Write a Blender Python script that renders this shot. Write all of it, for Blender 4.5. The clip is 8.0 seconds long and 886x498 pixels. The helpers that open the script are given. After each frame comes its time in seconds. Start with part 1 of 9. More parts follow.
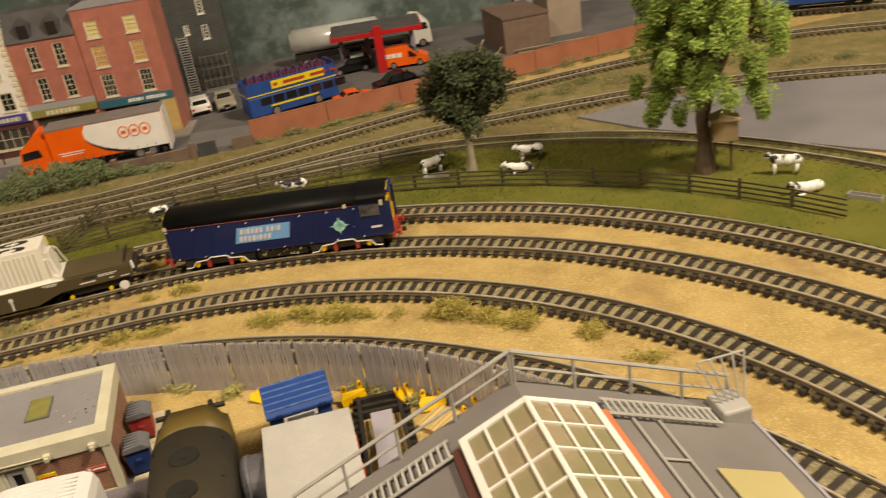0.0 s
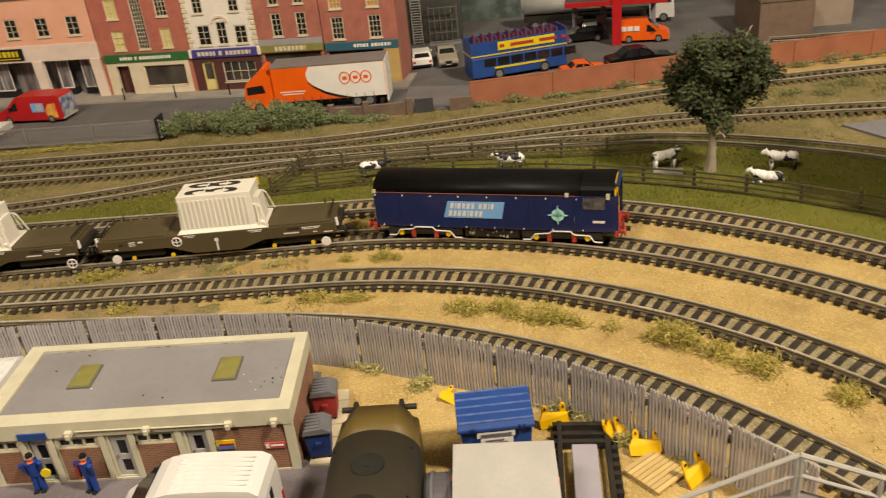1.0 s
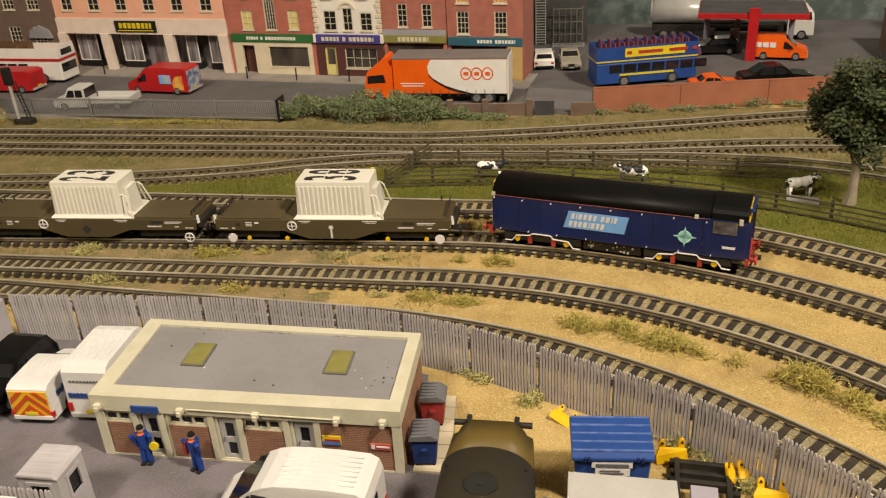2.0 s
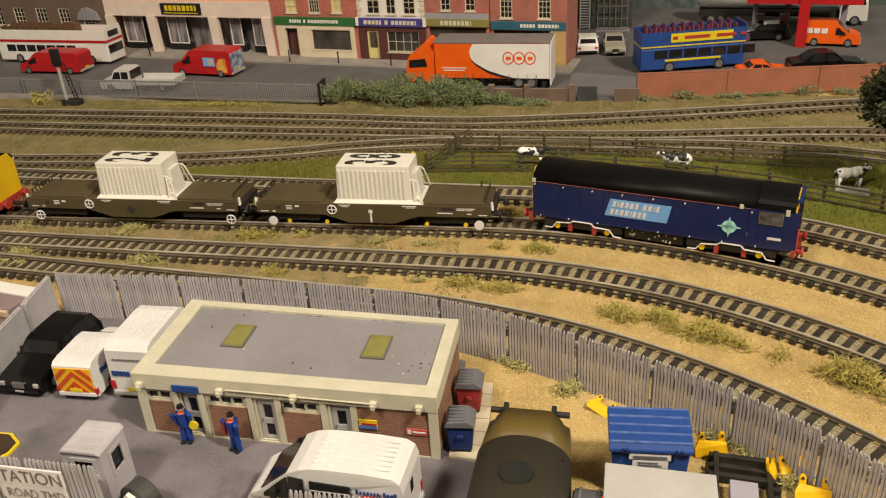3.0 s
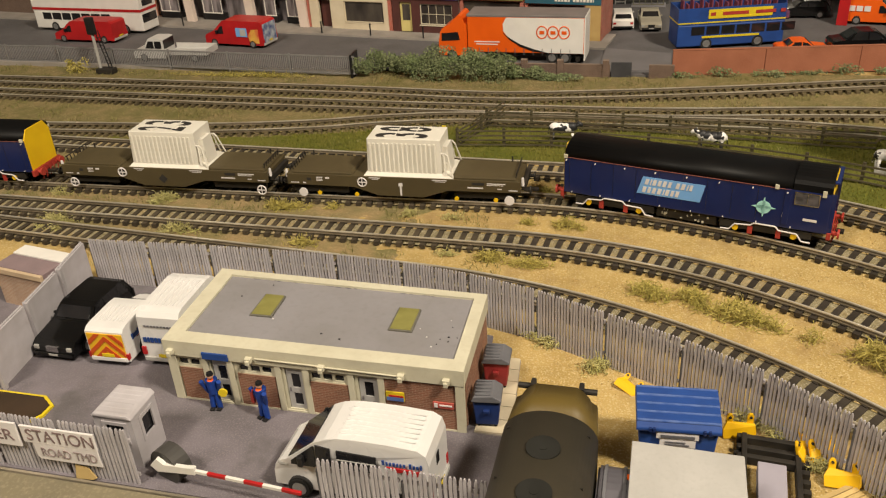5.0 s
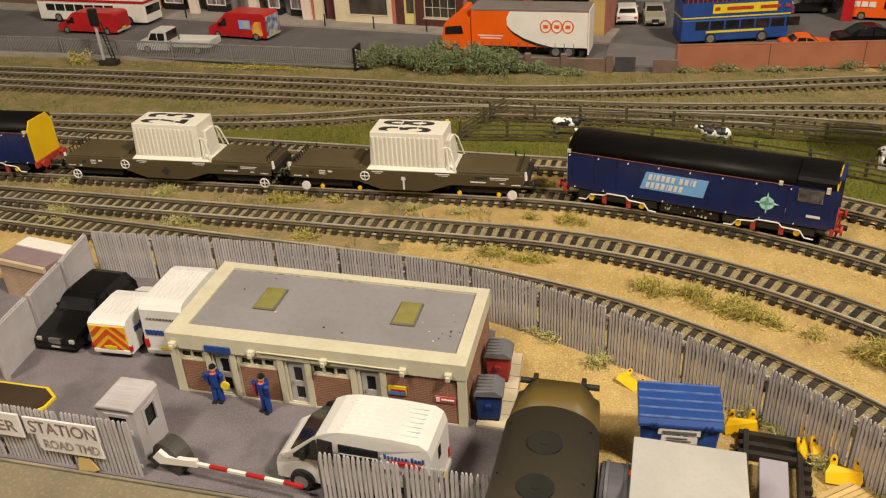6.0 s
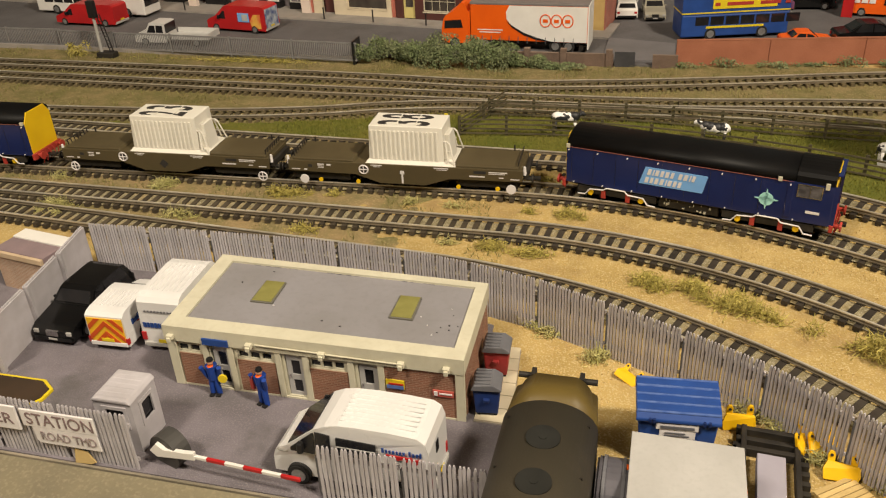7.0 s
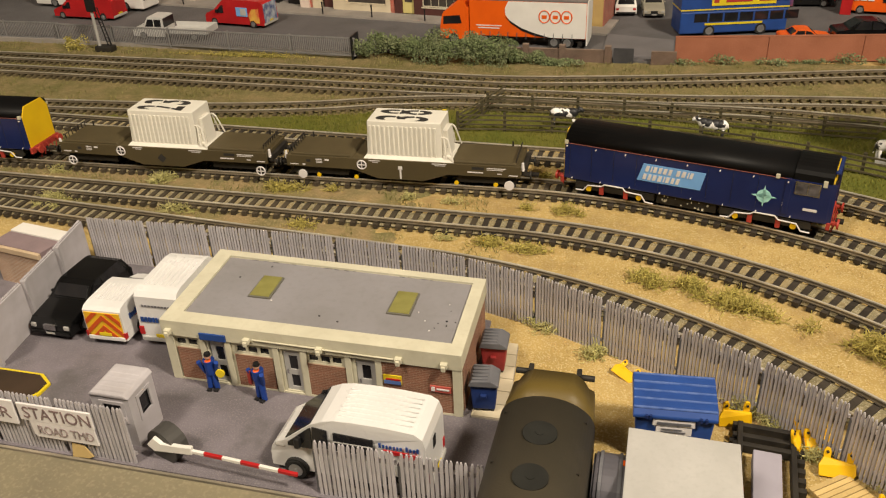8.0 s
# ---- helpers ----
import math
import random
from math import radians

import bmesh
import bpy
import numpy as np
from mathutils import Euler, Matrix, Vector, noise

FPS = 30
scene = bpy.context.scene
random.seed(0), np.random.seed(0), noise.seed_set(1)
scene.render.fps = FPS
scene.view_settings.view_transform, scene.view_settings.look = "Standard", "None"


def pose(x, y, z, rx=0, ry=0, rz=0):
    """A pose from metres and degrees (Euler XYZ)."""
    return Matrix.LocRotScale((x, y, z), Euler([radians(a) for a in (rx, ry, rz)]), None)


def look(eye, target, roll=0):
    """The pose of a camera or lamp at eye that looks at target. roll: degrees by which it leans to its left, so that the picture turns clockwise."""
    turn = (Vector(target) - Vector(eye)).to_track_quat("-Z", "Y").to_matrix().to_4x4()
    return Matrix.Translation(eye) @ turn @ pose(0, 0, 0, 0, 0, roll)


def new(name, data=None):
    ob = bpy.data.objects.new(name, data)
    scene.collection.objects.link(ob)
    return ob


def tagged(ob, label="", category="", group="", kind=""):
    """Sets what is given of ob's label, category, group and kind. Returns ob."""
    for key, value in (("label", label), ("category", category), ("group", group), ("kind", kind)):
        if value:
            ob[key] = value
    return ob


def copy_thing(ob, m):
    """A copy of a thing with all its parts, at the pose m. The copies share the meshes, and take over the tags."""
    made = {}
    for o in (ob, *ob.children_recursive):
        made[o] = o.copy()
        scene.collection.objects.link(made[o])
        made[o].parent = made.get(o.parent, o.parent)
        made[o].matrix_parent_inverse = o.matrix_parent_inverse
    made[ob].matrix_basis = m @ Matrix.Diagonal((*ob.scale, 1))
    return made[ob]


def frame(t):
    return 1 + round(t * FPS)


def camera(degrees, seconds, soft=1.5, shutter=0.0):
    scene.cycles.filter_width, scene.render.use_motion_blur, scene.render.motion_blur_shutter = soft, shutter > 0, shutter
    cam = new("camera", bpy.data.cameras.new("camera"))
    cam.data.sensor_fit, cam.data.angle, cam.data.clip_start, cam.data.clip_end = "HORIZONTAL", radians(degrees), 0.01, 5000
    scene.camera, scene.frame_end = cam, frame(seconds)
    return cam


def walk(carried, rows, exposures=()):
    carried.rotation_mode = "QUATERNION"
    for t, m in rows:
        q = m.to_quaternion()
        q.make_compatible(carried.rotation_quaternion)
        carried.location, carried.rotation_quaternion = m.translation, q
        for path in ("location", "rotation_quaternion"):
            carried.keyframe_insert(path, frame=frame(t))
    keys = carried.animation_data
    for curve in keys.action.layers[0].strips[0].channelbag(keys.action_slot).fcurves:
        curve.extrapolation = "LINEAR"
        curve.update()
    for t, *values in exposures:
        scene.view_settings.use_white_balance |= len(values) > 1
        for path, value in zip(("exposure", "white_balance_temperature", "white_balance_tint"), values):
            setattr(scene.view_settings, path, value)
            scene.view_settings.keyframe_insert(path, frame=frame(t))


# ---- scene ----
cam = camera(55.48, 8.0, soft=1.2, shutter=0.25)
PATH = [
    (0, look((0.1409, -0.0092, 0.2614), (0.2343, 0.5222, -0.0011), -9.08)),
    (0.5, look((0.1370, 0.0269, 0.2554), (0.1498, 0.5616, -0.0166), -7.99)),
    (1, look((0.1248, 0.0498, 0.2572), (0.0888, 0.5840, -0.0136), -6.03)),
    (1.5, look((0.1102, 0.0603, 0.2565), (0.0383, 0.5926, -0.0109), -3.76)),
    (2, look((0.1058, 0.0630, 0.2574), (0.0081, 0.5905, -0.0114), -3.40)),
    (3.5, look((0.1046, 0.0654, 0.2567), (-0.0262, 0.5789, -0.0248), -3.85)),
    (4, look((0.1037, 0.0655, 0.2560), (-0.0327, 0.5754, -0.0292), -3.78)),
    (4.5, look((0.1036, 0.0654, 0.2558), (-0.0369, 0.5725, -0.0325), -3.77)),
    (6, look((0.1029, 0.0656, 0.2562), (-0.0399, 0.5682, -0.0387), -3.36)),
    (6.5, look((0.1025, 0.0658, 0.2556), (-0.0393, 0.5678, -0.0409), -3.14)),
    (7, look((0.1024, 0.0661, 0.2553), (-0.0387, 0.5673, -0.0428), -3.00)),
    (7.5, look((0.1026, 0.0657, 0.2552), (-0.0374, 0.5663, -0.0445), -2.83)),
    (8, look((0.1024, 0.0659, 0.2555), (-0.0369, 0.5660, -0.0454), -2.68)),
]
# the clip opens a little warmer and settles
walk(cam, PATH, ((0, -0.06, 7150, 10), (1.0, 0.0, 6850, 10), (2.0, 0.02, 6600, 10), (3.5, -0.02, 6450, 10), (8, 0.0, 6550, 10)))

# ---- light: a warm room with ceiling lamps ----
world = bpy.data.worlds.new("room_air")
scene.world = world
world.use_nodes = True
world.node_tree.nodes["Background"].inputs[0].default_value = (1.0, 0.86, 0.68, 1)
world.node_tree.nodes["Background"].inputs[1].default_value = 0.17
scene.view_settings.exposure = 0.0


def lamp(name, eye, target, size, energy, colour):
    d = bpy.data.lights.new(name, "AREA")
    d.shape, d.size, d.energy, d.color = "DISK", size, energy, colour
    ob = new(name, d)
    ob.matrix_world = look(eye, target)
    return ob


WARM = (1.0, 0.875, 0.70)
lamp("ceiling_lamp_main", (0.98, -0.12, 1.36), (0.05, 0.5, 0), 0.20, 34.0, WARM)
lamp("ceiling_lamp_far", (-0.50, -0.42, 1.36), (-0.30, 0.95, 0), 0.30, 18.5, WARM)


# ---- building tools ----
def link(nt, a, b):
    nt.links.new(a, b)


def mat(name, c1, c2=None, scale=300.0, rough=0.6, bump=0.0, metal=0.0, speck=None, speck_amt=0.3,
        fine=1500.0, spec=0.4, island=0.0, rnd=0.0, trans=0.0, ior=1.45, stretch=None, patch=None, patch_scale=14.0):
    """Procedural surface: two-scale colour variation, grain, optional specks, per-object variation."""
    m = bpy.data.materials.new(name)
    m.use_nodes = True
    nt = m.node_tree
    b = nt.nodes["Principled BSDF"]
    b.inputs["Roughness"].default_value = rough
    b.inputs["Metallic"].default_value = metal
    b.inputs["Specular IOR Level"].default_value = spec
    b.inputs["IOR"].default_value = ior
    if trans:
        b.inputs["Transmission Weight"].default_value = trans
    c2 = c2 or tuple(min(1, v * 0.82) for v in c1)
    tc = nt.nodes.new("ShaderNodeTexCoord")
    src = tc.outputs["Object"]
    if stretch:
        mp = nt.nodes.new("ShaderNodeMapping")
        mp.inputs["Scale"].default_value = stretch
        link(nt, src, mp.inputs[0])
        src = mp.outputs[0]
    n1 = nt.nodes.new("ShaderNodeTexNoise")
    n1.inputs["Scale"].default_value, n1.inputs["Detail"].default_value = scale, 5
    link(nt, src, n1.inputs["Vector"])
    n2 = nt.nodes.new("ShaderNodeTexNoise")
    n2.inputs["Scale"].default_value, n2.inputs["Detail"].default_value = fine, 3
    link(nt, src, n2.inputs["Vector"])
    r1 = nt.nodes.new("ShaderNodeMapRange")
    r1.inputs["From Min"].default_value, r1.inputs["From Max"].default_value = 0.35, 0.65
    link(nt, n1.outputs["Fac"], r1.inputs["Value"])
    mx = nt.nodes.new("ShaderNodeMix")
    mx.data_type = "RGBA"
    mx.inputs["A"].default_value, mx.inputs["B"].default_value = (*c1, 1), (*c2, 1)
    link(nt, r1.outputs["Result"], mx.inputs["Factor"])
    col = mx.outputs["Result"]
    if speck:
        r2 = nt.nodes.new("ShaderNodeMapRange")
        r2.inputs["From Min"].default_value, r2.inputs["From Max"].default_value = 0.5, 0.72
        r2.inputs["To Max"].default_value = speck_amt * 2
        link(nt, n2.outputs["Fac"], r2.inputs["Value"])
        m2 = nt.nodes.new("ShaderNodeMix")
        m2.data_type = "RGBA"
        link(nt, r2.outputs["Result"], m2.inputs["Factor"])
        link(nt, col, m2.inputs["A"])
        m2.inputs["B"].default_value = (*speck, 1)
        col = m2.outputs["Result"]
    if patch:
        n3 = nt.nodes.new("ShaderNodeTexNoise")
        n3.inputs["Scale"].default_value, n3.inputs["Detail"].default_value = patch_scale, 8
        n3.inputs["Roughness"].default_value = 0.7
        link(nt, src, n3.inputs["Vector"])
        r3 = nt.nodes.new("ShaderNodeMapRange")
        r3.inputs["From Min"].default_value, r3.inputs["From Max"].default_value = 0.50, 0.68
        r3.inputs["To Max"].default_value = 0.85
        link(nt, n3.outputs["Fac"], r3.inputs["Value"])
        m3 = nt.nodes.new("ShaderNodeMix")
        m3.data_type = "RGBA"
        link(nt, r3.outputs["Result"], m3.inputs["Factor"])
        link(nt, col, m3.inputs["A"])
        m3.inputs["B"].default_value = (*patch, 1)
        col = m3.outputs["Result"]
    if rnd or island:
        info = nt.nodes.new("ShaderNodeObjectInfo" if rnd else "ShaderNodeNewGeometry")
        hs = nt.nodes.new("ShaderNodeHueSaturation")
        rr = nt.nodes.new("ShaderNodeMapRange")
        rr.inputs["To Min"].default_value, rr.inputs["To Max"].default_value = 1 - (rnd or island), 1 + (rnd or island)
        link(nt, info.outputs["Random" if rnd else "Random Per Island"], rr.inputs["Value"])
        link(nt, rr.outputs["Result"], hs.inputs["Value"])
        link(nt, col, hs.inputs["Color"])
        col = hs.outputs["Color"]
    link(nt, col, b.inputs["Base Color"])
    if bump:
        bp = nt.nodes.new("ShaderNodeBump")
        bp.inputs["Strength"].default_value, bp.inputs["Distance"].default_value = min(1, bump), 0.0006
        ad = nt.nodes.new("ShaderNodeMath")
        link(nt, n1.outputs["Fac"], ad.inputs[0])
        link(nt, n2.outputs["Fac"], ad.inputs[1])
        link(nt, ad.outputs[0], bp.inputs["Height"])
        link(nt, bp.outputs["Normal"], b.inputs["Normal"])
    rv = nt.nodes.new("ShaderNodeMapRange")
    rv.inputs["To Min"].default_value, rv.inputs["To Max"].default_value = max(0.02, rough - 0.1), min(1, rough + 0.1)
    link(nt, n1.outputs["Fac"], rv.inputs["Value"])
    link(nt, rv.outputs["Result"], b.inputs["Roughness"])
    return m


def brick_mat(name, c1, c2, mortar, bw=0.0030, bh=0.0010, rough=0.8):
    """Embossed or printed brickwork running along local x (or y) and z."""
    m = bpy.data.materials.new(name)
    m.use_nodes = True
    nt = m.node_tree
    b = nt.nodes["Principled BSDF"]
    b.inputs["Roughness"].default_value = rough
    tc = nt.nodes.new("ShaderNodeTexCoord")
    sp = nt.nodes.new("ShaderNodeSeparateXYZ")
    link(nt, tc.outputs["Object"], sp.inputs[0])
    ad = nt.nodes.new("ShaderNodeMath")
    link(nt, sp.outputs["X"], ad.inputs[0])
    link(nt, sp.outputs["Y"], ad.inputs[1])
    cb = nt.nodes.new("ShaderNodeCombineXYZ")
    link(nt, ad.outputs[0], cb.inputs["X"])
    link(nt, sp.outputs["Z"], cb.inputs["Y"])
    br = nt.nodes.new("ShaderNodeTexBrick")
    br.inputs["Scale"].default_value = 1.0
    br.inputs["Brick Width"].default_value, br.inputs["Row Height"].default_value = bw, bh
    br.inputs["Mortar Size"].default_value = bh * 0.13
    br.inputs["Color1"].default_value, br.inputs["Color2"].default_value = (*c1, 1), (*c2, 1)
    br.inputs["Mortar"].default_value = (*mortar, 1)
    link(nt, cb.outputs[0], br.inputs["Vector"])
    nz = nt.nodes.new("ShaderNodeTexNoise")
    nz.inputs["Scale"].default_value, nz.inputs["Detail"].default_value = 90, 5
    link(nt, tc.outputs["Object"], nz.inputs["Vector"])
    rr = nt.nodes.new("ShaderNodeMapRange")
    rr.inputs["To Min"].default_value, rr.inputs["To Max"].default_value = 0.65, 1.3
    link(nt, nz.outputs["Fac"], rr.inputs["Value"])
    hs = nt.nodes.new("ShaderNodeHueSaturation")
    link(nt, rr.outputs["Result"], hs.inputs["Value"])
    link(nt, br.outputs["Color"], hs.inputs["Color"])
    link(nt, hs.outputs["Color"], b.inputs["Base Color"])
    bp = nt.nodes.new("ShaderNodeBump")
    bp.invert = True
    bp.inputs["Strength"].default_value, bp.inputs["Distance"].default_value = 0.6, 0.0003
    link(nt, br.outputs["Fac"], bp.inputs["Height"])
    link(nt, bp.outputs["Normal"], b.inputs["Normal"])
    return m


def box(bm, x0, x1, y0, y1, z0, z1, mi=0, bev=0.0):
    vs = [bm.verts.new((x, y, z)) for z in (z0, z1) for y in (y0, y1) for x in (x0, x1)]
    fs = [bm.faces.new([vs[i] for i in q]) for q in ((0, 2, 3, 1), (4, 5, 7, 6), (0, 1, 5, 4), (2, 6, 7, 3), (0, 4, 6, 2), (1, 3, 7, 5))]
    for f in fs:
        f.material_index = mi
    if bev:
        es = list({e for f in fs for e in f.edges})
        r = bmesh.ops.bevel(bm, geom=es, offset=bev, segments=2, affect="EDGES", profile=0.5)
        for f in r["faces"]:
            f.material_index = mi
    return vs


def prism(bm, pts, a, b, axis="y", mi=0, bev=0.0):
    """Extrude a closed outline from a to b along an axis. Outline axes: y -> (x, z), z -> (x, y), x -> (y, z)."""
    put = {"y": lambda p, t: (p[0], t, p[1]), "z": lambda p, t: (p[0], p[1], t), "x": lambda p, t: (t, p[0], p[1])}[axis]
    A = [bm.verts.new(put(p, a)) for p in pts]
    B = [bm.verts.new(put(p, b)) for p in pts]
    n = len(pts)
    fs = [bm.faces.new(A), bm.faces.new(B[::-1])]
    for i in range(n):
        fs.append(bm.faces.new((A[i], B[i], B[(i + 1) % n], A[(i + 1) % n])))
    for f in fs:
        f.material_index = mi
    if bev:
        es = list({e for f in fs for e in f.edges})
        r = bmesh.ops.bevel(bm, geom=es, offset=bev, segments=2, affect="EDGES", profile=0.5)
        for f in r["faces"]:
            f.material_index = mi


def cyl(bm, c, axis, r, h, n=16, r2=None, mi=0):
    """A cylinder or cone frustum centred at c along an axis vector."""
    q = Vector((0, 0, 1)).rotation_difference(Vector(axis).normalized()).to_matrix().to_4x4()
    g = bmesh.ops.create_cone(bm, cap_ends=True, segments=n, radius1=r, radius2=r if r2 is None else r2, depth=h,
                              matrix=Matrix.Translation(c) @ q)
    for v in g["verts"]:
        for f in v.link_faces:
            f.material_index = mi


def rod(bm, a, b, r, n=6, mi=0):
    a, b = Vector(a), Vector(b)
    cyl(bm, (a + b) / 2, b - a, r, (b - a).length, n, mi=mi)


def mesh_of(name, bm, *mats, smooth=False):
    bmesh.ops.recalc_face_normals(bm, faces=bm.faces[:])
    me = bpy.data.meshes.new(name)
    bm.to_mesh(me)
    bm.free()
    for m in mats:
        me.materials.append(m)
    if smooth:
        me.polygons.foreach_set("use_smooth", [True] * len(me.polygons))
    return me


def part(name, bm, material, parent, label="", smooth=False):
    """One bmesh as one mesh object under a thing or a part."""
    mats = material if isinstance(material, (list, tuple)) else [material]
    ob = new(name, mesh_of(name, bm, *mats, smooth=smooth))
    ob.parent = parent
    if label:
        tagged(ob, label)
    return ob


def part_each(name, bm, material, parent, label="", smooth=False):
    """Each separate island of a bmesh becomes a part of its own."""
    bm.faces.index_update()
    seen = set()
    for f in list(bm.faces):
        if f in seen:
            continue
        isle, todo = [], [f]
        seen.add(f)
        while todo:
            q = todo.pop()
            isle.append(q)
            for e in q.edges:
                for g in e.link_faces:
                    if g not in seen:
                        seen.add(g)
                        todo.append(g)
        one = bmesh.new()
        vm = {}
        for q in isle:
            for v in q.verts:
                if v not in vm:
                    vm[v] = one.verts.new(v.co)
        for q in isle:
            one.faces.new([vm[v] for v in q.verts]).material_index = q.material_index
        part(name, one, material, parent, label, smooth)
    bm.free()


def twin(src, parent, m):
    """A further part on the same mesh, at its own place under parent."""
    ob = new(src.name.split(".")[0], src.data)
    ob.parent = parent
    ob.matrix_basis = m
    return ob


def thing(name, m, label, category, group="", kind=""):
    ob = new(name)
    ob.empty_display_size = 0.01
    ob.matrix_basis = m
    return tagged(ob, label, category, group, kind)


def solid(name, bm, material, label, category="", group="", kind="", m=None, smooth=False):
    mats = material if isinstance(material, (list, tuple)) else [material]
    ob = new(name, mesh_of(name, bm, *mats, smooth=smooth))
    if m is not None:
        ob.matrix_basis = m
    return tagged(ob, label, category, group, kind)


def pydata(name, verts, faces, material):
    me = bpy.data.meshes.new(name)
    me.from_pydata(verts, [], faces)
    me.materials.append(material)
    return me


def wall_with_holes(bm, x0, x1, z0, z1, holes, y0, y1, mi=0):
    """An upright wall from y0 (front) to y1 with rectangular openings (x0, x1, z0, z1) through it."""
    xs = sorted({x0, x1, *[h[0] for h in holes], *[h[1] for h in holes]})
    zs = sorted({z0, z1, *[h[2] for h in holes], *[h[3] for h in holes]})
    xs, zs = [x for x in xs if x0 <= x <= x1], [z for z in zs if z0 <= z <= z1]

    def full(i, j):
        if not (0 <= i < len(xs) - 1 and 0 <= j < len(zs) - 1):
            return False
        cx, cz = (xs[i] + xs[i + 1]) / 2, (zs[j] + zs[j + 1]) / 2
        return not any(h[0] < cx < h[1] and h[2] < cz < h[3] for h in holes)

    V = {}

    def v(i, j, k):
        if (i, j, k) not in V:
            V[i, j, k] = bm.verts.new((xs[i], (y0, y1)[k], zs[j]))
        return V[i, j, k]

    fs = []
    for i in range(len(xs) - 1):
        for j in range(len(zs) - 1):
            if not full(i, j):
                continue
            fs.append(bm.faces.new((v(i, j, 0), v(i + 1, j, 0), v(i + 1, j + 1, 0), v(i, j + 1, 0))))
            fs.append(bm.faces.new((v(i, j, 1), v(i, j + 1, 1), v(i + 1, j + 1, 1), v(i + 1, j, 1))))
            for di, dj, a, b in ((-1, 0, (i, j), (i, j + 1)), (1, 0, (i + 1, j), (i + 1, j + 1)), (0, -1, (i, j), (i + 1, j)), (0, 1, (i, j + 1), (i + 1, j + 1))):
                if not full(i + di, j + dj):
                    fs.append(bm.faces.new((v(*a, 0), v(*b, 0), v(*b, 1), v(*a, 1))))
    for f in fs:
        f.material_index = mi


def lettering(text, size, width, material, parent, m, name="lettering", bold=0.0):
    """Raised letters from the built-in font, as one mesh under parent, fitted to a width."""
    cu = bpy.data.curves.new(name, "FONT")
    cu.body, cu.size, cu.align_x, cu.align_y, cu.extrude = text, size, "CENTER", "CENTER", 0.00012
    cu.offset = bold
    tmp = bpy.data.objects.new("tmp_text", cu)
    scene.collection.objects.link(tmp)
    bpy.context.view_layer.update()
    me = bpy.data.meshes.new_from_object(tmp.evaluated_get(bpy.context.evaluated_depsgraph_get()))
    bpy.data.objects.remove(tmp)
    xs = [v.co.x for v in me.vertices]
    k = width / max(1e-6, max(xs) - min(xs))
    me.transform(Matrix.Diagonal((k, 1, 1, 1)))
    me.materials.clear()
    me.materials.append(material)
    ob = new(name, me)
    ob.parent = parent
    ob.matrix_basis = m
    return ob


# ---- materials ----
SAND = mat("sandy_ballast", (0.47, 0.333, 0.120), (0.37, 0.258, 0.084), 38, 0.95, 0.9, speck=(0.62, 0.50, 0.28), speck_amt=0.45, fine=1100, patch=(0.30, 0.20, 0.085), patch_scale=17)
SCRUB = mat("weathered_ballast", (0.225, 0.17, 0.075), (0.14, 0.122, 0.042), 70, 0.95, 1.0, speck=(0.42, 0.34, 0.17), speck_amt=0.4, fine=900, patch=(0.13, 0.125, 0.035), patch_scale=20)
DIRTBROWN = mat("brown_earth", (0.10, 0.075, 0.045), (0.17, 0.13, 0.07), 40, 0.95, 0.9, speck=(0.25, 0.2, 0.12), fine=700)
TARMAC = mat("grey_tarmac", (0.190, 0.168, 0.192), (0.130, 0.116, 0.128), 34, 0.8, 0.45, speck=(0.25, 0.225, 0.23), speck_amt=0.4, fine=1300, patch=(0.105, 0.097, 0.098), patch_scale=26)
ROAD = mat("town_tarmac", (0.125, 0.118, 0.122), (0.095, 0.09, 0.09), 22, 0.8, 0.3, speck=(0.18, 0.17, 0.17), fine=1500)
PAVING = mat("pale_paving", (0.33, 0.30, 0.27), (0.27, 0.245, 0.22), 40, 0.8, 0.3)
CONCRETE = mat("grey_card", (0.30, 0.29, 0.31), (0.25, 0.245, 0.26), 14, 0.75, 0.15)
OLIVEROAD = mat("olive_roadway", (0.22, 0.19, 0.12), (0.15, 0.13, 0.09), 16, 0.75, 0.35, speck=(0.3, 0.26, 0.17), fine=600)
GRASS = mat("static_grass", (0.105, 0.115, 0.014), (0.155, 0.14, 0.022), 30, 0.9, 1.0, speck=(0.07, 0.09, 0.012), speck_amt=0.4, fine=900)
BLADE = mat("grass_blade", (0.125, 0.14, 0.016), (0.21, 0.19, 0.035), 25, 0.8, island=0.35)
STRAWBLADE = mat("straw_fibre", (0.50, 0.42, 0.12), (0.36, 0.31, 0.07), 120, 0.85, island=0.35)
PALEFIBRE = mat("pale_fibre", (0.52, 0.47, 0.21), (0.38, 0.36, 0.12), 120, 0.85, island=0.3)
BUSHGREEN = mat("sage_foliage", (0.14, 0.18, 0.075), (0.21, 0.23, 0.12), 60, 0.9, island=0.45)
BLACKPL = mat("black_plastic_sleeper", (0.030, 0.024, 0.019), (0.044, 0.036, 0.028), 200, 0.55, 0.2, rnd=0.25)
OLDPL = mat("weathered_sleeper", (0.075, 0.058, 0.036), (0.05, 0.039, 0.025), 120, 0.8, 0.3, rnd=0.3)
FARPL = mat("buried_sleeper", (0.15, 0.115, 0.06), (0.10, 0.08, 0.04), 120, 0.9, 0.3, rnd=0.3)
RAILWEB = mat("dull_rail_web", (0.20, 0.165, 0.115), (0.13, 0.105, 0.07), 90, 0.5, 0.2, metal=0.3)
RAILTOP = mat("worn_rail_head", (0.74, 0.69, 0.58), (0.48, 0.43, 0.34), 26, 0.30, metal=0.45, spec=0.6)
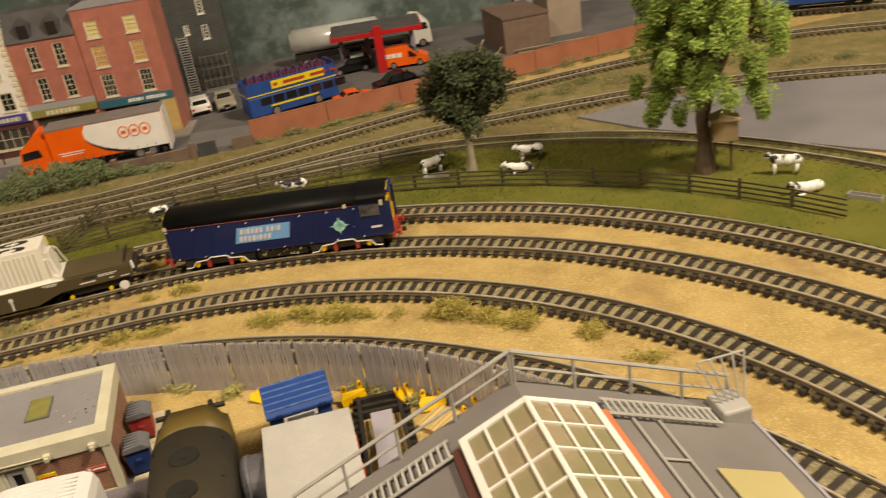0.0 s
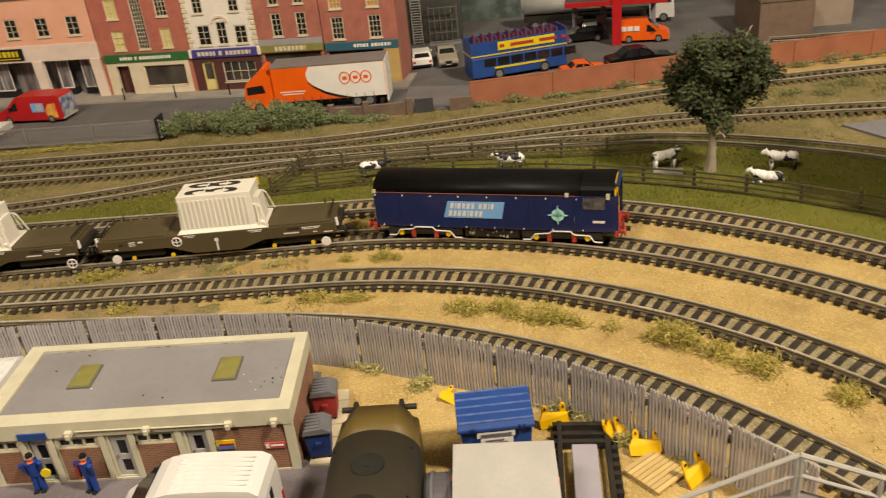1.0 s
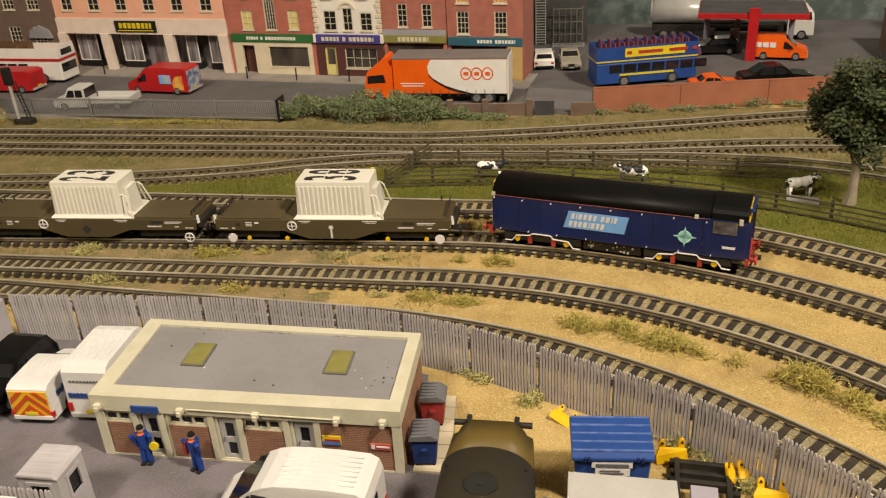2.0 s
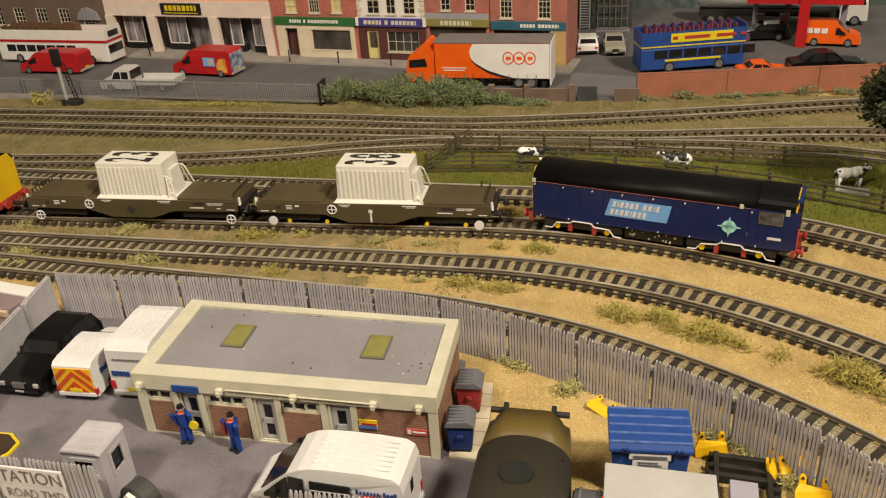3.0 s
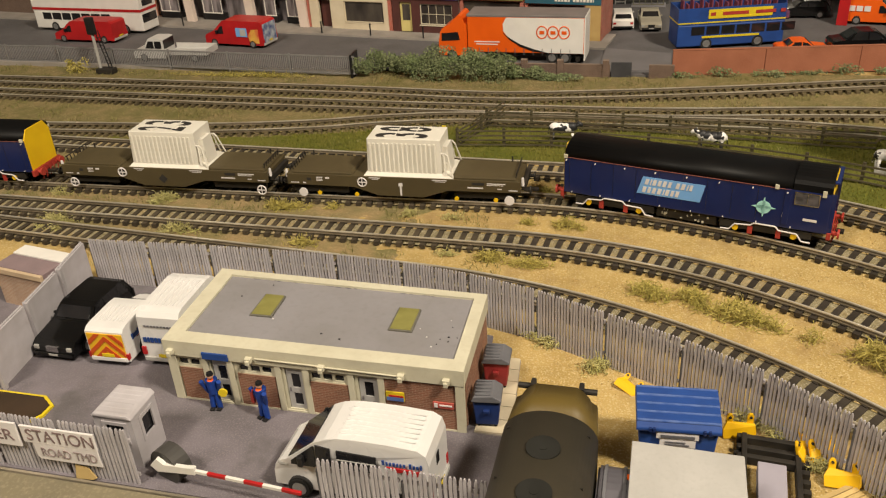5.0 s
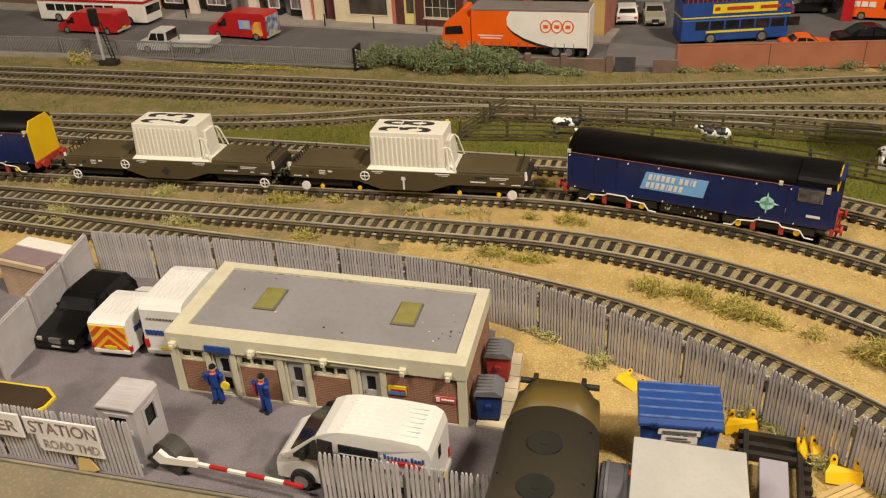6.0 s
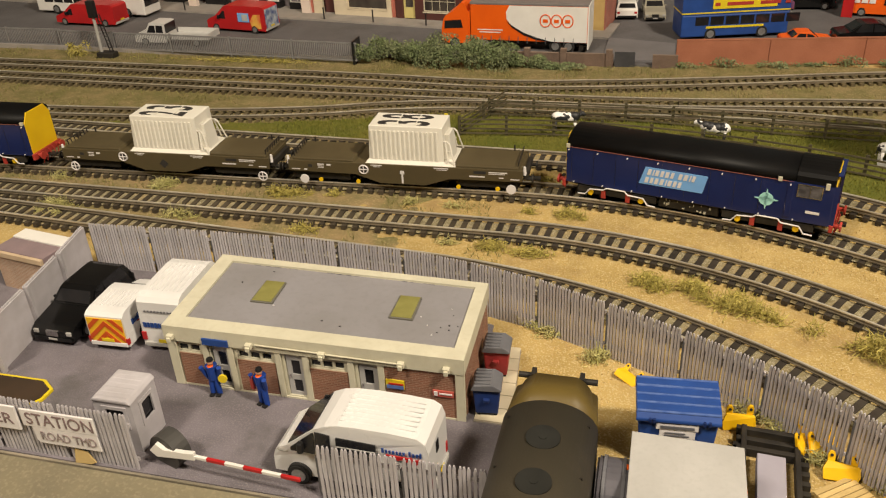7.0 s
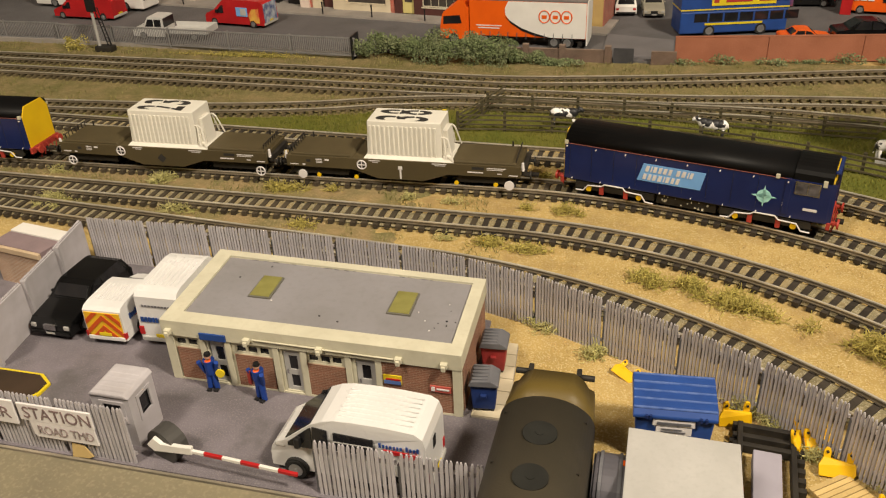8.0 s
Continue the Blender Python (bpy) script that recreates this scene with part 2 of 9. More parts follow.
FENCEGREY = mat("grey_fence_plastic", (0.48, 0.455, 0.48), (0.41, 0.385, 0.40), 90, 0.6, 0.15, rnd=0.1)
CREAM = mat("cream_render", (0.60, 0.57, 0.44), (0.53, 0.50, 0.38), 60, 0.7, 0.2, speck=(0.45, 0.40, 0.27), speck_amt=0.12, fine=350)
ROOFGREY = mat("grey_flat_roof", (0.26, 0.25, 0.265), (0.225, 0.215, 0.22), 30, 0.7, 0.2, speck=(0.17, 0.16, 0.16), speck_amt=0.1, fine=300)
HUTBRICK = brick_mat("hut_brick", (0.27, 0.11, 0.065), (0.20, 0.085, 0.05), (0.33, 0.22, 0.15))
DOORGREY = mat("door_grey", (0.42, 0.41, 0.40), (0.37, 0.36, 0.35), 80, 0.5)
SMOKED = mat("dark_glazing", (0.012, 0.012, 0.014), (0.02, 0.019, 0.02), 60, 0.12, spec=0.5)
WHITE = mat("white_plastic", (0.78, 0.76, 0.72), (0.72, 0.70, 0.66), 60, 0.4)
WHITEPAINT = mat("white_paint", (0.72, 0.71, 0.70), (0.66, 0.65, 0.64), 45, 0.3, spec=0.5)
SIGNWHITE = mat("white_card_sign", (0.74, 0.71, 0.70), (0.66, 0.63, 0.62), 70, 0.7)
SIGNTEXT = mat("sign_ink", (0.24, 0.17, 0.17), (0.18, 0.13, 0.13), 200, 0.7)
SIGNTEXT2 = mat("faded_sign_ink", (0.36, 0.29, 0.29), (0.28, 0.23, 0.23), 200, 0.7)
BLUE = mat("blue_plastic", (0.022, 0.068, 0.27), (0.017, 0.052, 0.21), 70, 0.45)
BINBLUE = mat("bin_navy", (0.012, 0.03, 0.13), (0.01, 0.024, 0.10), 90, 0.5)
BINRED = mat("bin_red", (0.30, 0.030, 0.03), (0.22, 0.025, 0.025), 90, 0.5)
BINLID = mat("bin_lid_grey", (0.14, 0.14, 0.155), (0.11, 0.11, 0.12), 90, 0.5)
CHEVYEL = mat("amber_reflective", (0.78, 0.46, 0.02), (0.72, 0.41, 0.015), 60, 0.5)
CHEVRED = mat("orange_red_reflective", (0.58, 0.085, 0.012), (0.50, 0.07, 0.01), 60, 0.5)
YELLOW = mat("yellow_plastic", (0.80, 0.47, 0.008), (0.72, 0.41, 0.006), 60, 0.45)
SIGNYEL = mat("sign_yellow", (0.72, 0.56, 0.02), (0.66, 0.50, 0.02), 60, 0.5)
RED = mat("red_paint", (0.46, 0.018, 0.02), (0.38, 0.014, 0.016), 60, 0.35)
ORANGE = mat("orange_paint", (0.80, 0.12, 0.008), (0.72, 0.10, 0.006), 40, 0.4)
BLACK = mat("black_paint", (0.010, 0.010, 0.011), (0.018, 0.017, 0.017), 60, 0.35)
RUBBER = mat("tyre_rubber", (0.015, 0.015, 0.015), (0.022, 0.021, 0.02), 200, 0.75)
RIM = mat("silver_rim", (0.50, 0.50, 0.50), (0.40, 0.40, 0.40), 300, 0.35, metal=0.8)
CHROME = mat("bright_metal", (0.65, 0.65, 0.65), (0.55, 0.55, 0.55), 300, 0.22, metal=1.0)
NAVY = mat("navy_loco_paint", (0.010, 0.021, 0.105), (0.008, 0.016, 0.082), 30, 0.22, spec=0.6)
CABGLASS = mat("cab_glass", (0.30, 0.28, 0.29), (0.10, 0.095, 0.10), 160, 0.15, spec=0.6)
LOCOBLACK = mat("loco_roof_black", (0.004, 0.004, 0.0042), (0.006, 0.0055, 0.0055), 40, 0.5, spec=0.15)
CARBLACK = mat("gloss_black", (0.005, 0.005, 0.0055), (0.008, 0.008, 0.008), 60, 0.14)
PANELBLUE = mat("pale_blue_panel", (0.19, 0.42, 0.80), (0.17, 0.38, 0.74), 60, 0.4)
TEALPALE = mat("pale_teal_emblem", (0.40, 0.75, 0.70), (0.34, 0.66, 0.62), 200, 0.4)
LOCOYEL = mat("loco_yellow", (0.80, 0.52, 0.01), (0.74, 0.46, 0.01), 50, 0.4)
BUFFRED = mat("buffer_beam_red", (0.42, 0.05, 0.035), (0.34, 0.04, 0.03), 90, 0.45)
OLIVE = mat("olive_brown_wagon", (0.090, 0.070, 0.034), (0.074, 0.057, 0.028), 35, 0.5, 0.1)
FRAMEDARK = mat("dark_underframe", (0.016, 0.014, 0.012), (0.028, 0.024, 0.019), 120, 0.6)
FLASK = mat("flask_cover_white", (0.74, 0.71, 0.63), (0.68, 0.65, 0.57), 40, 0.5, 0.08)
STENCIL = mat("stencil_black", (0.025, 0.023, 0.022), (0.035, 0.032, 0.03), 200, 0.6)
FENCEWOOD = mat("dark_timber_fence", (0.065, 0.055, 0.030), (0.10, 0.085, 0.045), 90, 0.8, 0.3, rnd=0.2)
BARK = mat("brown_bark", (0.11, 0.075, 0.05), (0.16, 0.115, 0.08), 150, 0.9, 0.8)
PALEBARK = mat("pale_bark", (0.36, 0.31, 0.23), (0.28, 0.24, 0.17), 150, 0.9, 0.5)
LEAFDARK = mat("dark_leaf", (0.034, 0.046, 0.016), (0.054, 0.066, 0.024), 90, 0.7, island=0.5)
LEAFLIGHT = mat("light_leaf", (0.29, 0.39, 0.085), (0.20, 0.285, 0.055), 60, 0.95, island=0.35)
DARKGREEN = mat("dark_green_roof", (0.056, 0.046, 0.030), (0.042, 0.036, 0.024), 20, 0.6, 0.15, patch=(0.075, 0.060, 0.040), patch_scale=30)
OLIVEGREEN = mat("olive_roof_end", (0.125, 0.086, 0.020), (0.095, 0.066, 0.017), 25, 0.5, 0.1)
FANBLACK = mat("fan_dark", (0.014, 0.014, 0.012), (0.02, 0.02, 0.017), 120, 0.6)
LIGHTGREY = mat("light_grey_card", (0.46, 0.45, 0.43), (0.40, 0.39, 0.37), 50, 0.75, 0.2, speck=(0.36, 0.35, 0.33), speck_amt=0.15, fine=500)
LILAC = mat("lilac_grey", (0.36, 0.34, 0.40), (0.32, 0.30, 0.35), 60, 0.5)
PALEWOOD = mat("pale_pallet_wood", (0.55, 0.40, 0.17), (0.47, 0.33, 0.13), 90, 0.75, 0.3, rnd=0.15)
TIN = mat("silver_grey_plastic", (0.42, 0.41, 0.39), (0.36, 0.35, 0.33), 70, 0.45, 0.1)


# ---- the baseboard and its surfaces ----
def sheet(name, outline, z0, z1, material, label, category="ground"):
    bm = bmesh.new()
    prism(bm, outline, z0, z1, "z")
    return solid(name, bm, material, label, category, kind="structure")


def uneven(name, x0, x1, y0, y1, nx, ny, z, amp, material, label, ragged=None):
    verts = []
    for j in range(ny + 1):
        for i in range(nx + 1):
            x, y = x0 + (x1 - x0) * i / nx, y0 + (y1 - y0) * j / ny
            h = amp * (noise.noise((x * 60, y * 60, 1)) + 0.5 * noise.noise((x * 190, y * 190, 4)))
            if ragged is not None:
                k = (x - ragged + 0.07 * noise.noise((x * 22, y * 34, 9)) + 0.03 * noise.noise((x * 75, y * 90, 2))) / 0.06
                h -= 0.0022 * min(1, max(0, k))
            verts.append((x, y, z + h))
    faces = [(j * (nx + 1) + i, j * (nx + 1) + i + 1, (j + 1) * (nx + 1) + i + 1, (j + 1) * (nx + 1) + i) for j in range(ny) for i in range(nx)]
    me = pydata(name, verts, faces, material)
    me.polygons.foreach_set("use_smooth", [True] * len(me.polygons))
    return tagged(new(name, me), label, "ground", kind="structure")


sheet("ground", [(-1.5, -0.5), (1.6, -0.5), (1.6, 1.5), (-1.5, 1.5)], -0.03, -0.0012, SAND, "layout baseboard covered with sandy tan scatter")
uneven("ballast_sand", -0.75, 0.75, 0.28, 0.66, 300, 76, 0.0004, 0.0006, SAND, "sandy tan ballast between the model tracks")
uneven("ballast_dark", -0.85, 0.95, 0.655, 0.88, 300, 40, 0.0006, 0.0007, SCRUB, "dark weathered ballast and scrub round the far tracks")
uneven("ballast_mixed", -0.85, 0.10, 0.485, 0.655, 380, 70, 0.0008, 0.0006,
       mat("mixed_ballast", (0.30, 0.21, 0.10), (0.17, 0.145, 0.06), 55, 0.95, 1.0, speck=(0.46, 0.35, 0.19), speck_amt=0.4, fine=1000, patch=(0.16, 0.15, 0.05), patch_scale=24),
       "brownish weathered ballast with moss between the tracks", ragged=-0.06)
sheet("yard_tarmac", [(-0.36, 0.2865), (0.0535, 0.2865), (0.0505, 0.345), (0.0335, 0.345), (0.028, 0.420), (-0.05, 0.437), (-0.225, 0.437), (-0.36, 0.40)], -0.001, 0.0016, TARMAC, "worn grey tarmac of the depot yard")
sheet("front_road", [(-0.9, 0.05), (0.09, 0.05), (0.09, 0.284), (-0.9, 0.284)], -0.001, 0.0012, OLIVEROAD, "dull olive-grey roadway outside the depot gate")
sheet("kerb", [(-0.9, 0.2844), (0.052, 0.2844), (0.052, 0.2856), (-0.9, 0.2856)], -0.001, 0.0020, mat("dirty_kerb", (0.30, 0.255, 0.19), (0.17, 0.15, 0.11), 40, 0.85, 0.4), "thin dirty kerb along the depot entrance")
fp = sheet("footpath", [(0.0335, 0.346), (0.0505, 0.346), (0.0455, 0.402), (0.0335, 0.404)], -0.001, 0.0014, PAVING, "cream paving slabs beside the brick hut")
SLAB = mat("cream_slab", (0.55, 0.48, 0.35), (0.47, 0.41, 0.29), 60, 0.8, 0.3, rnd=0.12)
for k in range(6):
    ya, yb = 0.3462 + k * 0.0094, 0.3462 + k * 0.0094 + 0.0089
    bm = bmesh.new()
    prism(bm, [(0.0337, ya), (0.0503 - 0.09 * (ya - 0.346), ya), (0.0503 - 0.09 * (yb - 0.346), yb), (0.0337, yb)], 0.0014, 0.0022, "z")
    part("slab", bm, SLAB, fp)
sheet("town_road", [(-1.4, 0.868), (0.10, 0.862), (0.12, 0.875), (0.42, 0.922), (1.0, 0.985), (1.0, 1.255), (-1.4, 1.255)], -0.001, 0.0024, ROAD, "dark grey town road and petrol station forecourt")
sheet("concrete_pad", [(0.42, 0.725), (0.455, 0.66), (0.50, 0.60), (0.62, 0.45), (0.80, 0.30), (1.1, 0.30), (1.0, 0.5), (0.72, 0.65), (0.60, 0.705), (0.49, 0.735)], -0.001, 0.0026, mat("dull_grey_card", (0.215, 0.205, 0.22), (0.185, 0.178, 0.19), 14, 0.75, 0.15), "plain grey card area between the curving tracks")
uneven("ballast_sand_east", 0.09, 0.75, -0.25, 0.283, 60, 50, 0.0004, 0.0005, SAND, "sandy tan scatter at the layout's near corner")

# ---- track ----
PITCH = 0.0076


def arc_line(x0, y0, th, r, back, fwd, step=0.004):
    """A straight that runs into a right-hand curve; (x0, y0) is where the curve begins."""
    out = []
    n = int(back / step)
    for i in range(n, 0, -1):
        out.append((x0 - math.cos(th) * i * step, y0 - math.sin(th) * i * step))
    cx, cy = x0 + math.sin(th) * r, y0 - math.cos(th) * r
    for i in range(int(fwd / step) + 1):
        a = th - i * step / r
        out.append((cx - math.sin(a) * r, cy + math.cos(a) * r))
    return out


def smooth_line(pts, step=0.004):
    """A Catmull-Rom line through a few control points."""
    P = [Vector((*p, 0)) for p in pts]
    P = [2 * P[0] - P[1]] + P + [2 * P[-1] - P[-2]]
    out = []
    for i in range(1, len(P) - 2):
        n = max(2, int((P[i + 1] - P[i]).length / step))
        for k in range(n):
            t = k / n
            a, b, c, d = P[i - 1], P[i], P[i + 1], P[i + 2]
            q = 0.5 * ((2 * b) + (c - a) * t + (2 * a - 5 * b + 4 * c - d) * t * t + (3 * b - a - 3 * c + d) * t ** 3)
            out.append((q.x, q.y))
    out.append((P[-2].x, P[-2].y))
    return out


class Line:
    """Arc-length lookup along a polyline."""

    def __init__(self, pts):
        self.p = np.array(pts)
        d = np.linalg.norm(np.diff(self.p, axis=0), axis=1)
        self.s = np.concatenate([[0], np.cumsum(d)])
        self.length = float(self.s[-1])

    def at(self, s):
        x, y = float(np.interp(s, self.s, self.p[:, 0])), float(np.interp(s, self.s, self.p[:, 1]))
        e = 0.004
        dx = float(np.interp(s + e, self.s, self.p[:, 0]) - np.interp(s - e, self.s, self.p[:, 0]))
        dy = float(np.interp(s + e, self.s, self.p[:, 1]) - np.interp(s - e, self.s, self.p[:, 1]))
        return x, y, math.atan2(dy, dx)


bm = bmesh.new()
box(bm, -0.0017, 0.0017, -0.0131, 0.0131, 0.0, 0.0026)
for sy in (-1, 1):
    box(bm, -0.0012, 0.0012, sy * 0.0087 - 0.0016, sy * 0.0087 + 0.0016, 0.0026, 0.0033)
SLEEPER_NEW = mesh_of("sleeper", bm, BLACKPL)
SLEEPER_OLD = SLEEPER_NEW.copy()
SLEEPER_OLD.materials.clear()
SLEEPER_OLD.materials.append(OLDPL)


def rail_mesh(line, off, z0):
    prof = [(-0.0009, 0.0), (-0.0009, 0.0004), (-0.0003, 0.0006), (-0.0003, 0.0016), (-0.00055, 0.0019), (-0.00055, 0.0026), (0.00055, 0.0026), (0.00055, 0.0019), (0.0003, 0.0016), (0.0003, 0.0006), (0.0009, 0.0004), (0.0009, 0.0)]
    n = int(line.length / 0.006) + 1
    verts, faces = [], []
    for i in range(n + 1):
        x, y, a = line.at(line.length * i / n)
        nx, ny = -math.sin(a), math.cos(a)
        for u, v in prof:
            verts.append((x + nx * (off + u), y + ny * (off + u), z0 + v))
    k = len(prof)
    mi = []
    for i in range(n):
        for j in range(k):
            faces.append((i * k + j, i * k + (j + 1) % k, (i + 1) * k + (j + 1) % k, (i + 1) * k + j))
            mi.append(1 if j in (5, 4, 6) else 0)
    faces += [tuple(range(k)), tuple(range(n * k, n * k + k))[::-1]]
    me = pydata("rail", verts, faces, RAILWEB)
    me.materials.append(RAILTOP)
    me.polygons.foreach_set("material_index", mi + [0, 0])
    bmr = bmesh.new()
    bmr.from_mesh(me)
    bmesh.ops.recalc_face_normals(bmr, faces=bmr.faces[:])
    bmr.to_mesh(me)
    bmr.free()
    return me


BEDSTONE = mat("grey_ballast", (0.27, 0.23, 0.13), (0.17, 0.14, 0.072), 260, 0.95, 1.0, speck=(0.45, 0.40, 0.29), speck_amt=0.5, fine=1500, patch=(0.40, 0.29, 0.13), patch_scale=22)
SLEEPER_FAR = SLEEPER_NEW.copy()
SLEEPER_FAR.materials.clear()
SLEEPER_FAR.materials.append(FARPL)


def track(pts, label, new_from=None, z=0.0012, old=None):
    """A length of model track: two rails and single sleepers; beyond new_from (x) the sleepers are fresh black plastic."""
    line = Line(pts)
    t = tagged(new("railway_track"), label, "track", "model railway tracks", "structure")
    for off in (-0.0087, 0.0087):
        ob = new("rail", rail_mesh(line, off, z + 0.0032))
        ob.parent = t
    if new_from is not None:
        nb = int(line.length / 0.006) + 1
        V, F = [], []
        for i in range(nb + 1):
            x, y, a = line.at(line.length * i / nb)
            for u, h in ((-0.0098, 0.0006), (-0.0085, 0.0019), (0.0, 0.0017), (0.0085, 0.0019), (0.0098, 0.0006)):
                V.append((x - math.sin(a) * u, y + math.cos(a) * u, z + h + random.uniform(-0.0002, 0.0002)))
        for i in range(nb):
            F += [(5 * i + q, 5 * i + q + 1, 5 * i + q + 6, 5 * i + q + 5) for q in range(4)]
        ob = new("ballast_bed", pydata("ballast_bed", V, F, BEDSTONE))
        ob.parent = t
        tagged(ob, "grey-green ballast between the sleepers")
    n = int(line.length / PITCH)
    for i in range(n):
        x, y, a = line.at((i + 0.5) * PITCH)
        ob = new("sleeper", SLEEPER_NEW if new_from is not None and x > new_from else (old or SLEEPER_OLD))
        ob.parent = t
        ob.matrix_basis = pose(x, y, z + random.uniform(-0.0002, 0.0002), 0, 0, math.degrees(a) + random.uniform(-0.8, 0.8))
    return line


T0 = track(arc_line(-0.0295, 0.4699, -0.0714, 0.4213, 0.42, 0.56), "curved model track with black sleepers beside the palisade fence", -0.1)
T1 = track(arc_line(0.0124, 0.5186, -0.0101, 0.3815, 0.62, 0.62), "model track, old brown sleepers joining a new black-sleepered curve", 0.0)
T2 = track(arc_line(0.0036, 0.5745, 0.030, 0.4531, 0.75, 0.72), "model track under the train, curving away on black sleepers", 0.045)
T3 = track(arc_line(0.0366, 0.628, -0.0201, 0.4876, 0.75, 0.72), "model track along the meadow fence with black sleepers", -0.3)
T4 = track(smooth_line([(-0.9, 0.655), (-0.6, 0.661), (-0.41, 0.672), (-0.28, 0.682), (-0.187, 0.699), (-0.124, 0.718), (-0.05, 0.731), (0.056, 0.731), (0.142, 0.735), (0.223, 0.732), (0.30, 0.716), (0.40, 0.668), (0.475, 0.605), (0.535, 0.525), (0.575, 0.44), (0.60, 0.33)]), "far model track diverging past the meadow, shiny worn rails", z=0.0, old=SLEEPER_FAR)
T5 = track(smooth_line([(-1.1, 0.765), (-0.6, 0.757), (-0.3, 0.752), (-0.13, 0.751), (0.05, 0.752), (0.13, 0.756), (0.2, 0.764), (0.28, 0.770), (0.37, 0.766), (0.495, 0.752), (0.60, 0.722), (0.715, 0.664), (0.85, 0.55), (0.95, 0.42)]), "far model track with worn bright rails", z=0.0004, old=SLEEPER_FAR)
T6 = track(smooth_line([(-1.1, 0.800), (-0.5, 0.796), (-0.2, 0.792), (-0.05, 0.786), (0.05, 0.797), (0.175, 0.820), (0.29, 0.845), (0.40, 0.860), (0.55, 0.868), (0.69, 0.852), (0.82, 0.80), (0.95, 0.70)]), "farthest model track below the town's wall", z=0.0, old=SLEEPER_FAR)
T7 = track(smooth_line([(0.45, 1.0), (0.62, 0.985), (0.74, 0.955), (0.88, 0.88), (1.0, 0.78)]), "model track behind the lineside at the layout's end", z=0.0012)


# ---- palisade fence ----
def palisade_panel(name, length, n, height, label, category="fence"):
    t = thing(name, Matrix(), label, category, "palisade fence panels")
    gap = 0.0007
    w = (length - 2 * gap) / n
    b = bmesh.new()
    pw = w * 0.66
    prism(b, [(-pw / 2, 0), (pw / 2, 0), (pw / 2, height - 0.0016), (pw * 0.2, height), (-pw * 0.2, height), (-pw / 2, height - 0.0016)], -0.0004, 0.0004, "y")
    first = None
    for i in range(n):
        m = pose(gap + (i + 0.5) * w + random.uniform(-0.0001, 0.0001), 0, 0, 0, random.uniform(-0.6, 0.6), 0)
        if first is None:
            first = part("paling", b, FENCEGREY, t)
            first.matrix_basis = m
        else:
            twin(first, t, m)
    for z in (0.006, height - 0.007):
        b = bmesh.new()
        box(b, gap * 0.6, length - gap * 0.6, 0.0004, 0.0013, z, z + 0.0016)
        part("cross_rail", b, FENCEGREY, t)
    b = bmesh.new()
    box(b, -0.0008, 0.0008, 0.0014, 0.0030, 0, height - 0.0075)
    part("post", b, BINLID, t, "dark grey post behind the joint")
    return t


PANEL = palisade_panel("palisade_fence", 0.0386, 22, 0.0315, "light grey palisade fence panel with pointed palings")
GATE_PANEL = palisade_panel("palisade_fence", 0.0345, 17, 0.0315, "grey palisade fence panel beside the depot gate")
fence_line = Line(smooth_line([(-0.219, 0.4365), (-0.12, 0.4405), (-0.03, 0.4388), (0.035, 0.4264), (0.071, 0.4125), (0.103, 0.3985), (0.136, 0.3828), (0.167, 0.3640), (0.203, 0.334), (0.234, 0.300), (0.26, 0.262)]))
n_pan = int(fence_line.length / 0.0388)
for i in range(n_pan):
    xa, ya, _ = fence_line.at(i * 0.0388)
    xb, yb, _ = fence_line.at((i + 1) * 0.0388)
    m = pose(xa, ya, 0.0, 0, 0, math.degrees(math.atan2(yb - ya, xb - xa)))
    if i == 0:
        PANEL.matrix_basis = m
    else:
        copy_thing(PANEL, m)
# side fence on the west of the yard: solid corrugated look seen from inside
for k, (xa, ya, xb, yb) in enumerate([(-0.2160, 0.4030, -0.2222, 0.4368), (-0.2110, 0.3690, -0.2158, 0.4020), (-0.2065, 0.3350, -0.2108, 0.3680)]):
    t = thing("side_fence", pose(xa, ya, 0, 0, 0, math.degrees(math.atan2(yb - ya, xb - xa))), "smooth grey palisade fence panel, seen from its back", "fence", "side fence panels")
    b = bmesh.new()
    prism(b, [(0.0001, 0), (0.0014, 0), (0.0014, 0.0296), (0.00075, 0.0305), (0.0001, 0.0296)], 0.0, 0.0006, "y")
    bd = part("board", b, FENCEGREY, t)
    for q in range(1, 22):
        twin(bd, t, pose(0.0015 * q, 0, 0))
    b = bmesh.new()
    box(b, 0.0, 0.033, -0.0009, -0.0001, 0.001, 0.0292)
    part("backing", b, FENCEGREY, t)
    b = bmesh.new()
    box(b, -0.001, 0.001, -0.003, -0.001, 0, 0.0305)
    part("post", b, FENCEGREY, t)
# gate fences along the road
for k, x in enumerate((-0.1325, -0.1670, -0.2015, -0.0165, 0.0185)):
    m = pose(x, 0.2885, -0.0015 if x > -0.05 else 0.0, 0, 0, 0.5 if x > -0.05 else -0.6)
    if k == 0:
        GATE_PANEL.matrix_basis = m
    else:
        copy_thing(GATE_PANEL, m)

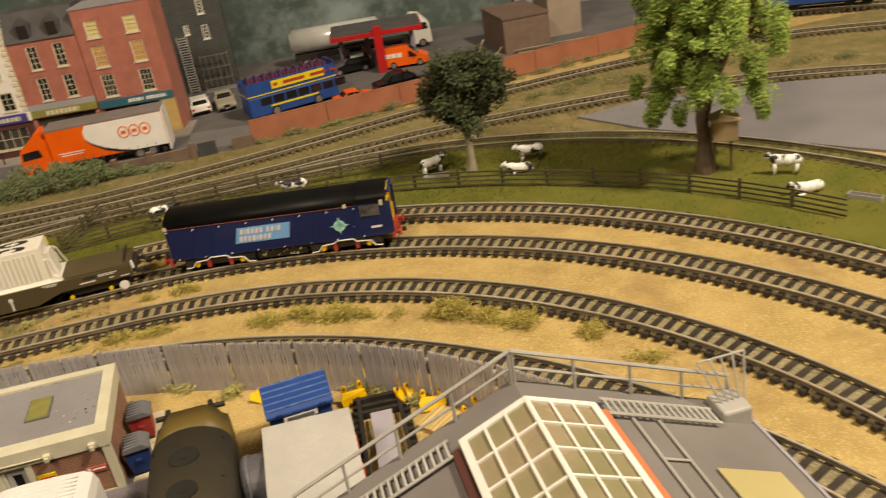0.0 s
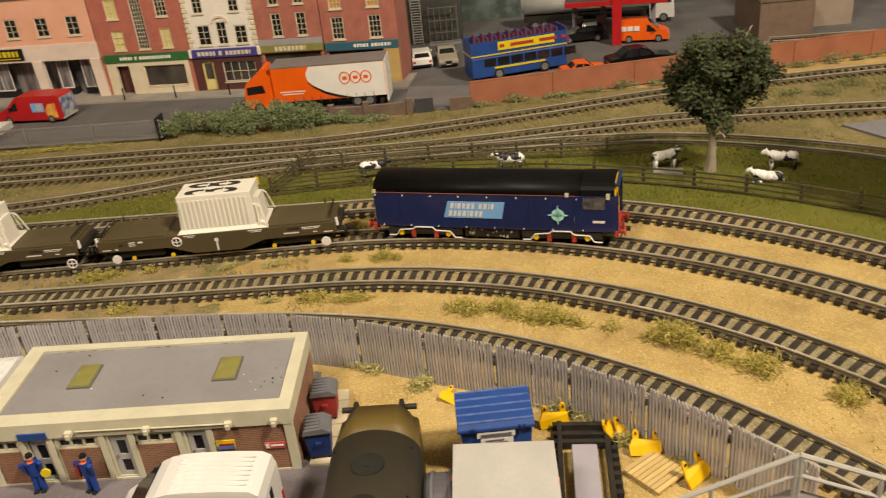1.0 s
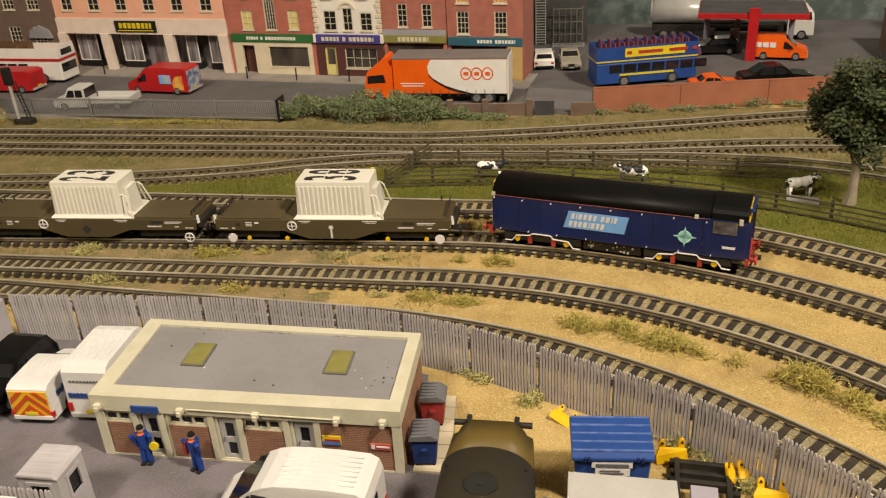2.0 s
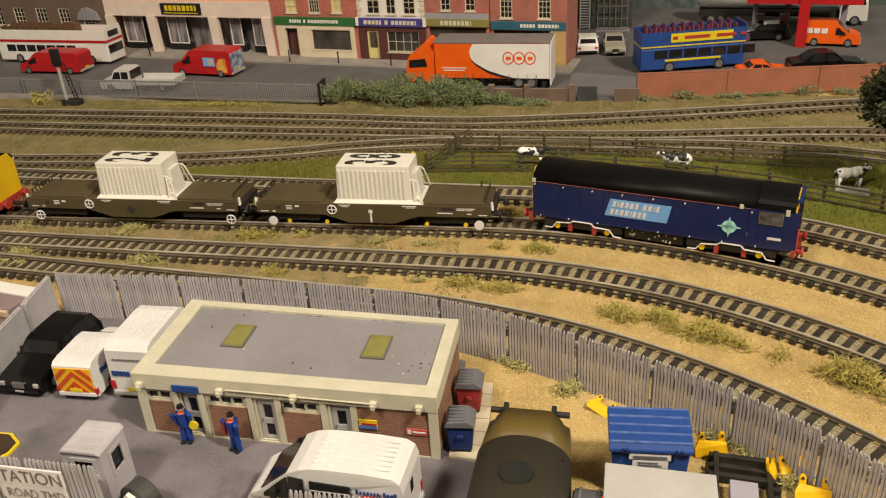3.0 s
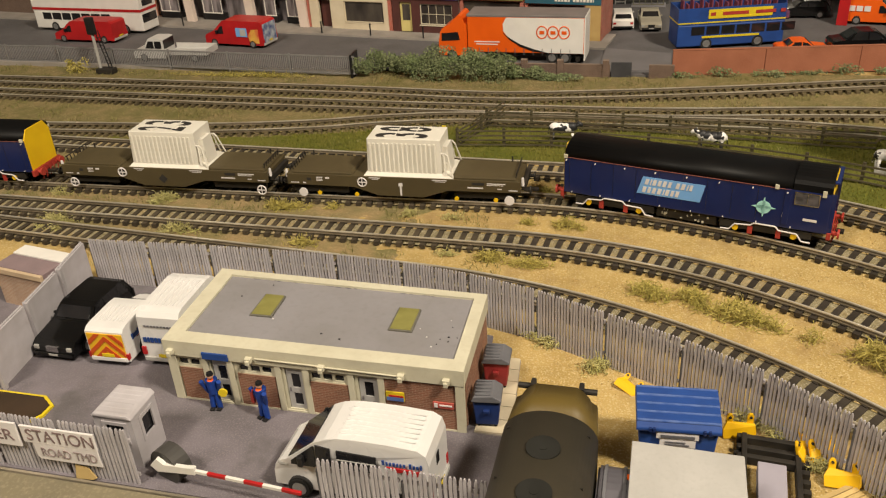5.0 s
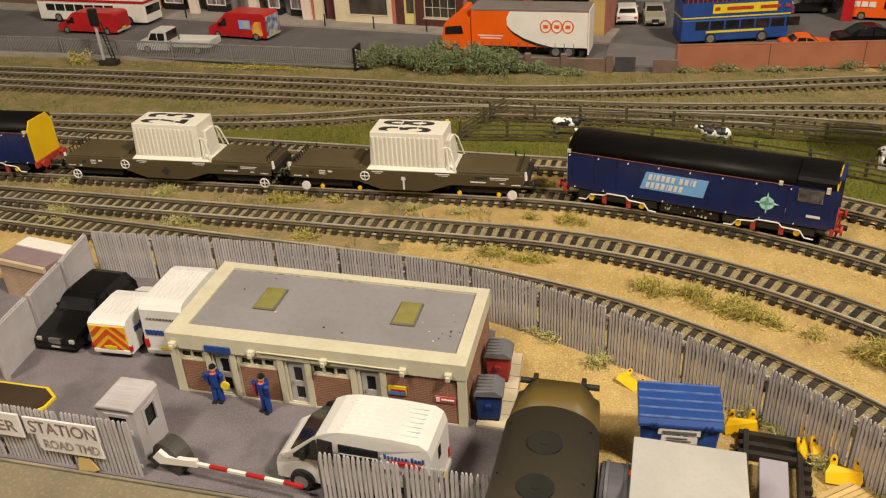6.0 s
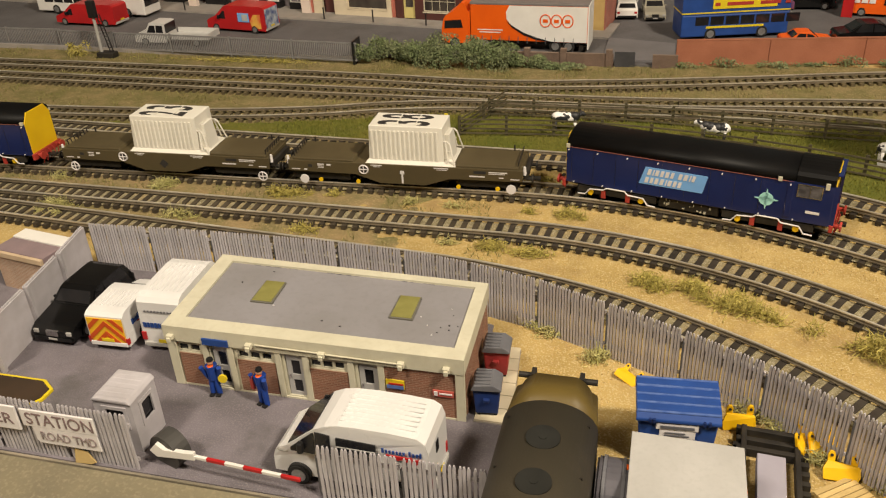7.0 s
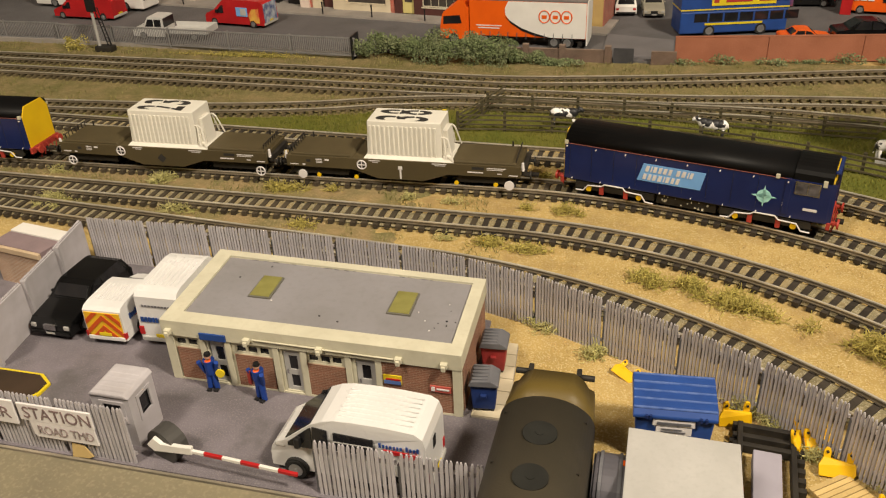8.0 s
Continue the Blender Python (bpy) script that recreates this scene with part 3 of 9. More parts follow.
# ---- the brick hut ----
HX0, HX1, HY0, HY1 = -0.1130, 0.0300, 0.3446, 0.4088
hut = thing("depot_hut", pose(HX0, HY0, 0.0016), "single-storey brick hut with cream render and grey flat roof", "building")
HW, HD = HX1 - HX0, HY1 - HY0
FACE = [  # openings in the front: x0, x1, z0, z1 in hut coordinates
    (0.0045, 0.0165, 0.0195, 0.0245), (0.0215, 0.0305, 0.0015, 0.0245), (0.0355, 0.0530, 0.0195, 0.0245), (0.0590, 0.0675, 0.0015, 0.0245),
    (0.0715, 0.0885, 0.0195, 0.0245), (0.0945, 0.1040, 0.0015, 0.0245)]
bm = bmesh.new()
wall_with_holes(bm, 0, HW, 0, 0.0262, FACE, 0.0006, 0.0040)
box(bm, 0.0, 0.0034, 0.0040, HD, 0, 0.0262)
box(bm, HW - 0.0034, HW, 0.0040, HD, 0, 0.0262)
box(bm, 0.0034, HW - 0.0034, HD - 0.0034, HD, 0, 0.0262)
part("wall", bm, CREAM, hut)
for x0, x1, z1 in ((0.0050, 0.0175, 0.0190), (0.0350, 0.0540, 0.0190), (0.0705, 0.0895, 0.0190), (0.1065, 0.1395, 0.0255)):
    bm = bmesh.new()
    box(bm, x0, x1, 0.0001, 0.0007, 0.0008, z1)
    part("brick_panel", bm, HUTBRICK, hut, "red-brown embossed brick panel")
bm = bmesh.new()
box(bm, HW - 0.0001, HW + 0.0005, 0.004, HD - 0.003, 0.0005, 0.0258)
part("brick_panel", bm, HUTBRICK, hut, "red-brown embossed brick side wall")
bm = bmesh.new()
box(bm, -0.0003, 0.0043, -0.0005, 0.0004, 0.0, 0.0265, 0, 0.0002)
box(bm, HW - 0.0036, HW + 0.0006, -0.0005, 0.0004, 0.0, 0.0265, 0, 0.0002)
for x in (0.0175, 0.0305, 0.0545, 0.0682, 0.0898, 0.1040):
    box(bm, x, x + 0.0030, -0.0004, 0.0004, 0.0, 0.0262, 0, 0.0002)
box(bm, 0.0, HW, -0.0002, 0.0005, 0.0, 0.0009)
part_each("pilaster", bm, CREAM, hut)
bm = bmesh.new()
wall_with_holes(bm, -0.0008, HW + 0.0008, 0, HD + 0.0016, [(0.0074, HW - 0.0050, 0.0086, HD - 0.0034)], 0, 0.0082)
for v in bm.verts:
    v.co = (v.co.x, v.co.z - 0.0008, 0.0262 + v.co.y)
bmesh.ops.bevel(bm, geom=[e for e in bm.edges if e.calc_face_angle(0) > 1.0], offset=0.0004, segments=2, affect="EDGES")
part("parapet", bm, CREAM, hut, "cream rendered parapet and fascia")
bm = bmesh.new()
box(bm, 0.005, HW - 0.004, 0.0045, HD - 0.003, 0.0290, 0.0332)
part("flat_roof", bm, ROOFGREY, hut, "mid-grey felt flat roof with paint flecks")
# darker rim that outlines each skylight against the roof
SKYFRAME = mat("grimy_skylight_rim", (0.17, 0.16, 0.13), (0.12, 0.115, 0.09), 90, 0.6)
SKYLT = mat("mossy_skylight", (0.25, 0.235, 0.075), (0.20, 0.185, 0.055), 120, 0.35)
for sx, sy in ((0.0372, 0.0262), (0.1078, 0.0250)):
    bm = bmesh.new()
    prism(bm, [(-0.0058, -0.0094), (0.0058, -0.0094), (0.0052, 0.0094), (-0.0058, 0.0094)], 0.0332, 0.0342, "z", 0, 0.0002)
    sk = part("skylight", bm, SKYFRAME, hut)
    bm = bmesh.new()
    prism(bm, [(-0.0050, -0.0088), (0.0050, -0.0088), (0.0046, 0.0089), (-0.0052, 0.0089)], 0.0340, 0.0346, "z", 0, 0.0002)
    pn = part("pane", bm, SKYLT, sk, "yellow-green skylight pane")
    sk.matrix_basis = pose(sx, sy + 0.0095, 0)
bm = bmesh.new()
rr = random.Random(8)
for k in range(15):
    fx, fy, fs = rr.gauss(0.128, 0.006), rr.gauss(0.022, 0.007), rr.uniform(0.0003, 0.0009)
    if k > 9:
        fx, fy = rr.uniform(0.008, 0.135), rr.uniform(0.008, 0.058)
    box(bm, fx, fx + fs, fy, fy + fs * 0.8, 0.0332, 0.0335, k % 3 == 0)
part("paint_fleck", bm, [BLACK, SIGNWHITE], hut, "small black and white flecks on the roof")
for x in (0.0235, 0.0605, 0.0960):
    bm = bmesh.new()
    wall_with_holes(bm, x - 0.0012, x + 0.0076, 0.0002, 0.0240, [(x + 0.0012, x + 0.0054, 0.0135, 0.0215), (x + 0.0012, x + 0.0054, 0.0035, 0.0105)], 0.0012, 0.0020)
    d = part("door", bm, DOORGREY, hut, "grey two-light door")
    bm = bmesh.new()
    box(bm, x, x + 0.0066, 0.0018, 0.0024, 0.003, 0.022)
    part("pane", bm, SMOKED, d)
    bm = bmesh.new()
    box(bm, x - 0.0002, x + 0.0004, 0.0006, 0.0013, 0.0115, 0.0135)
    part("handle", bm, CHROME, d)
for x0, x1 in ((0.0045, 0.0165), (0.0355, 0.0530), (0.0715, 0.0885)):
    k = 3 if x1 - x0 > 0.015 else 2
    bm = bmesh.new()
    ww = (x1 - x0) / k
    wall_with_holes(bm, x0, x1, 0.0195, 0.0245, [(x0 + ww * i + 0.0007, x0 + ww * (i + 1) - 0.0007, 0.0204, 0.0238) for i in range(k)], 0.0008, 0.0016)
    wf = part("window", bm, CREAM, hut, "cream-framed high window strip")
    bm = bmesh.new()
    box(bm, x0, x1, 0.0017, 0.0022, 0.0198, 0.0242)
    part("pane", bm, SMOKED, wf)
bm = bmesh.new()
box(bm, 0.0190, 0.0322, -0.0016, -0.0002, 0.0262, 0.0298, 0, 0.0002)
part("blue_sign", bm, BLUE, hut, "plain blue sign board over the door")
for x in (0.0030, 0.0430, 0.0785, 0.1155, 0.1360):
    bm = bmesh.new()
    box(bm, x - 0.0016, x + 0.0016, -0.0030, -0.0004, 0.0275, 0.0300, 0, 0.0003)
    box(bm, x - 0.0010, x + 0.0010, -0.0040, -0.0028, 0.0268, 0.0292, 0, 0.0003)
    part("floodlight", bm, CREAM, hut, "cream box floodlight on the fascia")
bm = bmesh.new()
rod(bm, (0.046, -0.0014, 0.0296), (0.0775, -0.0014, 0.0293), 0.0004)
rod(bm, (0.0795, -0.0014, 0.0290), (0.1140, -0.0014, 0.0286), 0.0004)
part("conduit", bm, CREAM, hut)
bm = bmesh.new()
box(bm, 0.1075, 0.1160, -0.0006, 0.0000, 0.0140, 0.0188)
sg = part("safety_sign", bm, SIGNYEL, hut, "small yellow, red and blue safety sign")
bm = bmesh.new()
box(bm, 0.1088, 0.1156, -0.0009, -0.0005, 0.0164, 0.0172)
part("red_band", bm, RED, sg)
bm = bmesh.new()
box(bm, 0.1078, 0.1157, -0.0009, -0.0005, 0.0142, 0.0160)
part("blue_band", bm, mat("notice_blue", (0.10, 0.17, 0.42), (0.08, 0.14, 0.36), 90, 0.5), sg)
bm = bmesh.new()
box(bm, 0.1290, 0.1385, -0.0006, 0.0000, 0.0128, 0.0160)
sg = part("fire_sign", bm, mat("faded_red_notice", (0.50, 0.10, 0.08), (0.42, 0.08, 0.06), 120, 0.6), hut, "small red notice with pale lettering bars")
bm = bmesh.new()
box(bm, 0.1296, 0.1312, -0.0009, -0.0005, 0.0133, 0.0155)
box(bm, 0.1320, 0.1378, -0.0009, -0.0005, 0.0142, 0.0149)
part("bar", bm, SIGNWHITE, sg)
# hairline dark dashes along the parapet's joints and the roof's felt edge
bm = bmesh.new()
rr = random.Random(21)
for k in range(34):
    x = 0.012 + (HW - 0.024) * rr.random()
    w = rr.uniform(0.0008, 0.0045)
    yy = 0.0081 + rr.uniform(-0.0002, 0.0002) if k % 2 else HD - 0.0046 + rr.uniform(-0.0002, 0.0002)
    box(bm, x, x + w, yy, yy + rr.uniform(0.0002, 0.0005), 0.0331, 0.03335)
part("grime_line", bm, BINLID, hut, "dark dashes in the joint of roof and parapet")
# the card shell stands a little out of square
for o in hut.children_recursive:
    if o.name.split(".")[0] in ("skylight", "pane") and o.parent.name.startswith("skylight") or o.name.startswith("skylight"):
        continue
    for v in o.data.vertices:
        v.co.x -= 0.030 * v.co.y
        v.co.y -= 0.055 * (v.co.x / HW) * v.co.y


# ---- the train ----
def on_rails(s):
    x, y, a = T2.at(0.75 // 0.004 * 0.004 + s)
    return pose(x - math.sin(a) * 0.0025, y + math.cos(a) * 0.0025, 0.0072, 0, 0, math.degrees(a))


def wheelset(parent, x, r, gauge=0.0087, colour=None):
    b = bmesh.new()
    for sy in (-1, 1):
        cyl(b, (0, sy * gauge, 0), (0, 1, 0), r, 0.0022, 20)
        cyl(b, (0, sy * (gauge - 0.0012), 0), (0, 1, 0), r * 1.1, 0.0005, 20)
    rod(b, (0, -gauge, 0), (0, gauge, 0), 0.0008)
    ob = part("wheelset", b, FRAMEDARK, parent)
    ob.matrix_basis = pose(x, 0, r)
    return ob


def disc(name, parent, x, y, z, r, material, label="", thick=0.0006):
    b = bmesh.new()
    cyl(b, (0, 0, 0), (0, 1, 0), r, thick, 14)
    ob = part(name, b, material, parent, label)
    ob.matrix_basis = pose(x, y, z)
    return ob


def loco_class(m, label, grip=False):
    """A navy diesel with one cab; cab at +x."""
    t = thing("diesel_locomotive", m, label, "locomotive", "train")
    L, W = 0.0797, 0.0160
    zb, zc, zt = 0.0095, 0.0345, 0.0430
    # bonnet body with a curved top
    roof = [(-W, zc)]
    for i in range(1, 12):
        a = math.pi * i / 12
        roof.append((-W * math.cos(a), zc + (zt - zc) * math.sin(a) ** 0.75))
    roof.append((W, zc))
    b = bmesh.new()
    box(b, -L, L, -W, W, zb, zc, 0, 0.0005)
    part("body", b, NAVY, t, "glossy navy blue body side")
    b = bmesh.new()
    prism(b, roof, -L + 0.0004, 0.058, "x")
    part("roof", b, LOCOBLACK, t, "matt black curved roof", smooth=True)
    b = bmesh.new()
    prism(b, [(y * 1.0, z + 0.0006 if 0 < i < 12 else z) for i, (y, z) in enumerate(roof)], 0.0585, L - 0.0004, "x")
    part("cab_roof", b, LOCOBLACK, t, "black cab roof")
    for k, sgn in enumerate((-1, 1)):
        b = bmesh.new()
        box(b, -L + 0.001, 0.0575, sgn * (W + 0.0002) - 0.0002, sgn * (W + 0.0002) + 0.0002, zc - 0.0004, zc - 0.0002)
        part("lining", b, mat("dull_red_line", (0.34, 0.12, 0.09), (0.28, 0.10, 0.07), 90, 0.5) if "dull_red_line" not in bpy.data.materials else bpy.data.materials["dull_red_line"], t, "thin red cantrail line")
        # side window of the cab
        b = bmesh.new()
        wall_with_holes(b, 0.0600, 0.0735, 0.0255, 0.0335, [(0.0605, 0.0668, 0.0260, 0.0331), (0.0671, 0.0730, 0.0260, 0.0331)], sgn * (W + 0.0001) - 0.0003, sgn * (W + 0.0001) + 0.0003)
        wn = part("cab_window", b, CHROME, t, "silver framed sliding cab window")
        b = bmesh.new()
        box(b, 0.0604, 0.0731, sgn * W - 0.0001, sgn * (W + 0.0001), 0.0259, 0.0331)
        part("pane", b, CABGLASS, wn)
        # pale blue panel with two rows of slanted bars where the operator's name stands
        b = bmesh.new()
        prism(b, [(-0.0315, 0.0172), (0.0075, 0.0172), (0.0100, 0.0288), (-0.0280, 0.0288)], sgn * W - 0.0003, sgn * W + 0.0003, "y")
        pn = part("name_panel", b, PANELBLUE, t, "pale blue slanted name panel")
        b = bmesh.new()
        for x, z, ws in ((-0.0268, 0.0238, (0.0026, 0.0010, 0.0026, 0.0024, 0.0026, 0.0024, -1, 0.0026, 0.0028, 0.0010, 0.0022)),
                         (-0.0282, 0.0184, (0.0026, 0.0023, 0.0026, 0.0028, 0.0010, 0.0026, 0.0023, 0.0025))):
            for w in ws:
                if w < 0:
                    x += 0.0018
                    continue
                prism(b, [(x, z), (x + w * 0.80, z), (x + w * 0.80 + 0.0009, z + 0.0038), (x + 0.0009, z + 0.0038)], sgn * W - 0.0005, sgn * W + 0.0005, "y")
                x += w + 0.0006
        part_each("bar", b, SIGNWHITE, pn, "white slanted bars in place of lettering")
        if grip:
            b = bmesh.new()
            prism(b, [(0.0300, 0.0125), (0.0330, 0.0125), (0.0365, 0.0270), (0.0340, 0.0270)], sgn * W - 0.0004, sgn * W + 0.0009, "y", 0, 0.0002)
            part("grab_bar", b, LOCOYEL, t, "slanted yellow grab bar")
        # round compass-like emblem
        b = bmesh.new()
        cyl(b, (0.0440, sgn * (W + 0.0002), 0.0208), (0, 1, 0), 0.0041, 0.0004, 20)
        for a in range(4):
            q = math.pi / 2 * a
            dx, dz = math.cos(q), math.sin(q)
            prism(b, [(0.0440 + dx * 0.0068, 0.0208 + dz * 0.0068), (0.0440 - dz * 0.0014, 0.0208 + dx * 0.0014), (0.0440 + dz * 0.0014, 0.0208 - dx * 0.0014)], sgn * W - 0.0004, sgn * W + 0.0004, "y")
        part("emblem", b, TEALPALE, t, "round pale teal emblem with four points")
        b = bmesh.new()
        box(b, 0.0660, 0.0735, sgn * W - 0.0003, sgn * W + 0.0003, 0.0160, 0.0175)
        box(b, 0.0545, 0.0575, sgn * W - 0.0003, sgn * W + 0.0003, 0.0165, 0.0195)
        part_each("bar", b, SIGNWHITE, t, "small white bars in place of a number")
        b = bmesh.new()
        for xx in (-0.0785, 0.050, 0.0755):
            box(b, xx - 0.0011, xx + 0.0011, sgn * (W - 0.001), sgn * (W + 0.0008), zc - 0.002 if xx > 0.07 else zc - 0.0008, zc + 0.0016)
        part_each("lamp_bracket", b, CREAM, t)
        b = bmesh.new()
        for xx in np.linspace(-0.078, 0.056, 8):
            cyl(b, (xx, sgn * (W + 0.0006), zc - 0.0022), (0, 1, 0), 0.0004, 0.0012, 6)
            cyl(b, (xx + 0.004, sgn * (W + 0.0006), zb + 0.0012), (0, 1, 0), 0.00035, 0.0012, 6)
        part_each("grab_knob", b, SIGNWHITE, t)
        b = bmesh.new()
        for xx in np.linspace(-0.076, 0.040, 9):
            box(b, xx - 0.0001, xx + 0.0001, sgn * (W - 0.0001), sgn * (W + 0.0001), zb + 0.003, zc - 0.002)
        part_each("panel_seam", b, BLACK, t)
        # bogie sides with white handrail pipes, yellow axle boxes, red details
        for xc in (-0.046, 0.046):
            b = bmesh.new()
            box(b, xc - 0.026, xc + 0.026, sgn * 0.0125, sgn * 0.0150, 0.0035, 0.0085, 0, 0.0005)
            bg = part("bogie_frame", b, FRAMEDARK, t)
            for xx in (xc - 0.0165, xc + 0.0165):
                disc("axle_box", bg, xx, sgn * 0.0156, 0.0046, 0.0018, LOCOYEL, "yellow axle box cover", 0.0012)
            b = bmesh.new()
            for xx in (xc - 0.008, xc + 0.008):
                box(b, xx - 0.0014, xx + 0.0014, sgn * 0.0150, sgn * 0.0162, 0.0020, 0.0072)
            part_each("brake_cylinder", b, BUFFRED, bg, "red brake part")
            b = bmesh.new()
            yy = sgn * 0.0166
            pts = [(xc - 0.025, 0.0030), (xc - 0.020, 0.0032), (xc - 0.017, 0.0072), (xc - 0.008, 0.0080), (xc - 0.006, 0.0096), (xc + 0.006, 0.0096), (xc + 0.008, 0.0074), (xc + 0.018, 0.0070), (xc + 0.021, 0.0028), (xc + 0.026, 0.0026)]
            for (xa, za), (xb, zb2) in zip(pts, pts[1:]):
                rod(b, (xa, yy, za), (xb, yy, zb2), 0.00045, 6)
            part("pipe", b, SIGNWHITE, bg, "white bogie pipework")
        b = bmesh.new()
        rr = random.Random(5)
        for q in range(16):
            xx, zz = rr.uniform(-0.016, 0.014), rr.uniform(0.0025, 0.0075)
            box(b, xx, xx + rr.choice((0.0006, 0.0012)), sgn * 0.0135, sgn * 0.0142, zz, zz + rr.choice((0.0006, 0.0014)))
        part_each("valve_gear", b, CREAM, t)
    b = bmesh.new()
    box(b, 0.0545, 0.0580, -W - 0.0004, W + 0.0004, zb + 0.002, zc, 0, 0.0003)
    part("cab_bulkhead", b, NAVY, t)
    b = bmesh.new()
    box(b, -0.019, 0.018, -0.0135, 0.0135, 0.0020, 0.0090, 0, 0.0008)
    box(b, -L + 0.003, L - 0.003, -0.012, 0.012, 0.0070, 0.0096)
    part("underframe", b, FRAMEDARK, t)
    for xc in (-0.046, 0.046):
        for xx in (xc - 0.0165, xc + 0.0165):
            wheelset(t, xx, 0.0069)
    for e in (-1, 1):
        b = bmesh.new()
        if e > 0:
            prism(b, [(-W + 0.0020, zb + 0.002), (W - 0.0020, zb + 0.002), (W - 0.0020, zc), (0.009, zt - 0.0022), (-0.009, zt - 0.0022), (-W + 0.0020, zc)], L - 0.0008, L + 0.0003, "x", 0, 0.0002)
        else:
            prism(b, [(-W + 0.0012, zb + 0.001), (W - 0.0012, zb + 0.001), (W - 0.0012, zc), (0.010, zt - 0.0016), (-0.010, zt - 0.0016), (-W + 0.0012, zc)], -L - 0.0005, -L + 0.0006, "x", 0, 0.0002)
        if e > 0:
            lip = bmesh.new()
            for sy in (-1, 1):
                box(lip, L - 0.0010, L + 0.0022, sy * (W - 0.0011), sy * (W - 0.0001), zb + 0.001, zc)
            box(lip, L - 0.0010, L + 0.0024, -0.0125, 0.0125, zc + 0.0050, zc + 0.0062, 0, 0.0003)
            part_each("cab_edge", lip, NAVY, t)
        yl = part("end_panel", b, LOCOYEL, t, "bright yellow warning end")
        if e > 0:
            for sy in (-1, 1):
                b = bmesh.new()
                box(b, L + 0.0005, L + 0.0010, sy * 0.0085 - 0.0040, sy * 0.0095 + 0.0040, 0.0255, 0.0335)
                part("windscreen", b, SMOKED, yl)
        b = bmesh.new()
        box(b, e * L, e * (L + 0.0022), -0.0165, 0.0165, 0.0062, 0.0108, 0, 0.0003)
        bb = part("buffer_beam", b, BUFFRED, t, "red buffer beam")
        for sy in (-1, 1):
            b = bmesh.new()
            cyl(b, (e * (L + 0.0035), sy * 0.0115, 0.0088), (1, 0, 0), 0.0014, 0.004, 10)
            cyl(b, (e * (L + 0.0060), sy * 0.0115, 0.0088), (1, 0, 0), 0.0030, 0.0012, 14)
            part("buffer", b, BUFFRED, bb)
        b = bmesh.new()
        for q in range(5):
            yy = -0.009 + q * 0.0045
            rod(b, (e * (L + 0.0022), yy, 0.0100), (e * (L + 0.0040), yy, 0.0060), 0.0004)
            rod(b, (e * (L + 0.0040), yy, 0.0060), (e * (L + 0.0026), yy, 0.0015), 0.0004)
        part_each("brake_hose", b, BUFFRED, bb)
        b = bmesh.new()
        box(b, e * L, e * (L + 0.0085), -0.0022, 0.0022, 0.0045, 0.0060)
        part("coupling", b, FRAMEDARK, bb)
    return t


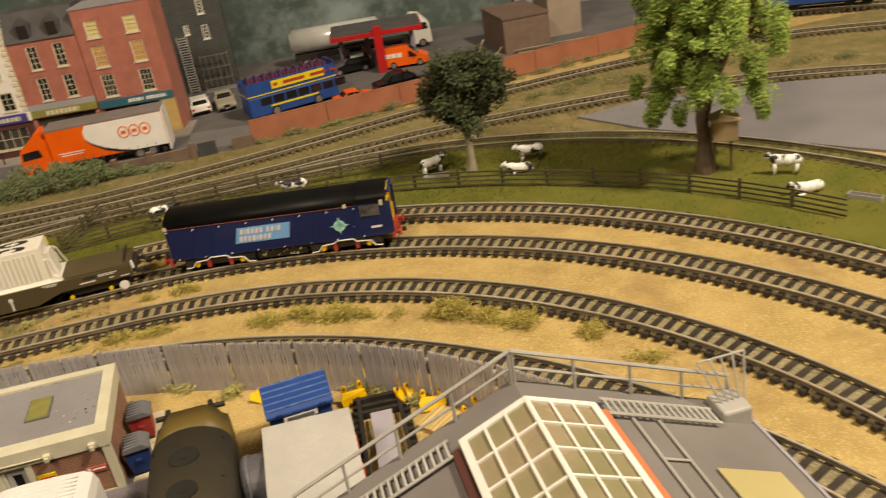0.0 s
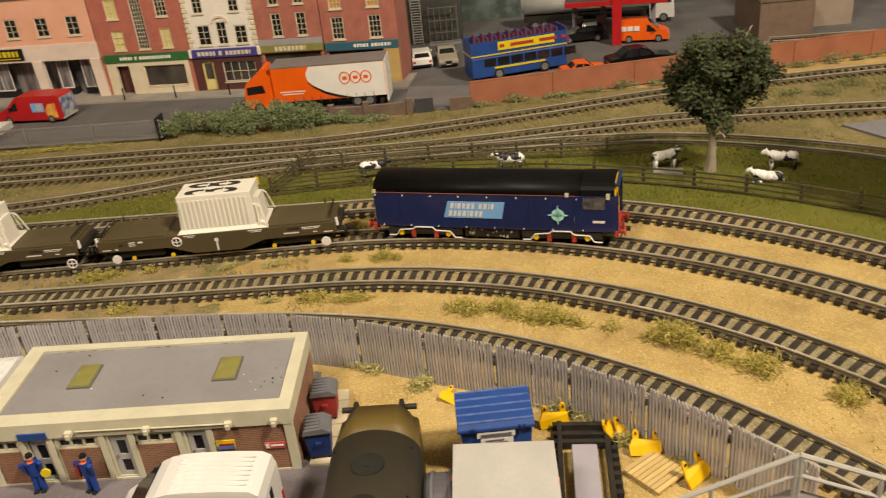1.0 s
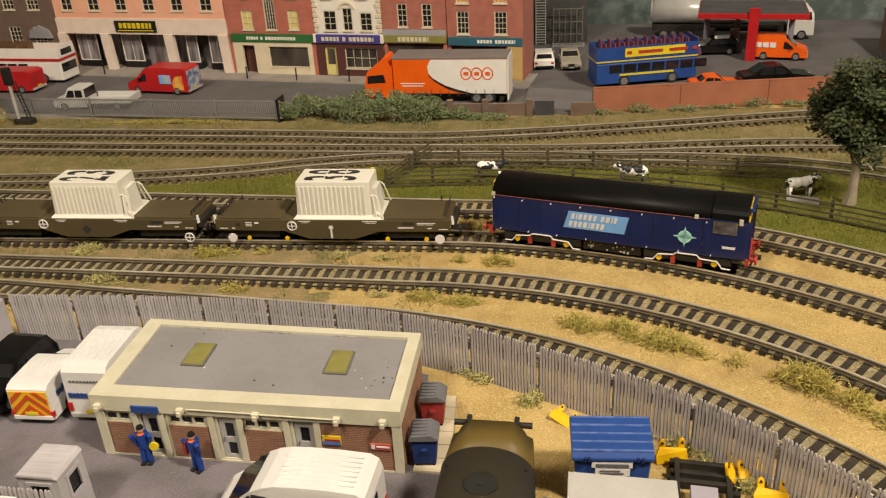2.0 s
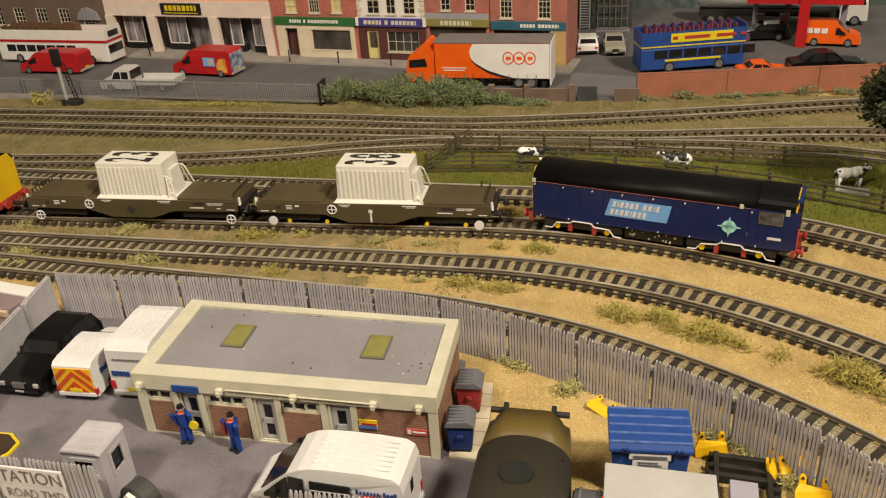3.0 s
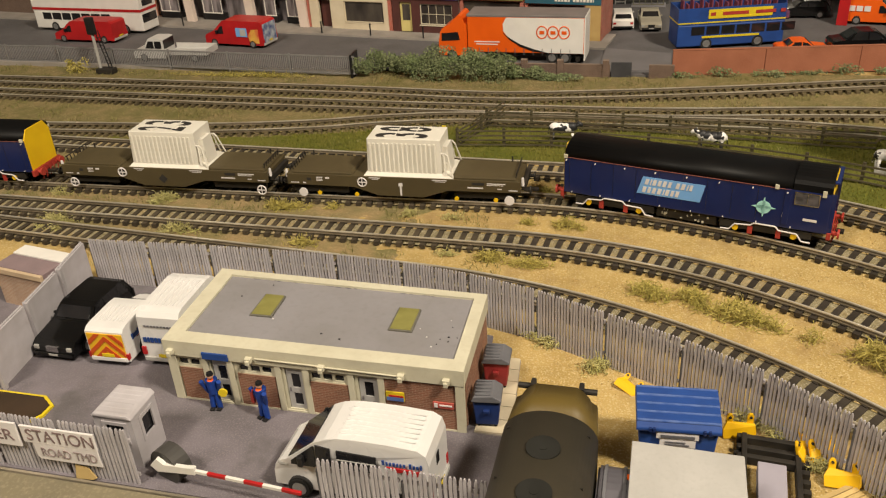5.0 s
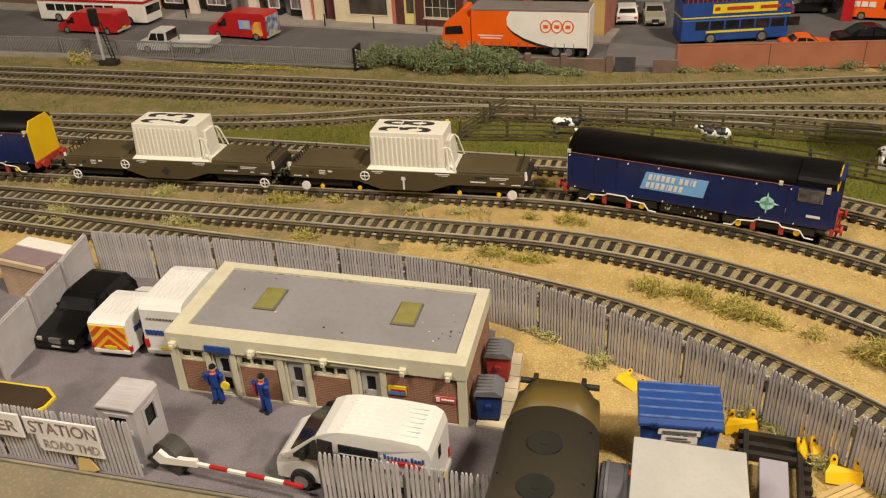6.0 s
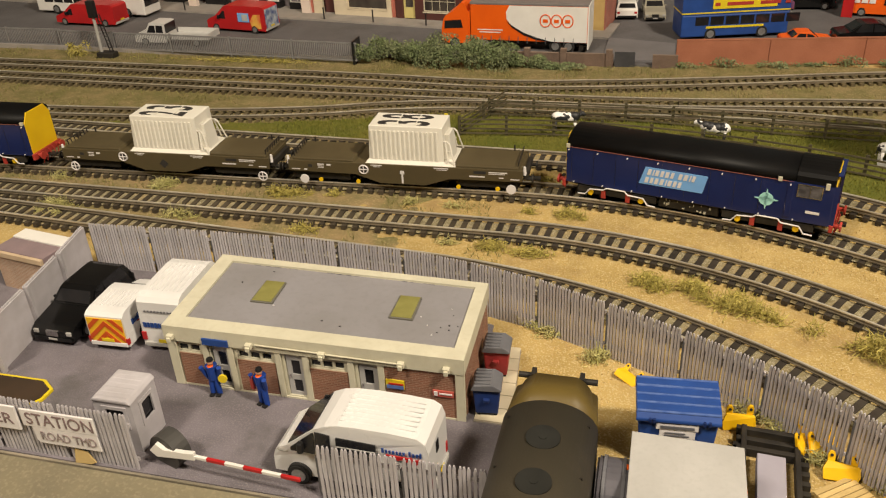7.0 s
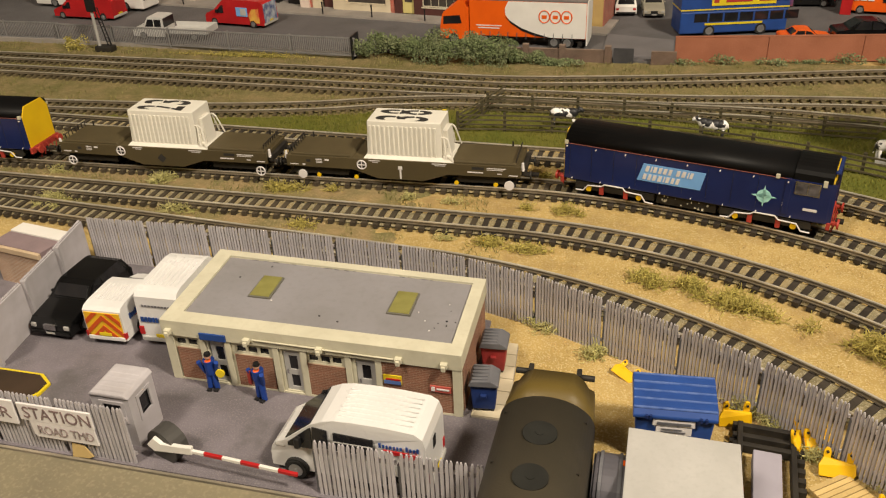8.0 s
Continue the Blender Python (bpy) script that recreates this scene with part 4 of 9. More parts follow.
def flask_wagon(m, label, digits, discs):
    """An olive bogie flat wagon carrying a white ribbed flask cover."""
    t = thing("flask_wagon", m, label, "wagon", "train")
    L, W = 0.0815, 0.0160
    for sgn in (-1, 1):
        b = bmesh.new()
        prism(b, [(-L, 0.0095), (-0.033, 0.0095), (-0.016, 0.0035), (0.016, 0.0035), (0.033, 0.0095), (L, 0.0095), (L, 0.0175), (-L, 0.0175)], sgn * W - 0.0007, sgn * W + 0.0007, "y", 0, 0.0002)
        sd = part("solebar", b, OLIVE, t, "olive brown fish-bellied side")
        for dx, dz, r, kind in discs:
            if kind == "wheel":
                b = bmesh.new()
                R = bmesh.ops.create_cone(b, cap_ends=False, segments=20, radius1=r, radius2=r, depth=0.0008, matrix=pose(0, 0, 0, 90))
                cyl(b, (0, 0, 0), (0, 1, 0), r * 0.8, 0.0003, 20, mi=1)
                for a in (0, 90):
                    q = pose(0, 0, 0, 0, a, 0)
                    p0, p1 = q @ Vector((-r, 0, 0)), q @ Vector((r, 0, 0))
                    rod(b, p0 - Vector((0, 0.0002 * sgn * -1, 0)), p1, r * 0.13)
                bmesh.ops.create_circle(b, cap_ends=False, segments=20, radius=r, matrix=pose(0, 0, 0, 90))
                for i in range(20):
                    a0, a1 = 2 * math.pi * i / 20, 2 * math.pi * (i + 1) / 20
                    rod(b, (r * math.cos(a0), 0, r * math.sin(a0)), (r * math.cos(a1), 0, r * math.sin(a1)), r * 0.16, 4)
                ob = part("brake_wheel", b, [SIGNWHITE, FRAMEDARK], sd, "white spoked brake wheel")
                ob.matrix_basis = pose(dx, sgn * (W + 0.0010), dz)
            else:
                disc("round_plate", sd, dx, sgn * (W + 0.0010), dz, r, SIGNWHITE if kind == "white" else LOCOYEL, thick=0.0007)
        b = bmesh.new()
        rr = random.Random(int(abs(discs[0][0]) * 1e5))
        for xx, w, zz, hh in ((-0.060, 0.0045, 0.0150, 0.0008), (-0.060, 0.0045, 0.0138, 0.0005), (-0.060, 0.0045, 0.0128, 0.0005), (-0.0535, 0.0030, 0.0146, 0.0012), (-0.0790, 0.0060, 0.0108, 0.0006), (-0.0700, 0.0020, 0.0106, 0.0010), (-0.022, 0.0080, 0.0163, 0.0006), (-0.020, 0.0045, 0.0153, 0.0004),
                              (0.022, 0.0100, 0.0163, 0.0006), (0.024, 0.0070, 0.0153, 0.0004), (0.046, 0.0105, 0.0117, 0.0009), (0.059, 0.0125, 0.0152, 0.0006), (0.059, 0.0110, 0.0142, 0.0004), (0.066, 0.0030, 0.0115, 0.0007), (0.0735, 0.0060, 0.0108, 0.0006)):
            box(b, xx, xx + w, sgn * (W + 0.0007) - 0.0001, sgn * (W + 0.0007) + 0.0001, zz, zz + hh)
        part_each("bar", b, SIGNWHITE, sd, "small pale bars in place of lettering")
        b = bmesh.new()
        box(b, 0.0490, 0.0572, sgn * (W + 0.0007) - 0.0001, sgn * (W + 0.0007) + 0.0001, 0.0141, 0.0160)
        box(b, -0.0670, -0.0640, sgn * (W + 0.0007) - 0.0001, sgn * (W + 0.0007) + 0.0001, 0.0130, 0.0150)
        part_each("data_panel", b, STENCIL, sd, "small black data panel")
        b = bmesh.new()
        if digits == "23":
            prism(b, [(-0.0035, 0.0095), (0, 0.0060), (0.0035, 0.0095), (0, 0.0130)], sgn * (W + 0.0007) - 0.0002, sgn * (W + 0.0007) + 0.0002, "y")
            part("mark_plate", b, STENCIL, sd, "black diamond-shaped plate")
        else:
            box(b, -0.0006, 0.0006, sgn * (W + 0.0007) - 0.0002, sgn * (W + 0.0007) + 0.0002, 0.0042, 0.0118)
            prism(b, [(-0.0016, 0.0112), (0.0016, 0.0112), (0.0012, 0.0135), (-0.0012, 0.0135)], sgn * (W + 0.0007) - 0.0002, sgn * (W + 0.0007) + 0.0002, "y")
            part("post_mark", b, SIGNWHITE, sd, "white post-shaped mark")
    b = bmesh.new()
    box(b, -L, L, -W + 0.0007, W - 0.0007, 0.0135, 0.0168)
    for e in (-1, 1):
        prism(b, [(e * 0.0340, 0.0168), (e * 0.0790, 0.0168), (e * 0.0780, 0.0188), (e * 0.0355, 0.0188)], -W + 0.0010, W - 0.0010, "y", 0, 0.0006)
    part("deck", b, OLIVE, t, "olive brown wagon deck with raised end covers")
    b = bmesh.new()
    for e in (-1, 1):
        for k in range(7):
            y = -0.012 + 0.004 * k
            rod(b, (e * (L - 0.004), y, 0.0168), (e * (L - 0.003), y, 0.0225), 0.0004, 5)
        rod(b, (e * (L - 0.003), -0.0135, 0.0222), (e * (L - 0.003), 0.0135, 0.0222), 0.0004, 5)
        box(b, e * L, e * (L + 0.003), -0.014, 0.014, 0.0105, 0.0145)
    part_each("rack_bar", b, FRAMEDARK, t)
    for e in (-1, 1):
        for sy in (-1, 1):
            b = bmesh.new()
            cyl(b, (e * (L + 0.0040), sy * 0.0115, 0.0100), (1, 0, 0), 0.0013, 0.004, 8)
            cyl(b, (e * (L + 0.0060), sy * 0.0115, 0.0100), (1, 0, 0), 0.0028, 0.0010, 12)
            part("buffer", b, FRAMEDARK, t)
        b = bmesh.new()
        cyl(b, (e * (L + 0.001), -0.0135, 0.0165), (0, 0, 1), 0.0013, 0.0055, 8, 0.0008)
        part("tail_lamp", b, SIGNWHITE, t, "white lamp on the wagon end")
        b = bmesh.new()
        box(b, e * L, e * (L + 0.010), -0.0020, 0.0020, 0.0045, 0.0060)
        part("coupling", b, FRAMEDARK, t)
        xc = e * 0.058
        for sy in (-1, 1):
            b = bmesh.new()
            box(b, xc - 0.020, xc + 0.020, sy * 0.0118, sy * 0.0138, 0.0032, 0.0090, 0, 0.0004)
            part("bogie_frame", b, FRAMEDARK, t)
        for xx in (xc - 0.013, xc + 0.013):
            wheelset(t, xx, 0.0060)
    # flask cover: a ribbed box that narrows upwards on a flared skirt
    x0, x1, zs, zt = -0.0236, 0.0286, 0.0190, 0.0434
    yb, yt = 0.0130, 0.0121

    def ring(b, xa, xb, y, z):
        return [b.verts.new(p) for p in ((xa, -y, z), (xb, -y, z), (xb, y, z), (xa, y, z))]

    def loft(b, rings):
        b.faces.new(rings[0][::-1])
        b.faces.new(rings[-1])
        for lo, hi in zip(rings, rings[1:]):
            for q in range(4):
                b.faces.new((lo[q], lo[(q + 1) % 4], hi[(q + 1) % 4], hi[q]))

    b = bmesh.new()
    loft(b, [ring(b, x0, x1, yb, zs - 0.0004), ring(b, x0 + 0.0012, x1 - 0.0006, yt, zt)])
    bmesh.ops.bevel(b, geom=[q for q in b.edges], offset=0.0006, segments=3, affect="EDGES", profile=0.6)
    fc = part("flask_cover", b, FLASK, t, "white moulded flask cover, dusty")
    b = bmesh.new()
    loft(b, [ring(b, x0 - 0.0024, x1 + 0.0083, 0.0158, 0.0169), ring(b, x0 - 0.0022, x1 + 0.0080, 0.0156, 0.0176), ring(b, x0 - 0.0002, x1 + 0.0016, yb + 0.0002, 0.0197)])
    part("skirt", b, FLASK, fc, "flared white skirt round the cover")
    b = bmesh.new()
    loft(b, [ring(b, x1 - 0.001, x1 + 0.0046, 0.0072, 0.0185), ring(b, x1 - 0.001, x1 + 0.0026, 0.0066, 0.0365)])
    part("end_box", b, FLASK, fc)
    for sgn in (-1, 1):
        b = bmesh.new()
        for i in range(15):
            x = x0 + 0.0030 + i * 0.00318
            lo, hi = [], []
            for z, y in ((0.0200, yb - 0.0001), (0.0402, yb + (yt - yb) * 0.86)):
                for dx, dy in ((-0.0008, -0.0004), (0.0008, -0.0004), (0.0005, 0.0009), (-0.0005, 0.0009)):
                    (lo if z < 0.03 else hi).append(b.verts.new((x + dx, sgn * (y + dy), z)))
            b.faces.new(lo)
            b.faces.new(hi[::-1])
            for q in range(4):
                b.faces.new((lo[q], lo[(q + 1) % 4], hi[(q + 1) % 4], hi[q]))
        part_each("rib", b, FLASK, fc)
        b = bmesh.new()
        y1, y2 = sgn * 0.0118, sgn * 0.0150
        for p0, p1 in (((x1 - 0.0045, y1, 0.0330), (x1 + 0.0020, y1, 0.0338)), ((x1 + 0.0020, y1, 0.0338), (x1 + 0.0040, y1, 0.0318)), ((x1 + 0.0040, y1, 0.0318), (x1 + 0.0076, y2, 0.0178)), ((x1 + 0.0012, y1, 0.0335), (x1 + 0.0030, y2, 0.0200)), ((x1 + 0.0034, y1, 0.0270), (x1 + 0.0020, y1, 0.0270))):
            rod(b, p0, p1, 0.0006, 6)
        part("end_rail", b, FLASK, fc, "white looped end rail")
    for k, ch in enumerate(digits):
        y = (-0.0055, 0.0057)[k]
        dg = lettering(ch, 0.0500, 0.0078, STENCIL, fc, pose(0.0025, y, zt + 0.0001, 0, 0, 90), "digit", 0.0005)
        b = bmesh.new()
        for xx in (-0.0065, 0.0065):
            box(b, xx - 0.0004, xx + 0.0004, -0.0042, 0.0042, 0.0001, 0.0003)
        br_ = part("stencil_bridge", b, FLASK, fc)
        br_.matrix_basis = pose(0.0025, y, zt + 0.0001)
    # dark posts at the raised end covers
    b = bmesh.new()
    for e in (-1, 1):
        rod(b, (e * 0.0720, 0.0140, 0.0165), (e * 0.0720, 0.0140, 0.0225), 0.0006, 6)
    part_each("stanchion", b, FRAMEDARK, t)
    return t


loco_class(on_rails(0.1250), "navy blue diesel locomotive with black roof and yellow end")
flask_wagon(on_rails(-0.066), "olive brown bogie flat wagon carrying a white flask cover", "38",
            [(-0.0705, 0.0040, 0.0032, "white"), (-0.0585, 0.0040, 0.0015, "yellow"), (-0.0270, 0.0132, 0.0031, "wheel"), (-0.0315, 0.0040, 0.0015, "yellow"), (0.0385, 0.0040, 0.0015, "yellow"), (0.0650, 0.0040, 0.0015, "yellow"), (0.0740, 0.0040, 0.0033, "white")])
flask_wagon(on_rails(-0.2435), "olive brown bogie flat wagon carrying a white numbered flask", "23",
            [(-0.0735, 0.0040, 0.0032, "wheel"), (-0.0318, 0.0135, 0.0032, "wheel"), (0.0757, 0.0040, 0.0032, "wheel")])
loco_class(on_rails(-0.4320) @ pose(0, 0, 0, 0, 0, 180), "navy blue diesel locomotive, yellow flat end to the wagons", True)


# ---- vehicles ----
def wheels(t, xs, y, r, w=0.0028, rim=RIM):
    for x in xs:
        for sy in (-1, 1):
            b = bmesh.new()
            cyl(b, (0, 0, 0), (0, 1, 0), r, w, 20)
            bmesh.ops.bevel(b, geom=[e for e in b.edges if e.calc_face_angle(0) > 1.2], offset=r * 0.12, segments=2, affect="EDGES")
            wh = part("wheel", b, RUBBER, t)
            wh.matrix_basis = pose(x, sy * y, r)
            b = bmesh.new()
            cyl(b, (0, sy * (w / 2), 0), (0, 1, 0), r * 0.60, 0.0005, 14)
            cyl(b, (0, sy * (w / 2 + 0.0003), 0), (0, 1, 0), r * 0.20, 0.0005, 8)
            part("rim", b, rim, wh)


def shell(outline, w, tumble, z_waist, bev=0.0009):
    """A car body from its side outline: sides lean in above the waist, edges rounded."""
    b = bmesh.new()
    prism(b, outline, -w, w, "y")
    for v in b.verts:
        if v.co.z > z_waist:
            v.co.y *= 1 - tumble * (v.co.z - z_waist)
    es = [e for e in b.edges if e.calc_face_angle(0) > 0.35]
    bmesh.ops.bevel(b, geom=es, offset=bev, segments=3, affect="EDGES", profile=0.6, clamp_overlap=True)
    return b


def side_glass(t, polys, w, tumble, z_waist, material=None, name="side_window"):
    for poly in polys:
        for sy in (-1, 1):
            b = bmesh.new()
            prism(b, poly, sy * (w - 0.0004), sy * (w + 0.0002), "y")
            for v in b.verts:
                if v.co.z > z_waist:
                    v.co.y *= 1 - tumble * (v.co.z - z_waist)
            part(name, b, material or SMOKED, t)


def cross_glass(t, xa, za, xb, zb, wa, wb, name="windscreen", material=None):
    """A glazed slope across the car from (xa, za) to (xb, zb)."""
    b = bmesh.new()
    n = Vector((-(zb - za), 0, xb - xa)).normalized() * 0.0003
    if n.z < 0:
        n = -n
    vs = [Vector(p) for p in ((xa, -wa, za), (xa, wa, za), (xb, wb, zb), (xb, -wb, zb))]
    lo, hi = [b.verts.new(v - n) for v in vs], [b.verts.new(v + n) for v in vs]
    b.faces.new(lo[::-1])
    b.faces.new(hi)
    for i in range(4):
        b.faces.new((lo[i], lo[(i + 1) % 4], hi[(i + 1) % 4], hi[i]))
    part(name, b, material or SMOKED, t)


def saloon(m, paint, label, length=0.060, width=0.0115, height=0.0185, estate=False, grille=False, category="car"):
    t = thing("car", m, label, category)
    k, h = length / 0.060, height / 0.0185
    if estate:
        o = [(-0.030, 0.003), (-0.030, 0.0105), (-0.0285, 0.0120), (-0.0255, 0.0178), (-0.022, 0.0185), (0.000, 0.0185), (0.0035, 0.0175), (0.0105, 0.0122), (0.0265, 0.0100), (0.0295, 0.0080), (0.030, 0.003)]
    else:
        o = [(-0.030, 0.003), (-0.030, 0.0100), (-0.0285, 0.0115), (-0.0205, 0.0125), (-0.0130, 0.0178), (-0.010, 0.0185), (0.000, 0.0185), (0.0035, 0.0175), (0.0105, 0.0122), (0.0265, 0.0100), (0.0295, 0.0080), (0.030, 0.003)]
    o = [(x * k, z * h) for x, z in o]
    zw = 0.0118 * h
    part("body", shell(o, width, 22, zw, 0.0011), paint, t, smooth=False)
    back = -0.0250 if estate else -0.0165
    side_glass(t, [[(back * k, zw + 0.0006), (-0.0045 * k, zw + 0.0006), (-0.0045 * k, 0.0182 * h), ((back + 0.004) * k, 0.0182 * h)], [(-0.0035 * k, zw + 0.0006), (0.0080 * k, zw + 0.0006), (0.0022 * k, 0.0170 * h), (-0.0035 * k, 0.0182 * h)]], width, 22, zw)
    cross_glass(t, 0.0098 * k, 0.0131 * h, 0.0042 * k, 0.0173 * h, width * 0.80, width * 0.72)
    if estate:
        cross_glass(t, -0.0281 * k, 0.0130 * h, -0.0258 * k, 0.0172 * h, width * 0.78, width * 0.70, "rear_window")
    else:
        cross_glass(t, -0.0198 * k, 0.0134 * h, -0.0138 * k, 0.0173 * h, width * 0.78, width * 0.70, "rear_window")
    for sy in (-1, 1):
        b = bmesh.new()
        box(b, 0.0286 * k, 0.0304 * k, sy * width * 0.80 - 0.0015, sy * width * 0.80 + 0.0015, 0.0062 * h, 0.0082 * h, 0, 0.0003)
        part("headlight", b, TIN, t)
        b = bmesh.new()
        box(b, -0.0303 * k, -0.0290 * k, sy * width * 0.80 - 0.0015, sy * width * 0.80 + 0.0015, 0.0070 * h, 0.0092 * h)
        part("tail_light", b, RED, t)
        b = bmesh.new()
        box(b, 0.0050 * k, 0.0066 * k, sy * (width + 0.0004), sy * (width + 0.0018), 0.0125 * h, 0.0138 * h, 0, 0.0002)
        part("mirror", b, paint, t)
    b = bmesh.new()
    box(b, 0.0292 * k, 0.0306 * k, -0.0036, 0.0036, 0.0055 * h, 0.0083 * h)
    part("grille", b, CHROME if grille else BLACK, t)
    b = bmesh.new()
    for e in (0.0298, -0.0306):
        box(b, e * k, e * k + 0.0009, -width * 0.92, width * 0.92, 0.0032, 0.0052, 0, 0.0002)
    part_each("bumper", b, BLACK if not grille else paint, t)
    b = bmesh.new()
    box(b, 0.0306 * k, 0.0309 * k, -0.0026, 0.0026, 0.0038, 0.0049)
    part("number_plate", b, LIGHTGREY, t, "blank pale number plate")
    wheels(t, (-0.0185 * k, 0.0185 * k), width - 0.0009, 0.0043)
    return t


def clip_z(poly, lo, hi):
    """An outline cut off below lo and above hi."""
    for lim, sign in ((lo, 1), (hi, -1)):
        out = []
        for p, q in zip(poly, poly[1:] + poly[:1]):
            dp, dq = sign * (p[1] - lim), sign * (q[1] - lim)
            if dp >= 0:
                out.append(p)
            if dp * dq < 0:
                f = dp / (dp - dq)
                out.append((p[0] + (q[0] - p[0]) * f, lim))
        poly = out
    return poly


def panel_van(m, paint, label, length=0.072, width=0.0130, height=0.0330, windows=False, stripes=None, logo=None, ribs=True, category="van"):
    """A high-roofed van, nose at +x."""
    t = thing("van", m, label, category)
    a = length / 2
    h = height
    o = [(-a, 0.0035), (-a, h * 0.90), (-a + 0.002, h * 0.97), (-a + 0.006, h), (a - 0.030, h), (a - 0.025, h * 0.97), (a - 0.0125, h * 0.60), (a - 0.0025, h * 0.46), (a, h * 0.38), (a, 0.0035)]
    zw = h * 0.50
    part("body", shell(o, width, 5.5, zw, 0.0014), paint, t)
    side_glass(t, [[(a - 0.0255, zw), (a - 0.0145, zw), (a - 0.0225, h * 0.78), (a - 0.0255, h * 0.78)]], width, 5.5, zw)
    if windows:
        side_glass(t, [[(a - 0.046, zw + 0.001), (a - 0.030, zw + 0.001), (a - 0.030, h * 0.76), (a - 0.046, h * 0.76)]], width, 5.5, zw)
    cross_glass(t, a - 0.0122, h * 0.605, a - 0.0240, h * 0.93, width * 0.86, width * 0.76)
    for e in (-1, 1):
        b = bmesh.new()
        box(b, a - 0.0022, a + 0.0004, e * width * 0.78 - 0.0018, e * width * 0.78 + 0.0018, h * 0.30, h * 0.40, 0, 0.0004)
        part("headlight", b, LIGHTGREY, t)
        b = bmesh.new()
        box(b, -a - 0.0006, -a + 0.0012, e * width * 0.90 - 0.0012, e * width * 0.90 + 0.0012, h * 0.22, h * 0.36)
        part("tail_light", b, RED, t)
        b = bmesh.new()
        box(b, a - 0.0185, a - 0.0165, e * (width + 0.0004), e * (width + 0.0030), zw, zw + 0.0040, 0, 0.0005)
        part("mirror", b, BLACK, t)
        if logo:
            b = bmesh.new()
            x = -a + 0.006
            rr = random.Random(3)
            for q in range(11):
                if q == 7:
                    x += 0.0012
                w = rr.uniform(0.0011, 0.0017)
                hh = 0.0030 if q in (0, 3, 8, 10) else 0.0022
                box(b, x, x + w, e * (width - 0.0002), e * (width + 0.0003), h * 0.58, h * 0.58 + hh)
                x += w + 0.0005
            part_each("bar", b, BLUE, t, "navy bars in place of a company name")
            b = bmesh.new()
            for p in ([(-a + 0.010, h * 0.55), (-a + 0.028, h * 0.55), (-a + 0.020, h * 0.49)], [(-a + 0.016, h * 0.43), (-a + 0.028, h * 0.53), (-a + 0.029, h * 0.49), (-a + 0.021, h * 0.42)]):
                prism(b, p, e * (width - 0.0002), e * (width + 0.0003), "y")
            part("logo_flash", b, RED, t, "red slanted flash")
    if ribs:
        b = bmesh.new()
        for k in range(7):
            y = -width * 0.66 + k * width * 0.22
            box(b, -a + 0.007, a - 0.032, y - 0.0004, y + 0.0004, h - 0.0004, h + 0.0004, 0, 0.0002)
        part_each("roof_rib", b, paint, t)
    if stripes:
        b = bmesh.new()
        box(b, -a - 0.0006, -a + 0.0003, -width * 0.88, width * 0.88, h * 0.26, h * 0.86)
        pl = part("rear_panel", b, CHEVYEL, t, "yellow rear panel with red chevrons")
        for sy in (-1, 1):
            for q in range(3):
                z0 = h * (0.02 + 0.26 * q)
                b = bmesh.new()
                prism(b, clip_z([(sy * width * 0.87, z0), (sy * width * 0.87, z0 + h * 0.13), (0, z0 + h * 0.53), (0, z0 + h * 0.40)], h * 0.265, h * 0.855), -a - 0.0009, -a - 0.0004, "x")
                part("chevron", b, CHEVRED, pl)
    b = bmesh.new()
    box(b, a - 0.001, a + 0.0008, -width * 0.9, width * 0.9, 0.0035, 0.0075, 0, 0.0005)
    box(b, -a - 0.0010, -a + 0.001, -width * 0.92, width * 0.92, 0.0035, 0.0060, 0, 0.0004)
    part_each("bumper", b, paint if stripes else LIGHTGREY, t)
    b = bmesh.new()
    box(b, -a - 0.0012, -a - 0.0008, -0.0034, 0.0034, 0.0065, 0.0083)
    part("number_plate", b, SIGNYEL, t, "blank number plate")
    wheels(t, (-a + 0.014, a - 0.012), width - 0.0010, 0.0047)
    return t


